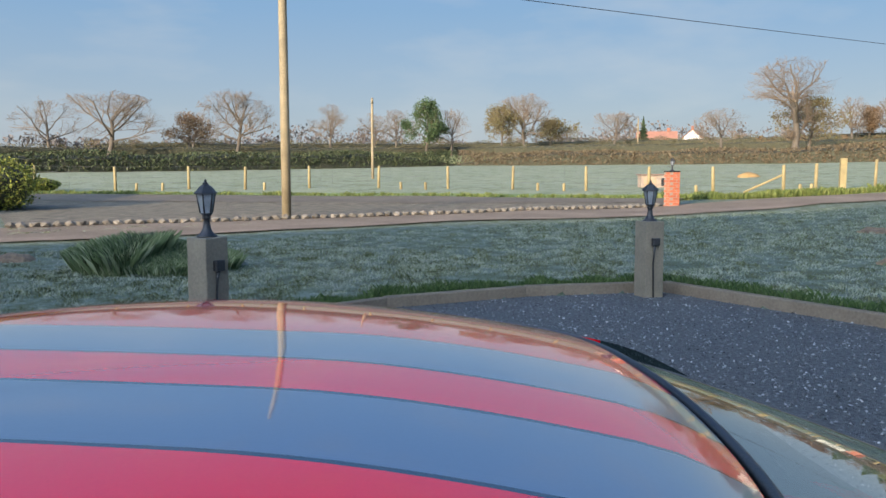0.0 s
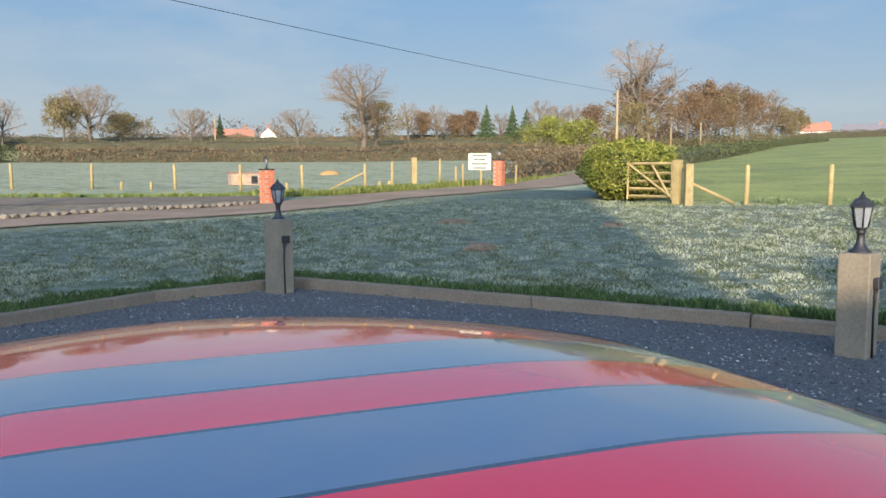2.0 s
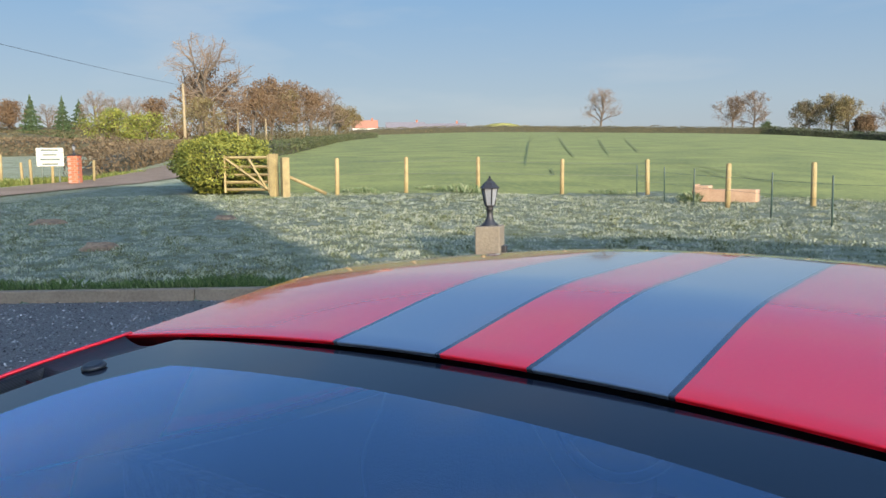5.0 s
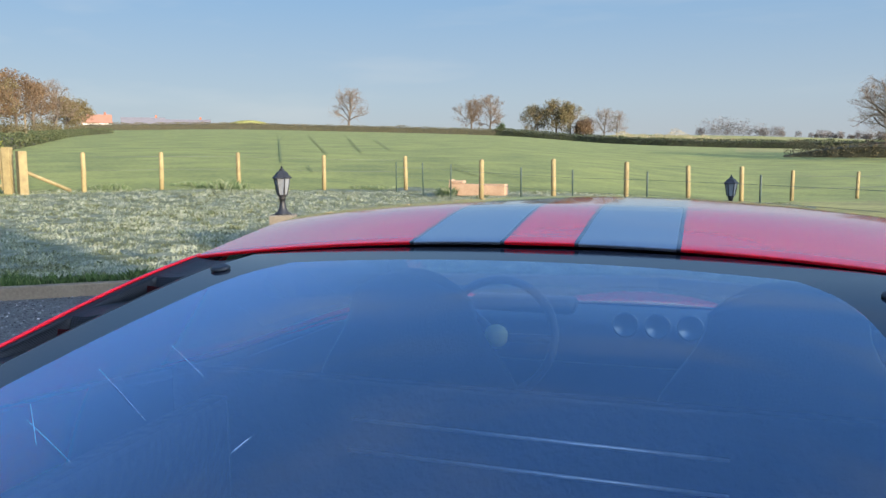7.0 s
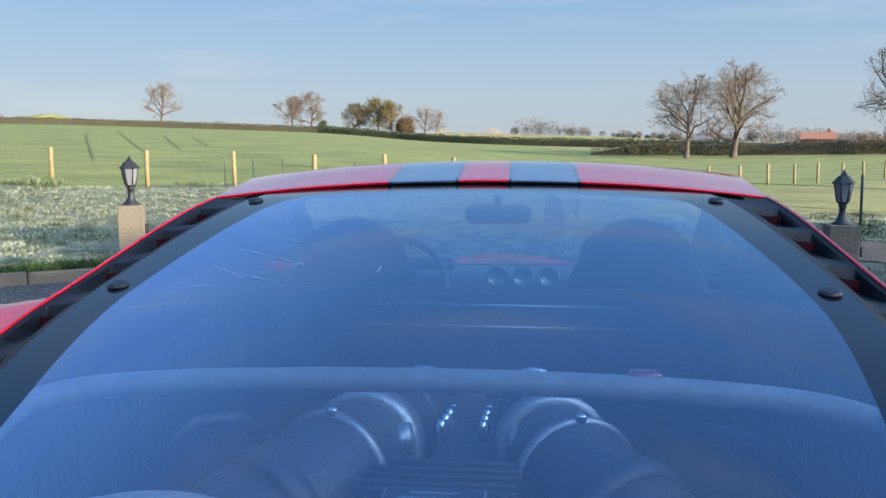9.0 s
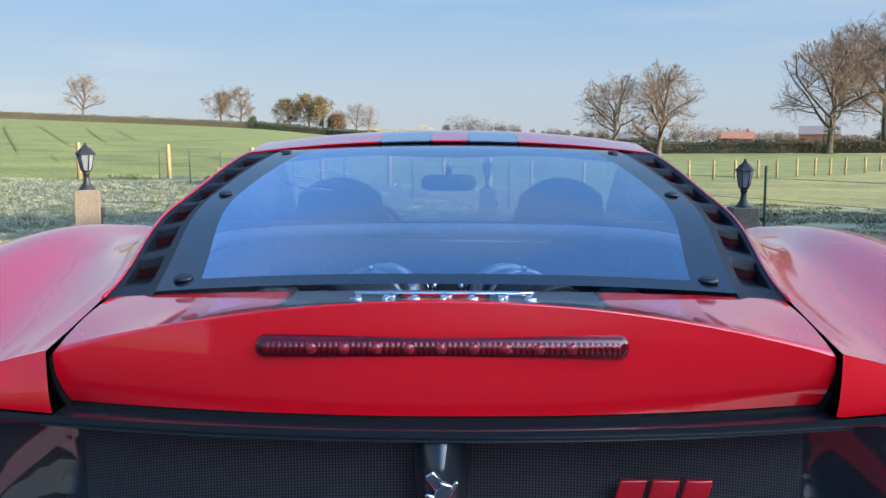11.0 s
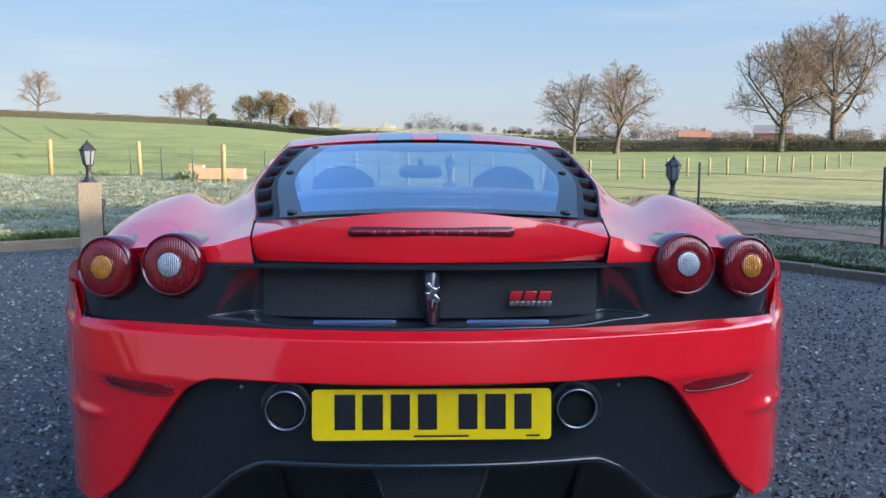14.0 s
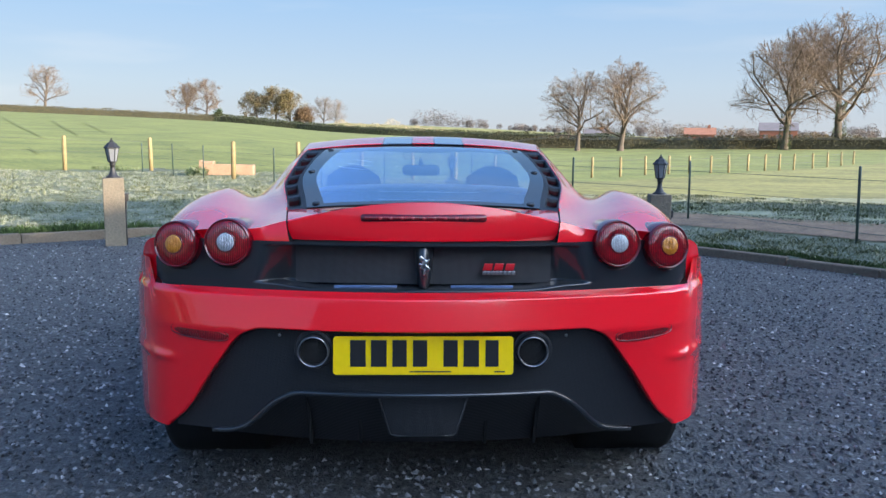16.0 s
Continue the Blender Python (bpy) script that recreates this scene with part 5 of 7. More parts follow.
def rear_wing(x0, x1, y, deep, eaves, ridge):
    """An unseen wing closing the yard to the south, added to darken reflections."""
    h = thing("house", "unseen pale rendered house wing with a tiled roof closing the yard", "house")
    for yy in (y, y - deep):
        bm = bmesh.new()
        box(bm, (x0 + x1) / 2, yy, eaves / 2 - 0.2, x1 - x0, 0.25, eaves + 0.4)
        part("wall", bm, M["render_wall"], h, smooth=False)
    for xx in (x0 + 0.125, x1 - 0.125):
        bm = bmesh.new()
        q = [(y - 0.125, -0.4), (y - 0.125, eaves), (y - deep / 2, ridge - 0.15), (y - deep + 0.125, eaves), (y - deep + 0.125, -0.4)]
        a, b = [[bm.verts.new((xx + k, py, pz)) for py, pz in q] for k in (-0.12, 0.12)]
        bm.faces.new(a), bm.faces.new(list(reversed(b)))
        for k in range(5):
            bm.faces.new((a[k], b[k], b[(k + 1) % 5], a[(k + 1) % 5]))
        bmesh.ops.recalc_face_normals(bm, faces=bm.faces[:])
        part("gable", bm, M["render_wall"], h, smooth=False)
    for e in (1, -1):
        bm = bmesh.new()
        ym = y - deep / 2
        q = [(x0 - 0.3, ym + e * (deep / 2 + 0.4), eaves - 0.25), (x1 + 0.3, ym + e * (deep / 2 + 0.4), eaves - 0.25), (x1 + 0.3, ym, ridge), (x0 - 0.3, ym, ridge)]
        a, b = [[bm.verts.new((px, py, pz + k)) for px, py, pz in q] for k in (0.0, 0.12)]
        bm.faces.new(a), bm.faces.new(list(reversed(b)))
        for k in range(4):
            bm.faces.new((a[k], b[k], b[(k + 1) % 4], a[(k + 1) % 4]))
        bmesh.ops.recalc_face_normals(bm, faces=bm.faces[:])
        part("roof", bm, M["tile_roof"], h, smooth=False)


rear_wing(-10.5, 8.2, -18.5, 7.5, 3.8, 6.4)

# ---------------------------------------------------------------- edging of the parking place
kerb = tagged(new("kerb"), "weathered frosted timber sleepers edging the gravel", "edging", kind="structure")


def build_kerb():
    for i, (a, b) in enumerate(zip(PAD, PAD[1:] + PAD[:1])):
        a, b = Vector((*a, 0)), Vector((*b, 0))
        n = max(1, round((b - a).length / 2.4))
        for k in range(n):
            p, q = a.lerp(b, k / n), a.lerp(b, (k + 1) / n)
            d = (q - p)
            bm = bmesh.new()
            box(bm, 0, 0, 0, d.length - 0.012, 0.11, 0.24, 0.012)
            for v in bm.verts:
                v.co += 0.006 * noise.noise_vector(v.co * 3 + Vector((i, k, 0)))
            ang = math.atan2(d.y, d.x)
            mid = (p + q) / 2
            bm.transform(Matrix.Translation((mid.x, mid.y, 0.115 - 0.12 - (0.035 if 5 < i < 11 else 0.0) + 0.01 * random.uniform(-1, 1))) @ Matrix.Rotation(ang, 4, 'Z'))
            part("sleeper", bm, M["kerb"], kerb, smooth=False)


build_kerb()

# loose stones of the gravel
def pebbles(name, n, spread, size, material, label, outline):
    """Angular chips scattered inside an outline, thicker towards the middle."""
    rng = np.random.default_rng(7)
    base = np.array([(1, 0, 0), (-1, 0, 0), (0, 1, 0), (0, -1, 0), (0, 0, 0.8)], float)
    tri = np.array([(0, 2, 4), (2, 1, 4), (1, 3, 4), (3, 0, 4)])
    x, y = rng.uniform(-8.9, 7.5, n * 3), rng.uniform(-6.0, 8.5, n * 3)
    hit = np.zeros(n * 3, bool)
    for (ax, ay), (bx, by) in zip(outline, outline[1:] + outline[:1]):
        if ay != by:
            hit ^= ((ay > y) != (by > y)) & (x < (bx - ax) * (y - ay) / (by - ay) + ax)
    hit &= ~((np.abs(x) < 0.7) & (y > 0.6) & (y < 4.2)) & (rng.random(n * 3) < np.exp(-((x - 0.3) ** 2 + (y - 0.5) ** 2) / spread ** 2) + 0.25)
    pts = np.stack([x, y], 1)[hit][:n]
    m = len(pts)
    jit = base[None] * (size * rng.uniform(0.5, 1.5, (m, 1, 3))) + rng.normal(0, size * 0.2, (m, 5, 3))
    a = rng.random(m) * 6.283
    c, d = np.cos(a)[:, None], np.sin(a)[:, None]
    verts = np.stack([jit[:, :, 0] * c - jit[:, :, 1] * d + pts[:, :1], jit[:, :, 0] * d + jit[:, :, 1] * c + pts[:, 1:], jit[:, :, 2] + size * 0.25], 2)
    faces = (tri[None] + 5 * np.arange(m)[:, None, None]).reshape(-1, 3)
    return tagged(raw(name, verts.reshape(-1, 3), faces, material), label, "gravel", kind="stuff")


M["stone_chip"] = islands("stone_chips", [(0.0, (0.012, 0.013, 0.015)), (0.45, (0.055, 0.058, 0.063)), (0.85, (0.17, 0.177, 0.188)), (0.972, (0.24, 0.245, 0.255)), (0.99, (0.42, 0.42, 0.41))], 0.7)
pebbles("gravel_stones", 95000, 4.3, 0.0098, M["stone_chip"], "loose dark grey stone chips with a few pale ones", PAD)

# ---------------------------------------------------------------- grass
def raster(fn, step=0.12, x0=-27.0, x1=14.0, y0=-15.0, y1=26.0):
    """A table of fn over the garden, read between its places."""
    xs, ys = np.arange(x0, x1 + step, step), np.arange(y0, y1 + step, step)
    grid = np.array([[fn(x, y) for y in ys] for x in xs])

    def at(x, y):
        i, j = np.clip((x - x0) / step, 0, len(xs) - 1.001), np.clip((y - y0) / step, 0, len(ys) - 1.001)
        a, b = i.astype(int), j.astype(int)
        u, v = i - a, j - b
        return (grid[a, b] * (1 - u) + grid[a + 1, b] * u) * (1 - v) + (grid[a, b + 1] * (1 - u) + grid[a + 1, b + 1] * u) * v
    return at


def inside_many(x, y, poly):
    hit = np.zeros(len(x), bool)
    for (ax, ay), (bx, by) in zip(poly, poly[1:] + poly[:1]):
        if ay != by:
            hit ^= ((ay > y) != (by > y)) & (x < (bx - ax) * (y - ay) / (by - ay) + ax)
    return hit


def gap_many(x, y, line):
    """How far places lie from a line of points."""
    best = np.full(len(x), 1e9)
    for (ax, ay), (bx, by) in zip(line, line[1:]):
        t = np.clip(((x - ax) * (bx - ax) + (y - ay) * (by - ay)) / ((bx - ax) ** 2 + (by - ay) ** 2), 0, 1)
        best = np.minimum(best, np.hypot(x - ax - t * (bx - ax), y - ay - t * (by - ay)))
    return best


land = raster(ground)
TUFTS = raster(lambda x, y: noise.noise((x * 3.6, y * 3.6, 0)) + 0.55 * noise.noise((x * 1.3, y * 1.3, 4)) + 0.4 * noise.noise((x * 0.4, y * 0.4, 7)))


def blades(name, x, y, scale, height, material, label, lean=0.5, seed=3, width=0.006):
    """Tapered blades rooted at the given places."""
    rng = np.random.default_rng(seed)
    n = len(x)
    z = land(x, y)
    h = height * scale * rng.uniform(0.55, 1.25, n)
    a, b = rng.random(n) * 6.283, rng.random(n) * 6.283
    w = width * np.maximum(scale, 0.5) * rng.uniform(0.7, 1.4, n)
    k = rng.random(n)
    lx, ly = h * lean * np.cos(b) * k, h * lean * np.sin(b) * k
    ca, sa = w * np.cos(a), w * np.sin(a)
    verts = np.stack([np.stack([x - ca, y - sa, z - 0.01], 1), np.stack([x + ca, y + sa, z - 0.01], 1), np.stack([x + lx * 0.35 + 0.8 * ca, y + ly * 0.35 + 0.8 * sa, z + h * 0.6], 1), np.stack([x + lx, y + ly, z + h], 1)], 1)
    faces = np.array([(0, 1, 2), (0, 2, 3)])[None] + 4 * np.arange(n)[:, None, None]
    ob = raw(name, verts.reshape(-1, 3), faces.reshape(-1, 3), material)
    return tagged(ob, label, "grass", kind="stuff")


def frosted(m, frost, patch=4.5):
    """Rime lying in patches over a grass material, thick on some tufts and thin in the hollows."""
    n, l = m.node_tree.nodes, m.node_tree.links
    b = n["Principled BSDF"]
    src = b.inputs["Base Color"].links[0].from_socket
    geo, big, small, add, rng, mix = (n.new("ShaderNode" + k) for k in ("NewGeometry", "TexNoise", "TexNoise", "Math", "MapRange", "Mix"))
    big.inputs["Scale"].default_value, small.inputs["Scale"].default_value = patch, patch * 5
    big.inputs["Detail"].default_value, small.inputs["Detail"].default_value = 3.0, 3.0
    add.operation, mix.data_type = 'ADD', 'RGBA'
    for t in (big, small):
        l.new(geo.outputs["Position"], t.inputs["Vector"])
    l.new(big.outputs["Fac"], add.inputs[0])
    l.new(small.outputs["Fac"], add.inputs[1])
    rng.inputs["From Min"].default_value, rng.inputs["From Max"].default_value = 0.91, 1.11
    rng.inputs["To Max"].default_value = 0.92
    l.new(add.outputs[0], rng.inputs["Value"])
    l.new(rng.outputs[0], mix.inputs["Factor"])
    l.new(src, mix.inputs["A"])
    mix.inputs["B"].default_value = (*frost, 1)
    l.new(mix.outputs["Result"], b.inputs["Base Color"])


M["frost_blade"] = islands("frosted_blades", [(0.0, (0.018, 0.030, 0.008)), (0.5, (0.046, 0.062, 0.018)), (0.8, (0.085, 0.10, 0.040)), (1.0, (0.15, 0.16, 0.09))], 0.8)
frosted(M["frost_blade"], (0.25, 0.28, 0.22), 4.0)
frosted(M["lawn"], (0.11, 0.135, 0.105), 4.0)
frosted(M["frost_field"], (0.20, 0.22, 0.15), 1.8)
M["edge_blade"] = islands("green_blades", [(0.0, (0.016, 0.040, 0.009)), (0.6, (0.036, 0.071, 0.016)), (1.0, (0.086, 0.122, 0.043))], 0.8)

LANE = [(-10.4, -9.0), (-13.8, -5.0), (-16.3, -1.4), (-19.0, 2.2), (-21.0, 6.6), (-23.6, 11.6), (-24.2, 15.2), (-25.0, 18.2), (-28.5, 22.5), (-36.0, 30.0), (-47.0, 40.5), (-60, 53)]


def lawn_grass(n, seed):
    rng = np.random.default_rng(seed)
    r, a = 4.5 + 19.5 * rng.random(n) ** 1.1, np.radians(rng.uniform(-118, 66, n))
    x, y = r * np.sin(a), r * np.cos(a)
    t = TUFTS(x, y)
    ok = ~inside_many(x, y, PAD) & (gap_many(x, y, PAD + PAD[:1]) > 0.07) & ~((x > 2.4) & (y > 9.1 - 1.03 * (x - 2.9))) & (gap_many(x, y, LANE) > 1.5)
    ok &= ~((x < -12) & (x < -16.0 - 0.30 * (y + 6)) & (y < 7)) & (t + rng.normal(0, 0.22, n) > -0.22)
    x, y, r, t = x[ok], y[ok], r[ok], t[ok]
    return blades("lawn_grass", x, y, np.clip(0.75 + 1.0 * t, 0.35, 2.0) + 0.008 * r, 0.040, M["frost_blade"], "short tufted lawn grass white with frost", 1.3, seed, 0.0036)


lawn_grass(590000, 3)


def frost_grass(n):
    rng = np.random.default_rng(9)
    x = rng.uniform(2.8, 13.0, n)
    y = 11.4 - 1.03 * (x - 3.4) + rng.uniform(0, 6.0, n)
    t = TUFTS(x * 0.5, y * 0.5)
    ok = (t > -0.15) & (y > 2) & (y < 15.5)
    return blades("frosty_tussocks", x[ok], y[ok], 0.9 + np.clip(t[ok], 0, 1), 0.032, M["frost_blade"], "frosted rough grass beyond the bare soil", 1.2, 9, 0.006)


frost_grass(55000)


def edge_grass(n):
    rng = np.random.default_rng(5)
    i, t = rng.integers(0, len(PAD), n), rng.random(n)
    a = np.array(PAD)
    p = a[i] + (a[(i + 1) % len(PAD)] - a[i]) * t[:, None]
    d = 0.06 + np.where(p[:, 0] < -3.3, 0.42, 0.2) * rng.random(n) ** 1.4
    l = np.hypot(p[:, 0], p[:, 1] - 0.5)
    x, y = p[:, 0] + d * p[:, 0] / l, p[:, 1] + d * (p[:, 1] - 0.5) / l
    ok = y > -4
    x, y = x[ok], y[ok]
    return blades("edge_grass", x, y, np.clip(0.85 + 0.7 * TUFTS(x, y), 0.3, 2.0) * np.where(x > 2.2, 0.38, np.where(x > -3.3, 0.42, 1.15)), 0.085, M["edge_blade"], "longer green grass along the sleepers", 0.8, 5)


edge_grass(38000)


def tuft(x, y, rx, ry, n, h, seed, material, label):
    rng = np.random.default_rng(seed)
    a, r = rng.random(n) * 6.283, np.sqrt(rng.random(n))
    return blades("grass_tuft", x + rx * r * np.cos(a), y + ry * r * np.sin(a), 1.1 - 0.5 * r * r, h, material, label, 0.8, seed, 0.0021)


M["sedge"] = islands("dark_tuft_blades", [(0.0, (0.05, 0.08, 0.03)), (0.6, (0.11, 0.15, 0.065)), (1.0, (0.24, 0.27, 0.17))], 0.8)
tuft(-9.7, -2.4, 0.9, 1.08, 24000, 0.40, 11, M["sedge"], "dark green bushy grass tuft on the lawn")
# ---------------------------------------------------------------- lantern posts
M["lantern_metal"] = surface("black_lantern_metal", (0.016, 0.017, 0.020), 0.5, scale=20, fine=160, bump=0.15)
M["lamp_pane"] = surface("opal_lantern_pane", (0.22, 0.24, 0.26), 0.2, dark=(0.15, 0.165, 0.18), scale=10, fine=60, bump=0.05, coat=0.5)


def lantern_parts(owner, h, size=1.0):
    """A six-sided lantern on a flared foot, standing at the height h."""
    k = size
    slim = 0.82
    bm = bmesh.new()
    lathe(bm, [(0.0804 * k, h), (0.0771 * k, h + 0.010 * k), (0.0508 * k, h + 0.030 * k), (0.0328 * k, h + 0.065 * k), (0.0262 * k, h + 0.105 * k), (0.0246 * k, h + 0.135 * k), (0.0328 * k, h + 0.142 * k), (0.0361 * k, h + 0.150 * k), (0.0279 * k, h + 0.160 * k), (0.0451 * k, h + 0.176 * k), (0.0492 * k, h + 0.186 * k)], 20)
    lantern = part("lantern", bm, M["lantern_metal"], owner, "black six-sided coach lantern")
    lo, hi = h + 0.186 * k, h + 0.335 * k
    ring = lambda r, z: [Vector((slim * r * k * math.cos(2 * math.pi * i / 6), slim * r * k * math.sin(2 * math.pi * i / 6), z)) for i in range(6)]
    a, b = ring(0.056, lo), ring(0.088, hi)
    for i in range(6):
        bm = bmesh.new()
        tube(bm, [a[i], b[i]], 0.0065 * k, 6)
        part("lantern_bar", bm, M["lantern_metal"], lantern)
        bm = bmesh.new()
        q = [a[i] * 1.0, a[(i + 1) % 6] * 1.0, b[(i + 1) % 6] * 1.0, b[i] * 1.0]
        mid = sum(q, Vector()) / 4
        inn = Vector((-mid.x, -mid.y, 0)).normalized() * 0.004
        f = [bm.verts.new(p) for p in q] + [bm.verts.new(p + inn) for p in q]
        bm.faces.new(f[:4]), bm.faces.new(list(reversed(f[4:])))
        for s in range(4):
            bm.faces.new((f[s], f[4 + s], f[4 + (s + 1) % 4], f[(s + 1) % 4]))
        part("lantern_pane", bm, M["lamp_pane"], lantern, "milky lantern pane", smooth=False)
    bm = bmesh.new()
    lathe(bm, [(0.0722 * k, hi - 0.004), (0.0918 * k, hi), (0.0902 * k, hi + 0.008 * k), (0.0672 * k, hi + 0.030 * k), (0.0492 * k, hi + 0.055 * k), (0.0246 * k, hi + 0.070 * k), (0.0213 * k, hi + 0.078 * k), (0.0246 * k, hi + 0.082 * k), (0.0082 * k, hi + 0.092 * k), (0.0107 * k, hi + 0.102 * k), (0.0049 * k, hi + 0.112 * k), (0, hi + 0.114 * k)], 6)
    part("lantern_roof", bm, M["lantern_metal"], lantern, smooth=False)


def lantern_post(x, y, z0, h, wide, turn, label, socket=40):
    p = thing("lantern_post", label, "lamp post", "posts round the parking place", pose(x, y, z0, 0, 0, turn))
    bm = bmesh.new()
    box(bm, 0, 0, h / 2 - 0.1, wide, wide, h + 0.2, 0.010)
    bmesh.ops.subdivide_edges(bm, edges=[e for e in bm.edges if abs(e.verts[0].co.z - e.verts[1].co.z) > 0.3], cuts=10)
    for v in bm.verts:
        v.co += 0.004 * noise.noise_vector(Vector((v.co.x * 9 + x, v.co.y * 9, v.co.z * 3)))
    part("post", bm, M["timber"], p, smooth=False)
    lantern_parts(p, h)
    if socket:
        sx = wide / 2 + 0.018
        bm = bmesh.new()
        box(bm, sx, 0, h - 0.22, 0.05, 0.085, 0.085, 0.008)
        sock = part("socket_box", bm, M["lantern_metal"], p, "black outdoor socket box", smooth=False)
        bm = bmesh.new()
        tube(bm, [(sx - 0.005, -0.01, h - 0.26), (sx - 0.008, -0.015, h - 0.34), (sx - 0.012, -0.02, h - 0.45), (sx - 0.010, -0.012, 0.0)], [0.018, 0.010, 0.009, 0.009], 8)
        part("cable", bm, M["lantern_metal"], sock)
        sock.rotation_euler = (0, 0, 0)


lantern_post(-8.37, 3.83, 0, 0.83, 0.23, 22, "stout weathered timber post carrying a black lantern")
lantern_post(-3.51, 7.03, 0, 0.77, 0.225, 20, "knotty weathered timber post carrying a black lantern")
lantern_post(2.69, 6.80, 0, 0.63, 0.23, -6, "low weathered timber post carrying a black lantern")
lantern_post(0.50, 11.1, ground(0.5, 11.1), 0.52, 0.22, 0, "short timber post on the lawn carrying a lantern")
lantern_post(-5.44, -0.04, 0, 0.87, 0.22, 62, "tall weathered timber post carrying a black lantern")

# ---------------------------------------------------------------- lane, forecourt and stones
def drape(name, left, right, material, label, lift=0.02, n=8, m=24, category="lane"):
    """A strip between two lines of places, laid on the land."""
    def along(line, t):
        i = min(int(t * (len(line) - 1)), len(line) - 2)
        k = t * (len(line) - 1) - i
        return [line[i][q] + (line[i + 1][q] - line[i][q]) * k for q in (0, 1)]
    bm = bmesh.new()

    def at(t, s):
        a, b = along(left, t), along(right, t)
        x, y = a[0] + (b[0] - a[0]) * s, a[1] + (b[1] - a[1]) * s
        return Vector((x, y, ground(x, y) + lift))
    sheet(bm, steps(0, 1, m), steps(0, 1, n), at)
    bmesh.ops.recalc_face_normals(bm, faces=bm.faces[:])
    for f in bm.faces:
        if f.normal.z < 0:
            f.normal_flip()
    return tagged(part(name, bm, material), label, category, kind="structure")


NEAR = [(-8.5, -12.5), (-12.76, -6.48), (-14.87, -3.19), (-18.22, 1.0), (-19.9, 6.3), (-22.8, 10.9), (-23.4, 14.5), (-23.9, 17.2), (-27.6, 22.5), (-36.0, 31.5), (-46.0, 42.0), (-60.0, 56.5)]
FAR = [(-12.0, -13.5), (-15.33, -8.19), (-17.6, -4.6), (-20.62, 0.82), (-23.9, 6.77), (-26.0, 10.4), (-26.1, 13.9), (-27.2, 17.4), (-30.6, 21.4), (-38.6, 29.6), (-48.5, 40.0), (-62.0, 54.0)]
drape("lane", NEAR, FAR, M["road"], "pale dusty lane running past the lawn", 0.03, 10, 110)
M["grey_gravel"] = surface("grey_forecourt_gravel", (0.19, 0.165, 0.12), 0.95, dark=(0.07, 0.06, 0.044), scale=3, fine=25, bump=1.0)
drape("forecourt", [(-15.4, -8.3), (-17.7, -4.7), (-20.7, 0.8), (-24.0, 6.7)], [(-26.2, -16.0), (-27.2, -8.0), (-27.0, 0.2), (-25.7, 7.5)], M["grey_gravel"], "grey gravel forecourt beside the lane", 0.04, 16, 40)
M["tarmac"] = surface("worn_tarmac", (0.145, 0.122, 0.095), 0.95, dark=(0.09, 0.078, 0.062), scale=1, fine=30, bump=0.5)
drape("drive_end", [(-24.2, -14.2), (-25.0, -8.0), (-25.2, 0.0), (-25.0, 7.0)], [(-27.4, -16.4), (-28.4, -8.0), (-28.2, 0.2), (-26.4, 7.9)], M["tarmac"], "dark tarmac strip before the verge", 0.055, 4, 30)
M["verge"] = surface("green_verge", (0.16, 0.22, 0.06), 0.9, dark=(0.08, 0.12, 0.03), scale=1.5, fine=12, bump=0.8)
drape("verge", [(-27.4, -16.4), (-28.4, -8.0), (-28.2, 0.2), (-26.4, 7.9), (-26.3, 12.0)], [(-29.0, -16.6), (-30.0, -8.0), (-29.9, 0.3), (-28.1, 8.5), (-27.8, 12.6)], M["verge"], "grassy verge below the paddock fence", 0.06, 4, 40)


def verge_grass(n):
    """Rough unfrosted grass on the bank between the tarmac and the paddock."""
    rng = np.random.default_rng(23)
    line = np.array([(-27.4, -16.4), (-28.4, -8.0), (-28.2, 0.2), (-26.4, 7.9), (-26.3, 12.0), (-27.3, 17.2), (-30.6, 21.6), (-38.6, 29.8)])
    i, t = rng.integers(0, len(line) - 1, n), rng.random(n)
    p = line[i] + (line[i + 1] - line[i]) * t[:, None]
    x, y = p[:, 0] - 0.05 - 1.1 * rng.random(n) ** 1.5, p[:, 1] + 0.3 * rng.random(n)
    return blades("verge_grass", x, y, np.clip(0.9 + 0.6 * TUFTS(x, y), 0.4, 1.8), 0.20, M["verge_blade"], "rough green grass on the lane's verge", 0.7, 23, 0.02)


M["verge_blade"] = islands("verge_blades", [(0.0, (0.042, 0.061, 0.013)), (0.6, (0.091, 0.115, 0.025)), (1.0, (0.168, 0.180, 0.058))], 0.85)
verge_grass(22000)

for dull in ("kerb", "grey_gravel", "tarmac", "road"):
    M[dull].node_tree.nodes["Principled BSDF"].inputs["Specular IOR Level"].default_value = 0.2
M["edge_stone"] = surface("pale_edging_stone", (0.19, 0.165, 0.13), 0.85, dark=(0.08, 0.07, 0.055), scale=6, fine=40, bump=0.4, vary=0.3)


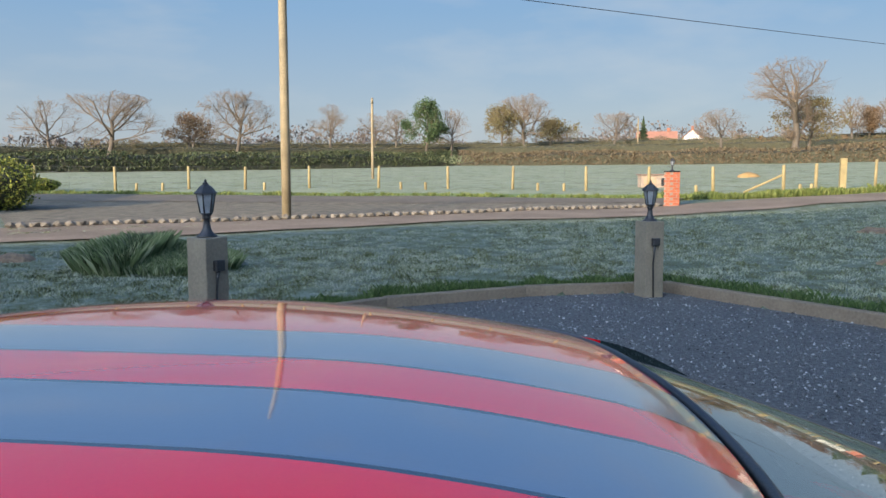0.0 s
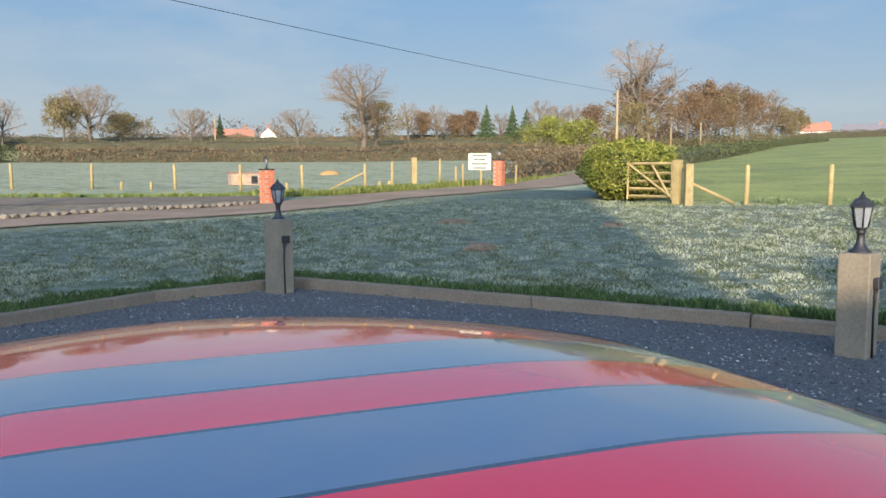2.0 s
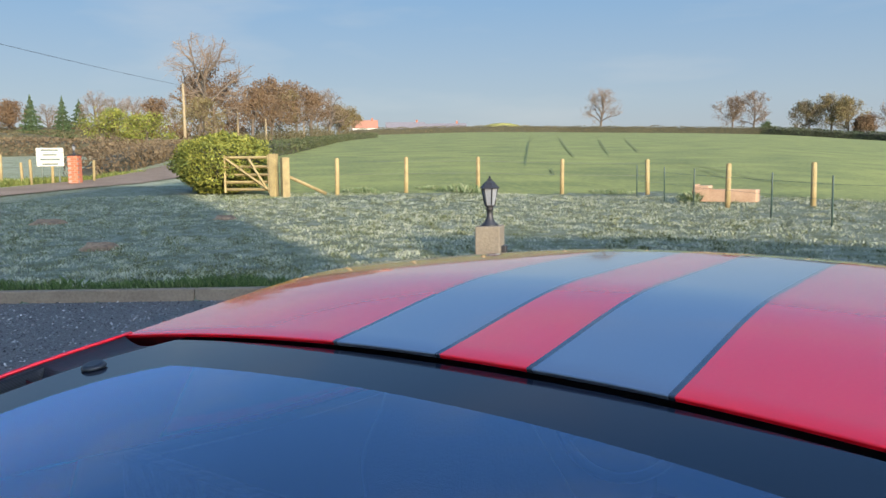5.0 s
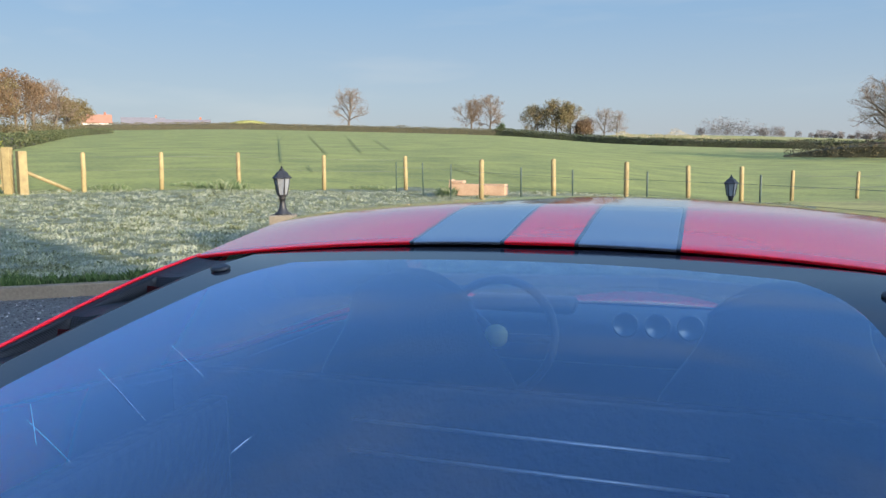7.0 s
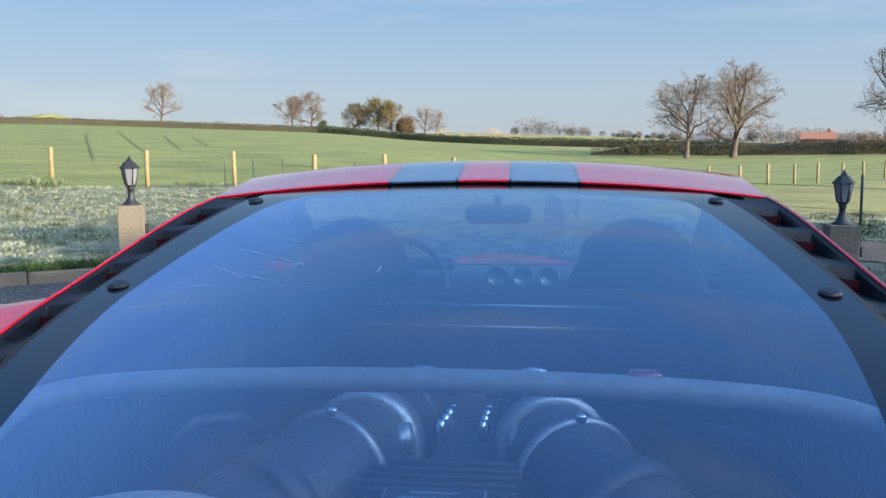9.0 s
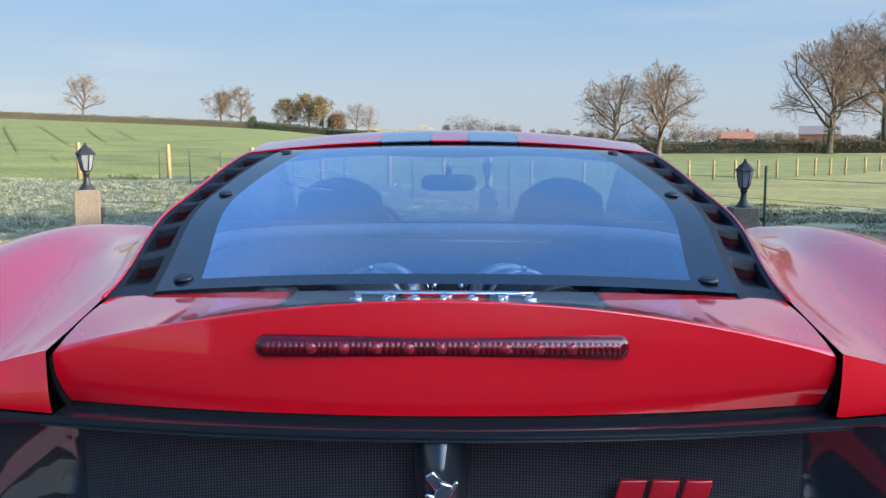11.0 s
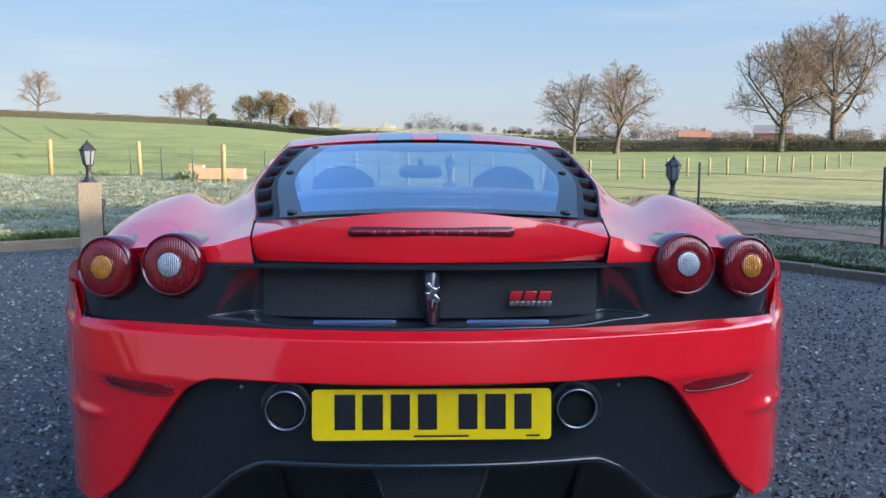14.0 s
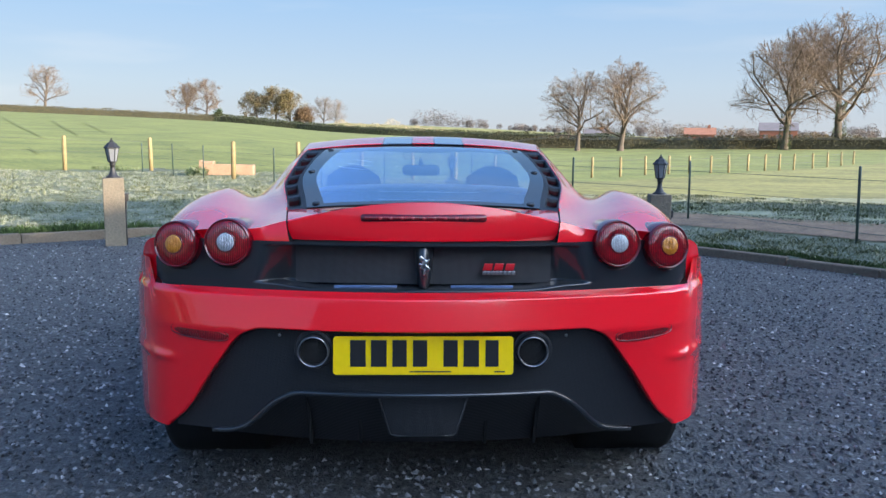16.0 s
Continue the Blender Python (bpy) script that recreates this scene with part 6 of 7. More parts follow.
def build_stones():
    edging = tagged(new("stone_edging"), "row of pale rough stones along the forecourt", "edging", kind="structure")
    meshes = []
    for k in range(4):
        bm = bmesh.new()
        bmesh.ops.create_icosphere(bm, subdivisions=1, radius=0.5)
        for v in bm.verts:
            v.co = Vector((v.co.x * 0.25, v.co.y * 0.18, v.co.z * 0.15)) + 0.03 * noise.noise_vector(v.co * 2 + Vector((k * 5, 0, 0)))
        me = bpy.data.meshes.new("stone")
        bm.to_mesh(me)
        bm.free()
        me.materials.append(M["edge_stone"])
        meshes.append(me)
    line = FAR[1:5]
    i = 0
    for a, b in zip(line, line[1:]):
        n = round(math.dist(a, b) / 0.24)
        for k in range(n):
            t = (k + random.uniform(-0.1, 0.1)) / n
            x, y = a[0] + (b[0] - a[0]) * t, a[1] + (b[1] - a[1]) * t
            ob = new("stone", meshes[i % 4])
            ob.parent = edging
            ob.matrix_basis = pose(x, y, ground(x, y) + 0.075, random.uniform(-8, 8), random.uniform(-8, 8), math.degrees(math.atan2(b[1] - a[1], b[0] - a[0])) + random.uniform(-20, 20))
            i += 1


build_stones()

# ---------------------------------------------------------------- poles and wire
M["pole_wood"] = surface("sunlit_pole", (0.26, 0.205, 0.12), 0.85, dark=(0.15, 0.12, 0.07), scale=3, fine=30, bump=0.3)


def pole(x, y, h, r, label="weathered wooden telegraph pole"):
    p = thing("telegraph_pole", label, "pole", "", pose(x, y, ground(x, y)))
    bm = bmesh.new()
    lathe(bm, [(r, -0.3), (r * 0.97, h * 0.3), (r * 0.85, h * 0.7), (r * 0.75, h), (0, h + 0.02)], 14)
    part("shaft", bm, M["pole_wood"], p)
    bm = bmesh.new()
    box(bm, 0, 0, h - 0.25, 0.5, 0.07, 0.09, 0.01)
    part("crossarm", bm, M["pole_wood"], p, smooth=False)


pole(-18.81, -3.25, 8.6, 0.115, "tall pale telegraph pole beside the forecourt")
pole(-43.7, -5.5, 4.4, 0.08, "slim distant telegraph pole in the paddock")
pole(-72.0, 55.0, 6.6, 0.16)
pole(-86.0, 74.0, 4.6, 0.13)
pole(-96.0, 88.0, 3.6, 0.13)
pole(-112.0, 112.0, 4.2, 0.13)
pole(-128.0, 132.0, 4.2, 0.13)
pole(-160.0, 26.0, 6.0, 0.14, "slim far telegraph pole behind the hedge")
bm = bmesh.new()
ends = Vector((-72.0, 55.0, ground(-72, 55) + 6.4)), Vector((6.0, -36.0, 6.2))
tube(bm, [ends[0].lerp(ends[1], t) + Vector((0, 0, -2.2 * (t - t * t))) for t in steps(0, 1, 40)], 0.014, 5)
tagged(part("overhead_wire", bm, M["black"]), "dark overhead wire sagging across the sky", "wire")

# ---------------------------------------------------------------- fences
def post_mesh(h, r, seed, square=False):
    bm = bmesh.new()
    if square:
        box(bm, 0, 0, h / 2 - 0.1, r * 2, r * 2, h + 0.2, 0.012)
    else:
        lathe(bm, [(r, -0.2), (r, h * 0.5), (r * 0.95, h - 0.03), (r * 0.7, h), (0, h + 0.01)], 10)
    for v in bm.verts:
        v.co.x += 0.01 * noise.noise((v.co.z * 1.5, seed, 0)) + 0.02 * (v.co.z / h) * math.sin(seed * 1.7)
        v.co.y += 0.02 * (v.co.z / h) * math.cos(seed * 2.3)
    return bm


def fence_post(x, y, h, r, seed, group, square=False, label="pale sawn timber fence post in the grass", name="fence_post"):
    bm = post_mesh(h, r, seed, square)
    bm.transform(Matrix.Translation((x, y, ground(x, y))) @ Matrix.Rotation(seed, 4, 'Z'))
    return tagged(part(name, bm, M["fence_wood"], smooth=not square), label, "fence post", group)


for k, (x, y) in enumerate(FENCE):
    fence_post(x, y, 1.02 if k < 5 else 0.98, 0.062, k, "field fence posts")
WEST = [(-36.5, -23.0), (-30.83, -17.17), (-30.54, -13.62), (-32.39, -11.34), (-32.81, -9.05), (-34.0, -6.58), (-34.36, -3.59), (-33.91, -0.51), (-33.36, 2.25), (-31.92, 5.16), (-30.6, 7.4), (-29.44, 9.5), (-28.35, 11.62), (-28.15, 12.62)]
for k, (x, y) in enumerate(WEST):
    fence_post(x, y, 0.97, 0.062, k + 30, "paddock fence posts", label="pale round fence post along the paddock")
for k in range(len(WEST) - 1):
    for t in (0.35, 0.7):
        x, y = WEST[k][0] + (WEST[k + 1][0] - WEST[k][0]) * t + 0.5, WEST[k][1] + (WEST[k + 1][1] - WEST[k][1]) * t
        if (k + int(t * 10)) % 2:
            fence_post(x, y, 0.32, 0.06, k + 60, "short stakes by the paddock", label="short sawn stake in the frosty grass", name="stake")
fence_post(-27.9, 13.4, 1.12, 0.10, 91, "paddock gate posts", True, "thick square gate post by the lane")
fence_post(-27.5, 14.3, 1.05, 0.05, 92, "paddock fence posts", False, "thin dark leaning fence post")
for k, (x, y) in enumerate([(-27.3, 14.9), (-26.9, 15.0), (-27.0, 15.8), (-26.7, 16.5), (-26.6, 17.1)]):
    fence_post(x, y, 0.75 + 0.1 * (k % 2), 0.05, 95 + k, "paddock fence posts")


M["fence_wire"] = surface("dull_fence_wire", (0.13, 0.13, 0.13), 0.6, metal=0.3, scale=20, fine=100, bump=0.0)


def wires(name, line, heights, radius, label, uprights=0.0, material=None):
    """Fence wire strung along a line, with thin uprights where it is netting."""
    bm = bmesh.new()
    for h in heights:
        tube(bm, [(x, y, ground(x, y) + h) for x, y in line], radius, 3)
    if uprights:
        for a, b in zip(line, line[1:]):
            n = max(1, int(math.dist(a, b) / uprights))
            for k in range(n):
                x, y = a[0] + (b[0] - a[0]) * k / n, a[1] + (b[1] - a[1]) * k / n
                z = ground(x, y)
                tube(bm, [(x, y, z + heights[0]), (x, y, z + heights[-1])], radius * 0.8, 3)
    return tagged(part(name, bm, material or M["fence_wire"]), label, "fence wire", kind="stuff")


wires("paddock_netting", WEST, [0.08, 0.3, 0.52, 0.74, 0.96], 0.0035, "galvanised stock netting along the paddock", 0.45)
wires("field_wire", FENCE[:5], [0.55, 0.9], 0.004, "thin wire along the field fence")
wires("right_fence_wire", FENCE[10:], [0.4, 0.8], 0.006, "thin wire along the far fence")

RODS = [(-8.4, 22.4), (-6.98, 20.73), (-5.74, 19.24), (-3.47, 16.91), (-2.22, 15.83), (-0.8, 15.21), (0.99, 13.6), (2.6, 11.6), (4.0, 9.7), (4.95, 6.72), (6.6, 3.9)]
M["green_steel"] = surface("dark_green_steel", (0.03, 0.06, 0.05), 0.5, scale=20, fine=100, bump=0.1)
for k, (x, y) in enumerate(RODS):
    bm = bmesh.new()
    lathe(bm, [(0.017, -0.2), (0.017, 0.86), (0.012, 0.875), (0, 0.876)], 8, Matrix.Translation((x, y, ground(x, y))) @ Matrix.Rotation(0.05 * math.sin(k * 2), 4, 'X'))
    tagged(part("wire_fence_rod", bm, M["green_steel"]), "slim dark green metal fence rod", "fence post", "green wire fence rods")
wires("green_fence_wire", RODS, [0.12, 0.45, 0.72], 0.0038, "dark green wires between slim rods", 0, M["green_steel"])

# field gate beside the bush
def field_gate():
    g = thing("field_gate", "weathered five-bar wooden field gate with a diagonal brace", "gate")
    a, b = Vector((-16.30, 16.02, 0)), Vector((-17.45, 15.48, 0))
    za, zb = ground(a.x, a.y), ground(b.x, b.y)
    for h in (0.18, 0.38, 0.58, 0.80, 1.05):
        bm = bmesh.new()
        tube(bm, [(a.x, a.y, za + h), (b.x, b.y, zb + h)], 0.038, 4)
        part("rail", bm, M["fence_wood"], g, smooth=False)
    for p, q in (((0.02, 0.18), (0.98, 1.02)), ((0.45, 1.02), (0.05, 0.18)), ((0.0, 0.1), (0.0, 1.12)), ((1.0, 0.1), (1.0, 1.12))):
        pa, pb = a.lerp(b, p[0]), a.lerp(b, q[0])
        bm = bmesh.new()
        tube(bm, [(pa.x + 0.04, pa.y - 0.06, za + p[1]), (pb.x + 0.04, pb.y - 0.06, zb + q[1])], 0.036, 4)
        part("brace", bm, M["fence_wood"], g, smooth=False)


field_gate()
fence_post(-16.12, 16.02, 1.15, 0.095, 5, "gate posts", True, "square yellowed gate post beside the bush", "gate_post")
fence_post(-15.62, 15.95, 1.06, 0.10, 9, "gate posts", True, "square pale gate post with a slanting strut", "gate_post")
bm = bmesh.new()
tube(bm, [(-15.6, 16.05, ground(-15.6, 16.0) + 0.55), (-15.15, 17.0, ground(-15.1, 17.0) + 0.05)], 0.05, 6)
tagged(part("fence_strut", bm, M["fence_wood"]), "slanting yellow timber strut propping the gate post", "strut")

# wooden beam by the field fence
beam_thing = thing("timber_trough", "long pale sawn timber trough by the fence", "trough", "", pose(-5.5, 20.9, ground(-5.5, 20.9), 0, 0, 2))
M["sawn"] = surface("fresh_sawn_timber", (0.40, 0.27, 0.17), 0.8, dark=(0.28, 0.18, 0.11), scale=4, fine=30, bump=0.3)
for cx, cy, cz, sx, sy, sz in ((0, -0.2, 0.16, 1.5, 0.06, 0.30), (0, 0.2, 0.16, 1.5, 0.06, 0.30), (-0.72, 0, 0.22, 0.06, 0.40, 0.42), (0.72, 0, 0.16, 0.06, 0.40, 0.30), (0, 0, 0.08, 1.44, 0.38, 0.05), (-0.55, -0.02, 0.36, 0.36, 0.36, 0.08)):
    bm = bmesh.new()
    box(bm, cx, cy, cz, sx, sy, sz, 0.012)
    part("board", bm, M["sawn"], beam_thing, smooth=False)

# small wooden hutch in the paddock
hutch = thing("hutch", "small pale wooden animal hutch in the paddock", "hutch", "", pose(-33.4, 8.1, ground(-33.4, 8.1), 0, 0, 95))
M["hutch_wood"] = surface("hutch_boards", (0.32, 0.25, 0.19), 0.85, dark=(0.21, 0.16, 0.12), scale=5, fine=30, bump=0.3)
for nm, cx, cy, cz, sx, sy, sz, mat in (("wall", 0, 0, 0.26, 1.3, 0.6, 0.5, "hutch_wood"), ("roof", 0, 0, 0.54, 1.44, 0.74, 0.05, "tile_roof"), ("door", 0.3, -0.31, 0.24, 0.26, 0.03, 0.32, "matt_black"), ("panel", -0.28, -0.31, 0.26, 0.5, 0.02, 0.34, "sawn")):
    bm = bmesh.new()
    box(bm, cx, cy, cz, sx, sy, sz, 0.008)
    part(nm, bm, M[mat], hutch, smooth=False)

# sign board
sign = thing("sign_board", "blank pale sign board on two green posts", "sign", "", pose(-27.0, 15.75, ground(-27.0, 15.75), 0, 0, 60))
M["sign_face"] = surface("pale_sign_boards", (0.38, 0.38, 0.32), 0.6, dark=(0.31, 0.31, 0.26), scale=3, fine=40, bump=0.05)
for k in range(4):
    bm = bmesh.new()
    box(bm, 0, 0, 0.66 + 0.16 * k, 0.86, 0.03, 0.152, 0.006)
    part("board", bm, M["sign_face"], sign, smooth=False)
for k, w in enumerate((0.5, 0.62, 0.44, 0.56)):
    bm = bmesh.new()
    box(bm, 0, -0.017, 0.66 + 0.16 * k, w, 0.004, 0.055)
    part("text_bar", bm, M["green_steel"], sign, smooth=False)
for x in (-0.27, 0.27):
    bm = bmesh.new()
    box(bm, x, 0.04, 0.62, 0.06, 0.05, 1.3, 0.006)
    part("sign_post", bm, M["green_steel"], sign, smooth=False)

# ---------------------------------------------------------------- brick gate pillars
def brick_pillar(x, y, wide, courses, turn, label, lamp=True):
    p = thing("brick_pillar", label, "pillar", "brick gate pillars", pose(x, y, ground(x, y) - 0.03, 0, 0, turn))
    hgt = courses * 0.075
    bm = bmesh.new()
    box(bm, 0, 0, hgt / 2, wide - 0.014, wide - 0.014, hgt, 0)
    part("mortar_core", bm, M["mortar"], p, smooth=False)
    full = bpy.data.meshes.new("brick")
    bmb = bmesh.new()
    box(bmb, 0, 0, 0, 0.215, 0.1, 0.065, 0.005)
    bmb.to_mesh(full)
    bmb.free()
    full.materials.append(M["brick"])
    n = round((wide - 0.1) / 0.225)
    for c in range(courses):
        z = 0.0375 + 0.075 * c
        for s in range(4):
            for k in range(n):
                ob = new("brick", full)
                ob.parent = p
                off = -wide / 2 + 0.1075 + 0.225 * k + (0.11 if c % 2 else 0.0)
                ob.matrix_basis = Matrix.Rotation(s * math.pi / 2, 4, 'Z') @ pose(off, -wide / 2 + 0.05 - random.uniform(0, 0.004), z, 0, 0, random.uniform(-1, 1))
    bm = bmesh.new()
    box(bm, 0, 0, hgt + 0.02, wide + 0.02, wide + 0.02, 0.04, 0.008)
    part("capping", bm, M["soot"], p, "dark capping slab", smooth=False)
    if lamp:
        lantern_parts(p, hgt + 0.04, 0.85)


brick_pillar(-23.95, 7.0, 0.335, 14, 20, "red brick gate pillar with a small lantern")
brick_pillar(-25.9, 16.0, 0.335, 13, 35, "red brick gate pillar at the lane's far side")
# ---------------------------------------------------------------- trees
M["oak_bark"] = surface("oak_bark", (0.117, 0.095, 0.072), 0.9, dark=(0.058, 0.047, 0.036), scale=1.0, fine=8, bump=0.5)
M["oak_twig"] = islands("oak_twigs", [(0.0, (0.100, 0.071, 0.049)), (0.6, (0.159, 0.118, 0.084)), (1.0, (0.217, 0.167, 0.118))], 0.9)
M["bud_leaf"] = islands("budding_leaves", [(0.0, (0.087, 0.066, 0.026)), (0.5, (0.122, 0.096, 0.040)), (1.0, (0.148, 0.131, 0.057))], 0.85)
M["rust_leaf"] = islands("rusty_leaves", [(0.0, (0.076, 0.045, 0.023)), (0.6, (0.114, 0.072, 0.038)), (1.0, (0.144, 0.099, 0.053))], 0.85)
M["green_leaf"] = islands("fresh_green_leaves", [(0.0, (0.055, 0.072, 0.012)), (0.5, (0.120, 0.138, 0.020)), (1.0, (0.215, 0.215, 0.038))], 0.7)
M["dark_leaf"] = islands("dark_evergreen_leaves", [(0.0, (0.018, 0.035, 0.014)), (0.6, (0.04, 0.07, 0.025)), (1.0, (0.08, 0.11, 0.04))], 0.8)
M["hedge_twig"] = islands("bare_hedge_twigs", [(0.0, (0.064, 0.048, 0.029)), (0.5, (0.095, 0.071, 0.042)), (1.0, (0.128, 0.098, 0.056))], 0.9)
M["hedge_leaf"] = islands("dark_hedge_leaves", [(0.0, (0.025, 0.036, 0.014)), (0.6, (0.047, 0.061, 0.025)), (1.0, (0.083, 0.088, 0.039))], 0.85)
M["hedge_mix"] = islands("mixed_hedge", [(0.0, (0.055, 0.055, 0.027)), (0.5, (0.088, 0.078, 0.041)), (1.0, (0.125, 0.105, 0.055))], 0.9)
M["reed"] = islands("pale_reeds", [(0.0, (0.270, 0.225, 0.128)), (1.0, (0.413, 0.352, 0.225))], 0.9)


def grow(seed, spread, lift, limbs, low, fork, twigs, bend, thin=0.0013):
    """A bare crown as two sets of tapered branches, heavy and fine, filling a dome. Unit height."""
    rng = random.Random(seed)
    heavy, fine = ([], []), ([], [])
    wide, mid, tall = 0.46 * spread, 0.60, 0.42

    def reach(p, d):
        """How far the dome's skin is from a place, along a way."""
        q = Vector((p.x / wide, p.y / wide, (p.z - mid) / tall))
        e = Vector((d.x / wide, d.y / wide, d.z / tall))
        a, b, c = e.dot(e), 2 * q.dot(e), q.dot(q) - 1
        return (-b + math.sqrt(max(b * b - 4 * a * c, 0.0))) / (2 * a)

    def limb(p, d, length, r, level):
        sides, segs = ((7, 6), (5, 5), (4, 3), (3, 2), (3, 1))[level]
        verts, faces = heavy if level < 2 else fine
        pts, q, dd = [p], p, d.copy()
        for s in range(segs):
            dd = (dd + Vector((rng.gauss(0, 1), rng.gauss(0, 1), rng.gauss(0.05 * lift, 0.7))) * bend * (0.35 if level == 0 else 1.1)).normalized()
            q = q + dd * (length / segs)
            pts.append(q)
        base = len(verts)
        u = dd.cross(Vector((0.3, 0.2, 1))).normalized()
        w = dd.cross(u).normalized()
        for s, pt in enumerate(pts):
            rr = r * (1 - (0.5 if level == 0 else 0.65) * s / segs)
            if level == 0 and s == 0:
                rr *= 1.5
            for k in range(sides):
                a = 2 * math.pi * k / sides
                verts.append(pt + rr * (math.cos(a) * u + math.sin(a) * w))
        for s in range(segs):
            for k in range(sides):
                a, b = base + s * sides + k, base + s * sides + (k + 1) % sides
                faces.append((a, b, b + sides, a + sides))
        if level == 4:
            return
        n = (limbs, fork, fork, twigs)[level]
        for k in range(n):
            t = (low + (1 - low) * (k + rng.random()) / n) if level == 0 else 0.22 + 0.78 * (k + rng.random()) / n
            i = min(int(t * segs), segs - 1)
            pt = pts[i].lerp(pts[i + 1], t * segs - i)
            if level == 0:
                az = 2.4 * k + rng.uniform(-0.5, 0.5)
                nd = Vector((math.cos(az) * (1.25 - t), math.sin(az) * (1.25 - t), 0.15 + 0.75 * t * lift)).normalized()
                ln = max(reach(pt, nd), 0.1) * rng.uniform(0.78, 1.0)
                nr = r * 0.52 * (1.15 - 0.5 * t)
            else:
                ru = Vector((rng.gauss(0, 1), rng.gauss(0, 1), rng.gauss(0.25, 0.9))).normalized()
                nd = (dd * 0.55 + ru * 0.8).normalized()
                ln = min(length * rng.uniform(0.42, 0.68), max(reach(pt, nd), 0.02) * rng.uniform(0.85, 1.1) + 0.012)
                nr = r * 0.50 * (1.1 - 0.5 * t)
            limb(pt, nd, ln, max(nr, thin), level + 1)
    limb(Vector((0, 0, -0.02)), Vector((0, 0, 1)), 0.62, 0.030, 0)
    return heavy, fine


GROWN = {}


def tree(x, y, height, width, seed, label, spread=1.0, lift=1.0, limbs=9, low=0.40, fork=6, twigs=4, bend=0.16, leaf=None, leaves=0, leaf_size=0.28, ivy=False, name="tree", bark="oak_bark", low_leaf=0.2):
    key = (seed, spread, lift, limbs, low, fork, twigs, bend)
    if key not in GROWN:
        GROWN[key] = grow(*key, 0.0008 if twigs > 8 else 0.0013)
    heavy, fine = GROWN[key]
    allv = np.array([tuple(v) for v in heavy[0] + fine[0]])
    top = np.percentile(allv[:, 2], 99.7)
    half = np.percentile(np.hypot(allv[:, 0], allv[:, 1]), 97)
    sx, sz = width / 2 / half, height / top
    t = thing(name, label, "tree", "", pose(x, y, ground(x, y) - 0.05, 0, 0, (seed * 47) % 360))
    fit_ = lambda vs: np.array([tuple(v) for v in vs]) * (sx, sx, sz)
    raw("trunk", fit_(heavy[0]), heavy[1], M[bark], t, smooth=True)
    raw("crown", fit_(fine[0]), fine[1], M["oak_twig"], t)
    rng = np.random.default_rng(seed + 5)
    if leaves:
        ends = fit_(fine[0])
        ends = ends[ends[:, 2] > low_leaf * height]
        c = ends[rng.integers(0, len(ends), leaves)] + rng.normal(0, leaf_size * 0.9, (leaves, 3))
        quads(c, leaf_size, rng, M[leaf], "foliage", t)
    if ivy:
        n = 1500
        zz = rng.random(n) ** 1.3 * height * 0.36
        a = rng.random(n) * 6.283
        rr = height * 0.036 * (1.15 - zz / height) + 0.12
        c = np.stack([rr * np.cos(a), rr * np.sin(a), zz], 1) + rng.normal(0, 0.06, (n, 3))
        quads(c, 0.17, rng, M["dark_leaf"], "ivy", t)
    return t


def quads(centres, size, rng, material, name, parent=None):
    """Small leaf-shaped pieces at the given places, turned at random."""
    n = len(centres)
    a, b = rng.normal(0, 1, (n, 3)), rng.normal(0, 1, (n, 3))
    a /= np.linalg.norm(a, axis=1)[:, None]
    b -= (a * b).sum(1)[:, None] * a
    b /= np.linalg.norm(b, axis=1)[:, None]
    s = size * rng.uniform(0.5, 1.2, (n, 1))
    verts = np.stack([centres - a * s * 0.5, centres + b * s * 0.28, centres + a * s * 0.5, centres - b * s * 0.28], 1).reshape(-1, 3)
    faces = np.arange(4 * n).reshape(-1, 4)
    return raw(name, verts, faces, material, parent)


OAK = "spreading bare oak tree in early spring"
# west, beyond the paddock
tree(-99.0, -57.5, 7.6, 9.0, 1, "bare leaning tree at the field edge", 1.2, 0.8, 6)
tree(-101.0, -50.4, 8.6, 13.0, 2, OAK, 1.3, 0.8, 9, twigs=9)
tree(-150.0, -59.0, 8.0, 10.0, 3, "small bare tree with brown twigs", 1.1)
tree(-112.0, -44.0, 6.0, 7.0, 4, "bushy brown tree beside an oak", 1.0, leaf="rust_leaf", leaves=2600)
tree(-109.6, -36.3, 9.2, 11.0, 5, OAK, 1.25, 0.9, 10, twigs=9)
tree(-160.0, -34.6, 9.8, 10.0, 6, OAK, 1.1, 1.0, 9, twigs=9)
tree(-165.0, -26.5, 8.2, 8.0, 7, "bare rounded tree in the hedge line", 1.0)
tree(-135.0, -17.5, 7.6, 8.0, 4, "bare tree behind an evergreen", 1.0)
tree(-122.2, -11.3, 8.2, 6.5, 8, "dense dark ivy-clad tree", 0.9, 1.1, 8, leaf="dark_leaf", leaves=7500, leaf_size=0.34)
tree(-124.0, -7.4, 7.2, 6.0, 3, "bare tree with thin twigs", 1.0)
tree(-168.0, -0.5, 9.5, 8.0, 9, "budding yellowish field tree", 1.0, leaf="bud_leaf", leaves=4500, leaf_size=0.4)
tree(-170.0, 4.2, 12.0, 13.0, 10, OAK, 1.2, 0.95, 10, twigs=9)
tree(-176.0, 10.0, 6.5, 12.0, 4, "low budding thicket tree", 1.3, leaf="bud_leaf", leaves=4000, leaf_size=0.4)
tree(-178.0, 23.4, 8.2, 11.0, 2, OAK, 1.25, 0.85, 9, twigs=9)


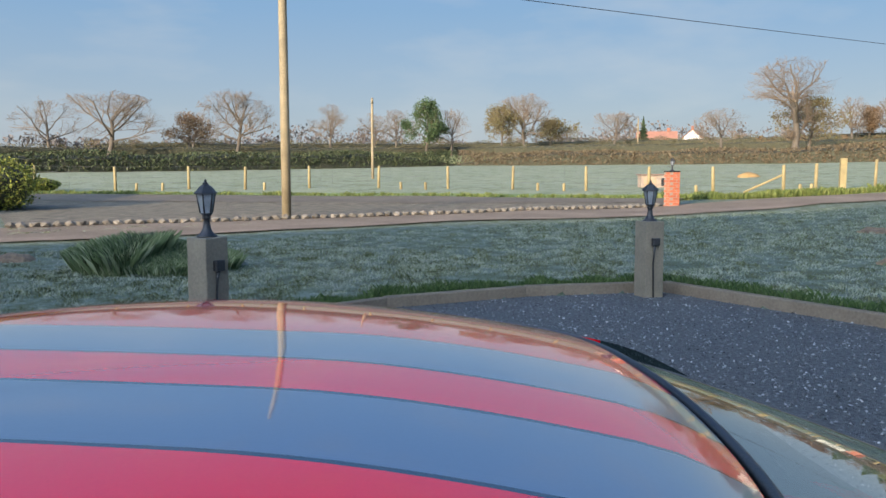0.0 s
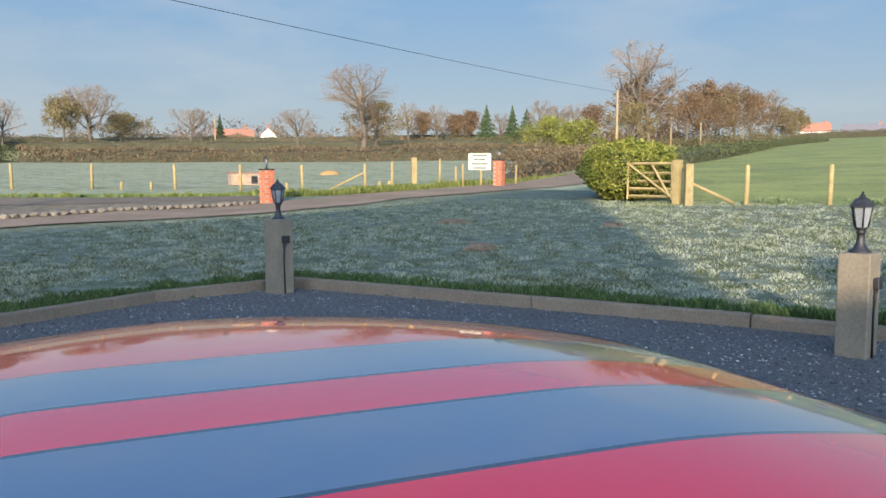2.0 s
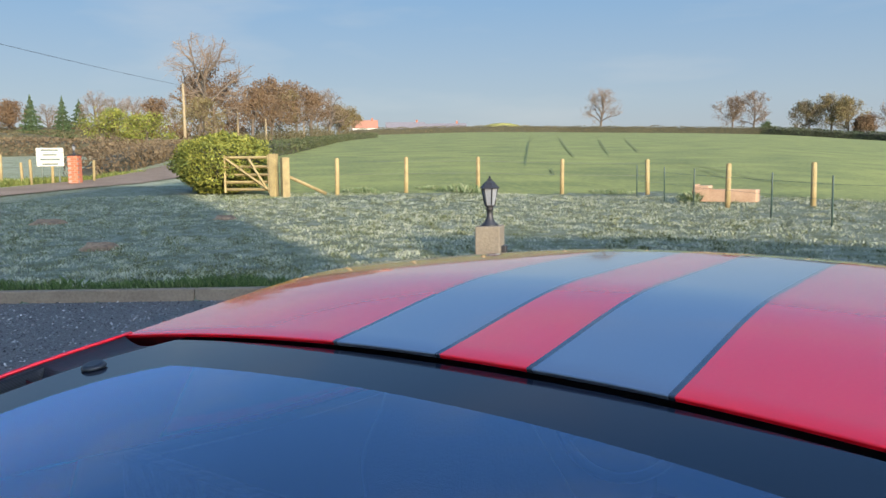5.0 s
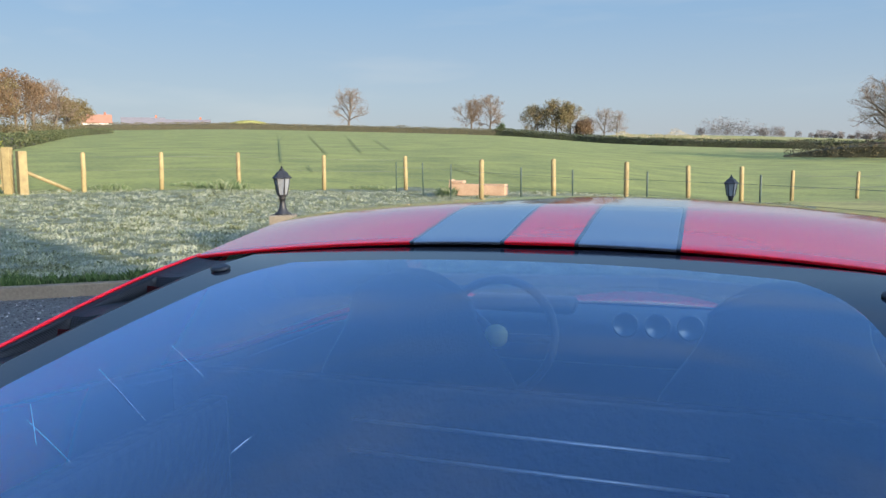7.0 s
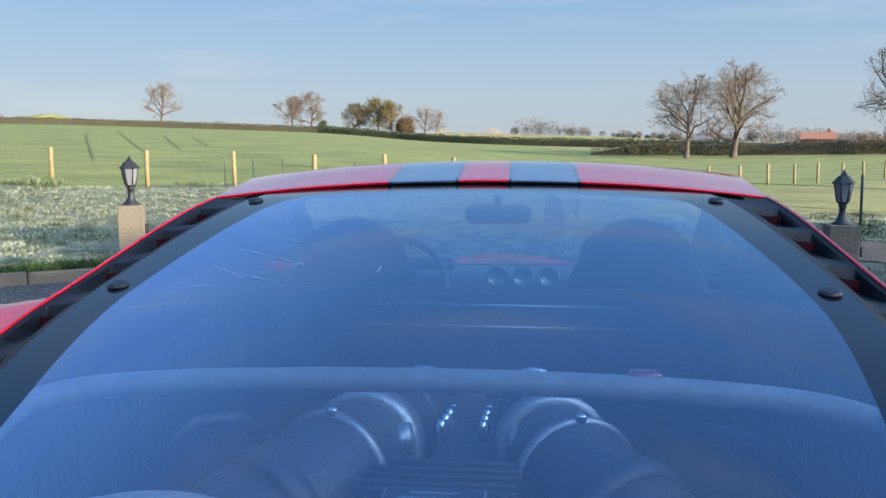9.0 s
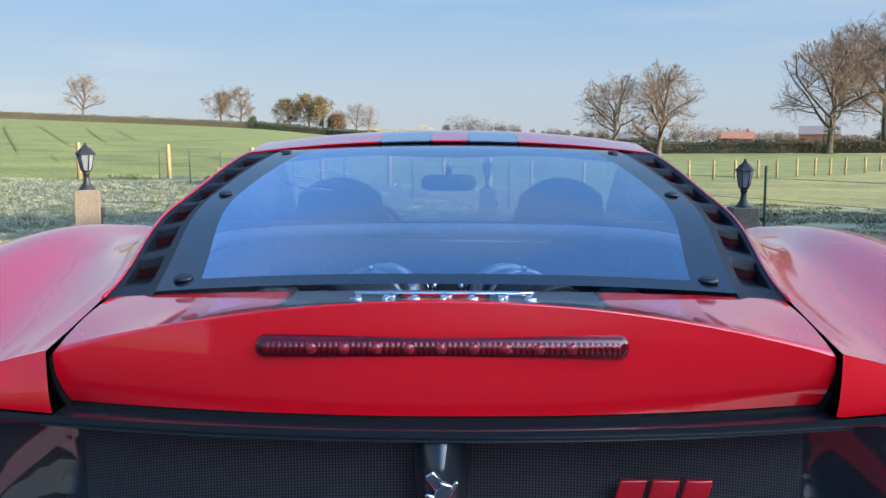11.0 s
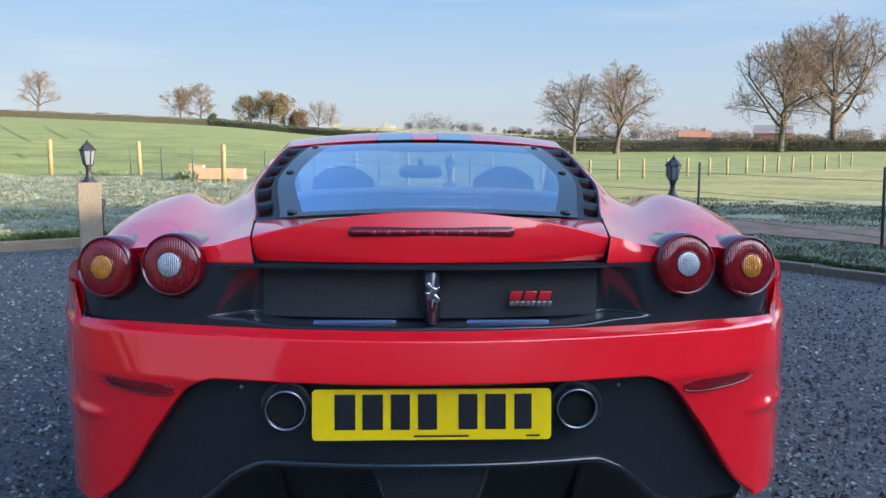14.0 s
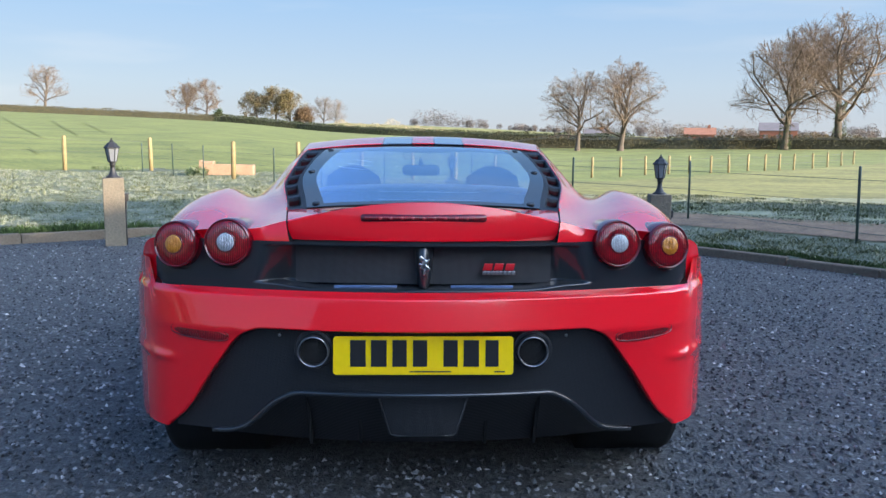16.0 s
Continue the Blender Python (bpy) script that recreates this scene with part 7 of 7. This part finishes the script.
def conifer(x, y, h, w, seed):
    """A pointed evergreen with drooping tiers."""
    t = thing("conifer", "pointed dark green conifer by the lane", "tree", "", pose(x, y, ground(x, y) - 0.05))
    bm = bmesh.new()
    lathe(bm, [(0.16, 0), (0.1, h * 0.5), (0.02, h * 0.98), (0, h)], 8)
    part("trunk", bm, M["oak_bark"], t)
    rng = np.random.default_rng(seed + 40)
    n = 5000
    v = 1 - np.sqrt(rng.random(n))
    a = rng.random(n) * 6.283
    tier = 0.72 + 0.28 * np.cos(v * 60 + 0.8 * np.sin(3 * a + seed))
    r = w / 2 * (1 - v) * tier * (0.55 + 0.45 * rng.random(n)) * (1 + 0.2 * np.sin(2 * a + seed))
    c = np.stack([r * np.cos(a), r * np.sin(a), 0.25 + v * h - 0.18 * r], 1)
    quads(c, 0.30, rng, M["dark_leaf"], "foliage", t)


conifer(-186.0, 31.0, 7.0, 4.0, 3)
tree(-92.7, 33.3, 10.6, 11.0, 11, "tall twin-stemmed bare tree with upright limbs", 0.8, 1.25, 10, 0.2, 6, 9, 0.2)
tree(-96.5, 36.0, 6.2, 8.0, 13, "low budding shrub beside a bare tree", 1.1, leaf="bud_leaf", leaves=2500, leaf_size=0.3)
tree(-98.0, 26.5, 5.5, 7.0, 14, "low bare shrub beside a tall tree", 1.1)
# north-west, along the lane
def bearing(left, far):
    """A place at a bearing (degrees to the left of straight ahead) and distance."""
    return 0.5 - far * math.sin(radians(left)), 1.7 + far * math.cos(radians(left))


for k, (left, far, h, w, kind) in enumerate([(68.2, 160, 8.6, 6, 0), (67.2, 166, 6.5, 6, 1), (66.2, 160, 8.0, 6, 0), (65.0, 168, 6.0, 7, 1), (63.9, 165, 6.6, 6, 1), (62.7, 160, 8.6, 5, 2), (61.7, 170, 6.5, 6, 0), (60.9, 160, 8.4, 4.6, 2), (59.9, 166, 8.0, 7, 2), (58.9, 160, 8.8, 6.5, 0), (57.6, 158, 7.6, 6.0, 0), (56.6, 162, 8.0, 6, 0), (55.4, 150, 7.0, 7, 1)]):
    px, py = bearing(left, far)
    if kind == 2:
        conifer(px, py, h * 0.88, w * 1.15, k)
    elif kind == 1:
        tree(px, py, h, w, 4, "bushy rust-brown roadside tree", 1.0, leaf="rust_leaf", leaves=3500, leaf_size=0.35, low_leaf=0.05)
    else:
        tree(px, py, h, w, 15, "slim bare reddish tree", 0.7, 1.3, 9)
tree(-83.7, 67.0, 13.6, 11.0, 16, "tall bare tree over a brown thicket", 0.85, 1.2, 9, 0.3)
tree(-86.0, 70.5, 9.5, 9.0, 17, "broad tree with dense rusty twigs", 1.0, 1.0, 9, leaf="rust_leaf", leaves=5500, leaf_size=0.32, low_leaf=0.05)
tree(-79.0, 62.0, 5.5, 6.0, 13, "budding shrub below tall trees", 1.0, leaf="bud_leaf", leaves=3500, leaf_size=0.25, low_leaf=0.0)
for k, (px, py, h, w, lf) in enumerate([(-99, 88, 9.0, 8, "rust_leaf"), (-105, 97, 10.5, 9, "rust_leaf"), (-109, 103, 9.5, 8, "bud_leaf"), (-112, 110, 10.6, 9, "rust_leaf"), (-118, 120, 10.0, 10, "rust_leaf"), (-124, 131, 10.8, 10, None), (-127, 138, 7.5, 9, "bud_leaf"), (-134, 148, 6.5, 8, "bud_leaf")]):
    tree(px, py, h, w, 18 + k % 4, "tall budding tree in a brown copse", 0.95, 1.1, 9, leaf=lf, leaves=4000 if lf else 0, leaf_size=0.36, low_leaf=0.05)
tree(-64.3, 41.4, 3.4, 4.6, 13, "blossoming green shrub beside the lane", 1.0, leaf="green_leaf", leaves=4200, leaf_size=0.2, low_leaf=0.0)
tree(-60.6, 42.6, 3.1, 4.2, 14, "fresh green shrub beside the lane", 1.0, leaf="green_leaf", leaves=4200, leaf_size=0.2, low_leaf=0.0)
# crest of the field
tree(-121.0, 264.0, 16.2, 15.0, 5, "lone spreading bare oak on the field crest", 1.0, 1.15, 10)
tree(-79.5, 278.0, 13.4, 13.0, 18, "budding twin tree on the crest hedge", 1.1, leaf="rust_leaf", leaves=2500, leaf_size=0.4)
tree(-73.5, 279.0, 14.2, 12.0, 19, "budding upright tree on the crest hedge", 1.0, 1.1, leaf="rust_leaf", leaves=1800, leaf_size=0.4)
tree(-69.0, 279.0, 4.2, 3.2, 8, "small dark shrub on the crest", 0.9, leaf="dark_leaf", leaves=2200, leaf_size=0.4, low_leaf=0.0)
for px, py, h, w, s, lf in [(-57.0, 284.5, 11.5, 12.0, 20, "hedge_mix"), (-51.0, 285.0, 13.6, 14.5, 21, "bud_leaf"), (-45.5, 284.0, 12.4, 11.5, 17, "bud_leaf"), (-39.0, 283.0, 9.0, 8.0, 15, None), (-34.0, 283.0, 12.6, 9.5, 5, None), (-29.5, 283.0, 11.4, 8.5, 16, None), (-41.0, 282.0, 7.0, 8.0, 4, "rust_leaf")]:
    tree(px, py, h, w, s, "budding oak in the clump on the crest", 1.1, 1.0, 9, leaf=lf, leaves=5000 if lf else 0, leaf_size=0.5, low_leaf=0.1)
# north-east, tall oaks by the far hedge
tree(19.1, 96.9, 9.7, 9.5, 19, "bare oak with a leaning trunk by the hedge", 1.1, 1.0, 9, 0.3, 7, 12, 0.2)
tree(24.6, 97.8, 11.2, 10.5, 11, "tall bare oak with forked limbs by the hedge", 1.0, 1.05, 10, 0.25, 7, 12, 0.2)
tree(46.0, 99.8, 14.0, 15.5, 10, "broad bare oak with an ivy-clad trunk", 1.25, 0.95  , 13, 0.36, 7, 10, 0.17, ivy=True)
tree(53.6, 100.9, 17.2, 18.0, 5, "very tall bare oak with an ivy-clad trunk", 1.15, 1.1, 13, 0.38, 7, 10, 0.17, ivy=True)

# ---------------------------------------------------------------- hedges, bushes and far woods
def hedge(line, height, width, leaf, n, size, label, seed=1, name="hedge", core=True, wild=0.25):
    h = thing(name, label, "hedge")
    rng = np.random.default_rng(seed)
    if core:
        bm = bmesh.new()
        pts = []
        for a, b in zip(line, line[1:]):
            m = max(2, int(math.dist(a, b) / 2.5))
            pts += [(a[0] + (b[0] - a[0]) * k / m, a[1] + (b[1] - a[1]) * k / m) for k in range(m)]
        pts.append(line[-1])
        rows = []
        for i, (x, y) in enumerate(pts):
            a, b = pts[max(i - 1, 0)], pts[min(i + 1, len(pts) - 1)]
            d = math.hypot(b[0] - a[0], b[1] - a[1])
            nx, ny = -(b[1] - a[1]) / d * width / 2 * 0.8, (b[0] - a[0]) / d * width / 2 * 0.8
            z, hh = ground(x, y), height * (0.86 + 0.16 * noise.noise((x * 0.3, y * 0.3, seed))) * (0.12, 0.5, 0.8, 1.0)[min(i, len(pts) - 1 - i, 3)]
            rows.append([bm.verts.new(p) for p in ((x - nx, y - ny, z - 0.2), (x - nx * 0.9, y - ny * 0.9, z + hh * 0.8), (x, y, z + hh), (x + nx * 0.9, y + ny * 0.9, z + hh * 0.8), (x + nx, y + ny, z - 0.2))])
        for a, b in zip(rows, rows[1:]):
            for k in range(4):
                bm.faces.new((a[k], a[k + 1], b[k + 1], b[k]))
        bm.faces.new(rows[0]), bm.faces.new(list(reversed(rows[-1])))
        bmesh.ops.recalc_face_normals(bm, faces=bm.faces[:])
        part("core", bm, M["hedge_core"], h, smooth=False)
    seg = [math.dist(a, b) for a, b in zip(line, line[1:])]
    cum = np.cumsum([0] + seg)
    c = np.zeros((n, 3))
    for k in range(n):
        s = rng.random() * cum[-1]
        i = min(int(np.searchsorted(cum, s)) - 1, len(seg) - 1) if s > 0 else 0
        t = (s - cum[i]) / seg[i]
        a, b = line[i], line[i + 1]
        x, y = a[0] + (b[0] - a[0]) * t, a[1] + (b[1] - a[1]) * t
        nx, ny = -(b[1] - a[1]) / seg[i], (b[0] - a[0]) / seg[i]
        hh = height * (1 + wild * noise.noise((x * 0.25, y * 0.25, seed + 3)))
        v, q = rng.random() ** 0.8, rng.uniform(-0.5, 0.5)
        if rng.random() < 0.65:
            q = math.copysign(0.42 + 0.1 * rng.random(), q)
        q *= 1 - 0.35 * v ** 4
        c[k] = (x + nx * q * width, y + ny * q * width, ground(x, y) + v * hh * 1.04)
    quads(c, size, rng, M[leaf], "foliage", h)
    return h


hedge([(-43, -36), (-47.2, -29.4), (-58, -17), (-69.3, -3.0)], 1.25, 1.4, "hedge_leaf", 16000, 0.22, "clipped dark green hedge across the paddock", 1)
hedge([(-69.5, -2.5), (-66.0, 12.0), (-58.0, 27.0), (-47.0, 38.5)], 1.15, 1.4, "hedge_twig", 17000, 0.22, "brown bare-twigged hedge across the paddock", 2)
hedge([(-80, -75), (-104, -52), (-128, -8), (-122, 30), (-104, 62)], 1.5, 1.6, "hedge_mix", 24000, 0.22, "far brown field hedge", 3)
hedge([(-140, -75), (-185, -20), (-190, 20), (-160, 62), (-132, 92)], 2.2, 2.5, "hedge_mix", 26000, 0.34, "distant hedge and scrub below the trees", 4, wild=0.6)
hedge([(-28.4, 17.6), (-32.2, 21.6), (-40.4, 29.4), (-50.5, 39.6)], 1.15, 1.2, "hedge_twig", 9000, 0.16, "brown hedge along the lane", 5)
hedge([(-38, 33.5), (-46, 44.5), (-62, 64), (-82, 88), (-100, 112), (-118, 140)], 1.0, 1.4, "hedge_leaf", 18000, 0.20, "green roadside hedge beside the crop field", 6)
hedge([(-190, 205), (-160, 229), (-130, 250), (-100, 262), (-72, 270), (-50, 274)], 2.2, 2.2, "hedge_mix", 26000, 0.34, "hedge along the crest of the field", 7)
hedge([(-72, 272), (-55, 266), (-40, 262), (-28, 255), (-10, 246), (15, 240), (60, 225)], 2.3, 2.4, "hedge_leaf", 18000, 0.45, "dark hedge running down from the crest", 8)
hedge([(-30, 268), (-12, 262), (10, 258)], 3.2, 3.0, "reed", 6000, 0.4, "pale dry reeds behind the hedge", 9, "reed_bed", False, 0.8)
hedge([(9, 108), (24, 106), (44, 104), (62, 97), (90, 84)], 1.7, 1.8, "hedge_mix", 17000, 0.26, "brown and green hedge under the oaks", 10, wild=0.4)


def bush(x, y, rx, ry, h, leaf, n, size, label, seed):
    b = thing("bush", label, "bush", "", pose(x, y, ground(x, y)))
    rng = np.random.default_rng(seed)
    bm = bmesh.new()
    bmesh.ops.create_icosphere(bm, subdivisions=3, radius=1.0)
    for v in bm.verts:
        v.co = Vector((v.co.x * rx * 0.82, v.co.y * ry * 0.82, h * 0.46 + v.co.z * h * 0.42)) + 0.16 * noise.noise_vector(v.co * 2.2)
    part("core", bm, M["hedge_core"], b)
    d = rng.normal(0, 1, (n, 3))
    d /= np.linalg.norm(d, axis=1)[:, None]
    k = np.array([1 + 0.24 * noise.noise(Vector(tuple(p * 2.3)) + Vector((seed, 0, 0))) + 0.12 * noise.noise(Vector(tuple(p * 6))) for p in d])[:, None] * rng.uniform(0.84, 1.08, (n, 1))
    c = d * k * (rx, ry, h * 0.5) + (0, 0, h * 0.5)
    c[:, 2] = np.maximum(c[:, 2], 0.05)
    quads(c, size, rng, M[leaf], "foliage", b)


bush(-18.45, 16.2, 1.5, 1.2, 1.66, "green_leaf", 22000, 0.09, "dense yellow-green leafy bush by the gate", 3)
bush(-20.6, -12.2, 1.2, 1.2, 1.5, "green_leaf", 7000, 0.09, "rounded clipped green shrub beside the forecourt", 4)
bush(-29.6, -16.2, 0.8, 0.6, 0.5, "green_leaf", 2500, 0.09, "low green shrub by the paddock fence", 6)
for k, (x, y, r, h) in enumerate([(-12.6, 20.0, 0.7, 0.35), (-15.3, 18.6, 0.5, 0.25), (-14.0, 20.6, 0.6, 0.2), (-9.5, 23.2, 0.6, 0.2), (-6.3, 20.7, 0.25, 0.35)]):
    tuft(x, y, r * 1.3, r * 0.7, 700, h * 0.7, 20 + k, M["sedge"], "low tangle of green weeds along the fence")


def woods(name, line, height, n, size, leaf, label, seed, deep=12):
    """A far belt of bare woods: many rounded crowns of fine twigs."""
    rng = np.random.default_rng(seed)
    seg = [math.dist(a, b) for a, b in zip(line, line[1:])]
    cum = np.cumsum([0] + seg)
    crowns = []
    for k in range(int(cum[-1] / (height * 0.15))):
        s = rng.random() * cum[-1]
        i = max(min(int(np.searchsorted(cum, s)) - 1, len(seg) - 1), 0)
        t = (s - cum[i]) / seg[i]
        x = line[i][0] + (line[i + 1][0] - line[i][0]) * t + rng.normal(0, deep * 0.3)
        y = line[i][1] + (line[i + 1][1] - line[i][1]) * t + rng.normal(0, deep * 0.3)
        crowns.append((x, y, height * rng.uniform(0.4, 1.0) * (0.7 + 0.3 * math.sin(s * 0.05 + seed))))
    c = np.zeros((n, 3))
    for k in range(n):
        x, y, h = crowns[rng.integers(0, len(crowns))]
        d = rng.normal(0, 1, 3)
        d /= np.linalg.norm(d)
        r = rng.random() ** 0.4
        c[k] = (x + d[0] * r * h * 0.5, y + d[1] * r * h * 0.5, ground(x, y) + h * 0.48 + d[2] * r * h * 0.5)
    ob = quads(c, size, rng, M[leaf], name)
    return tagged(ob, label, "woods", kind="stuff")


# the grey haze of distance is painted into these twig colours
M["far_twig"] = islands("far_hazy_twigs", [(0.0, (0.094, 0.083, 0.080)), (0.6, (0.116, 0.101, 0.094)), (1.0, (0.136, 0.118, 0.107))], 0.9)
woods("far_woods", [(-5, 455), (60, 450), (140, 430), (230, 390)], 11, 28000, 0.66, "far_twig", "hazy far belt of bare trees", 1)
woods("far_copse", [(95, 330), (150, 300), (230, 250)], 10, 24000, 0.5, "oak_twig", "brown copse beyond the paddocks", 2)
woods("west_woods", [(-250, -160), (-290, -60), (-300, 40), (-260, 110)], 11, 8000, 1.4, "far_twig", "hazy far belt of trees behind the village", 3)
woods("lane_woods", [(-158, 50), (-150, 74), (-138, 92), (-122, 112)], 5.0, 9000, 0.5, "rust_leaf", "brown scrub below the trees by the lane", 4, 6)
woods("copse_floor", [(-88, 70), (-104, 95), (-120, 124), (-134, 148)], 3.6, 9000, 0.35, "hedge_mix", "dark undergrowth in the copse", 5, 5)

# ---------------------------------------------------------------- far houses
M["far_brick"] = surface("far_brick", (0.25, 0.10, 0.062), 0.9, scale=1, fine=10, bump=0.1)
M["far_white"] = surface("far_white_wall", (0.72, 0.70, 0.66), 0.9, scale=1, fine=10, bump=0.1)
M["far_slate"] = surface("far_slate_roof", (0.16, 0.15, 0.16), 0.8, scale=1, fine=10, bump=0.1)
M["far_tile"] = surface("far_tile_roof", (0.30, 0.14, 0.09), 0.85, scale=1, fine=10, bump=0.1)


def far_house(x, y, turn, long, deep, eaves, ridge, wall, roof, label, windows=3):
    h = thing("far_house", label, "house", "", pose(x, y, ground(x, y) - 0.3, 0, 0, turn))
    bm = bmesh.new()
    c = [bm.verts.new(v) for v in ((-long / 2, -deep / 2, 0), (long / 2, -deep / 2, 0), (long / 2, deep / 2, 0), (-long / 2, deep / 2, 0), (-long / 2, -deep / 2, eaves), (long / 2, -deep / 2, eaves), (long / 2, deep / 2, eaves), (-long / 2, deep / 2, eaves), (-long / 2, 0, ridge - 0.05), (long / 2, 0, ridge - 0.05))]
    for f in ((0, 1, 5, 4), (2, 3, 7, 6), (1, 2, 6, 9, 5), (3, 0, 4, 8, 7)):
        bm.faces.new([c[k] for k in f])
    part("wall", bm, M[wall], h, smooth=False)
    bm = bmesh.new()
    e = 0.3
    for s in (-1, 1):
        q = [(-long / 2 - e, s * (deep / 2 + e), eaves - 0.1), (long / 2 + e, s * (deep / 2 + e), eaves - 0.1), (long / 2 + e, 0, ridge), (-long / 2 - e, 0, ridge)]
        a, b = [bm.verts.new(p) for p in q], [bm.verts.new((p[0], p[1], p[2] + 0.15)) for p in q]
        bm.faces.new(a), bm.faces.new(b)
        for k in range(4):
            bm.faces.new((a[k], a[(k + 1) % 4], b[(k + 1) % 4], b[k]))
    bmesh.ops.recalc_face_normals(bm, faces=bm.faces[:])
    rf = part("roof", bm, M[roof], h, smooth=False)
    bm = bmesh.new()
    box(bm, long * 0.3, 0, ridge + 0.3, 0.7, 0.6, 1.3)
    part("chimney", bm, M["far_brick"], rf, smooth=False)
    for k in range(windows):
        bm = bmesh.new()
        box(bm, long * ((k + 0.5) / windows - 0.5), -deep / 2 - 0.02, eaves * 0.55, 1.0, 0.08, 1.1)
        part("window", bm, M["far_slate"], h, smooth=False)


far_house(-197, 227, 42, 9, 7, 3.4, 6.2, "far_white", "far_tile", "white and brick farmhouse on the skyline")
far_house(-186, 237, 40, 14, 9, 2.6, 5.2, "far_brick", "far_slate", "long low brick barn with a dark roof", 4)
far_house(-175, 246, 38, 16, 8, 2.4, 4.4, "far_brick", "far_slate", "low brick barn beyond the field", 4)
far_house(-196, 44, -15, 4, 4.5, 2.2, 4.2, "far_white", "far_tile", "white gabled cottage among far trees", 1)
far_house(-198, 36, 80, 9, 5, 2.2, 4.0, "far_brick", "far_tile", "low brick houses beside a white cottage", 4)
far_house(93, 208, -22, 9, 6, 3.4, 5.4, "far_brick", "far_slate", "red brick house behind the oaks")
far_house(78, 224, -20, 8, 5, 2.4, 4.2, "far_brick", "far_tile", "low red house beyond the paddock", 3)
far_house(52, 240, -20, 6, 5, 2.0, 3.8, "far_white", "far_slate", "white outbuilding beyond the hedge", 2)
bm = bmesh.new()
bmesh.ops.create_uvsphere(bm, u_segments=24, v_segments=10, radius=1.0, matrix=Matrix.Translation((-150, 246, ground(-150, 246) - 0.3)) @ Matrix.Rotation(0.6, 4, 'Z') @ Matrix.Diagonal((9.5, 5, 3.8, 1)))
tagged(part("spoil_mound", bm, M["pasture"]), "low grassy mound on the crest of the field", "mound")

# ---------------------------------------------------------------- ground marks
M["rut"] = surface("dark_wheel_rut", (0.095, 0.125, 0.032), 0.95, dark=(0.065, 0.09, 0.025), scale=1, fine=8, bump=0.5)


def rut(points, width, label="dark wheel rut in the young crop"):
    bm = bmesh.new()
    pts = [Vector((*points[0], 0))]
    for a, b in zip(points, points[1:]):
        for k in range(1, 9):
            pts.append(Vector((a[0] + (b[0] - a[0]) * k / 8, a[1] + (b[1] - a[1]) * k / 8, 0)))
    rows = []
    for i, p in enumerate(pts):
        d = (pts[min(i + 1, len(pts) - 1)] - pts[max(i - 1, 0)]).normalized()
        n = Vector((-d.y, d.x, 0)) * width / 2 * (0.35 + p.length / 90) * (0.9 + 0.2 * noise.noise((p.x * 0.2, p.y * 0.2, 1)))
        rows.append([bm.verts.new((q.x, q.y, ground(q.x, q.y) + 0.02 + 0.0008 * math.hypot(q.x, q.y))) for q in (p - n, p + n)])
    for a, b in zip(rows, rows[1:]):
        bm.faces.new((a[0], a[1], b[1], b[0]))
    bmesh.ops.recalc_face_normals(bm, faces=bm.faces[:])
    tagged(part("wheel_rut", bm, M["rut"]), label, "rut", "wheel ruts in the field", "structure")


for line in (((-62, 112), (-47.1, 84.3), (-23.0, 41.7), (-19.5, 35.5)), ((-58, 113), (-44.6, 88.0), (-30.9, 62.4), (-22.9, 47.6)), ((-50, 110), (-39.1, 86.8), (-23.2, 53.6)), ((-46, 110), (-39.8, 96.2), (-23.9, 60.6)), ((-17.4, 34.2), (-14.7, 29.4)), ((-16, 43), (-13.8, 40.2), (-11.1, 36.4), (-8.2, 30.4)), ((-15.2, 44), (-12.6, 40.6), (-7.3, 30.8), (-5.0, 27.4))):
    rut(line, 0.11)
drape("bare_soil", [(2.9, 9.3), (4.0, 8.2), (5.4, 6.9), (7.6, 4.6), (10.5, 1.5)], [(3.9, 11.2), (5.3, 10.0), (6.6, 8.8), (9.2, 6.4), (13.0, 3.0)], M["soil"], "strip of bare brown soil beyond the wire fence", 0.012, 10, 40, "soil")


def molehill(x, y, r, h):
    bm = bmesh.new()
    bmesh.ops.create_icosphere(bm, subdivisions=3, radius=1.0)
    for v in bm.verts:
        v.co = Vector((v.co.x * r, v.co.y * r, v.co.z * h)) + 0.05 * noise.noise_vector(v.co * 4)
    bm.transform(Matrix.Translation((x, y, ground(x, y) - h * 0.25)))
    tagged(part("molehill", bm, M["soil"]), "small brown molehill on the frosty lawn", "molehill", "molehills")


M["sand"] = surface("yellow_sand", (0.302, 0.194, 0.072), 0.95, dark=(0.202, 0.122, 0.043), scale=3, fine=25, bump=0.6)
bm = bmesh.new()
bmesh.ops.create_icosphere(bm, subdivisions=3, radius=1.0)
for v in bm.verts:
    v.co = Vector((v.co.x * 0.45, v.co.y * 0.58, v.co.z * 0.34)) + 0.07 * noise.noise_vector(v.co * 2)
bm.transform(Matrix.Translation((-41.2, 14.0, ground(-41.2, 14.0) - 0.1)))
tagged(part("sand_heap", bm, M["sand"]), "small heap of yellow sand in the frosty paddock", "heap")
bm = bmesh.new()
tube(bm, [(-28.35, 11.55, ground(-28.35, 11.6) + 0.62), (-28.95, 10.45, ground(-28.95, 10.45) + 0.04)], 0.045, 6)
tagged(part("fence_strut", bm, M["fence_wood"]), "slanting timber strut against a paddock post", "strut")

for x, y, r, h in ((-10.5, -5.0, 0.35, 0.14), (-14.6, 8.9, 0.35, 0.10), (-10.6, 7.5, 0.30, 0.12), (-12.3, 11.2, 0.25, 0.08)):
    molehill(x, y, r, h)
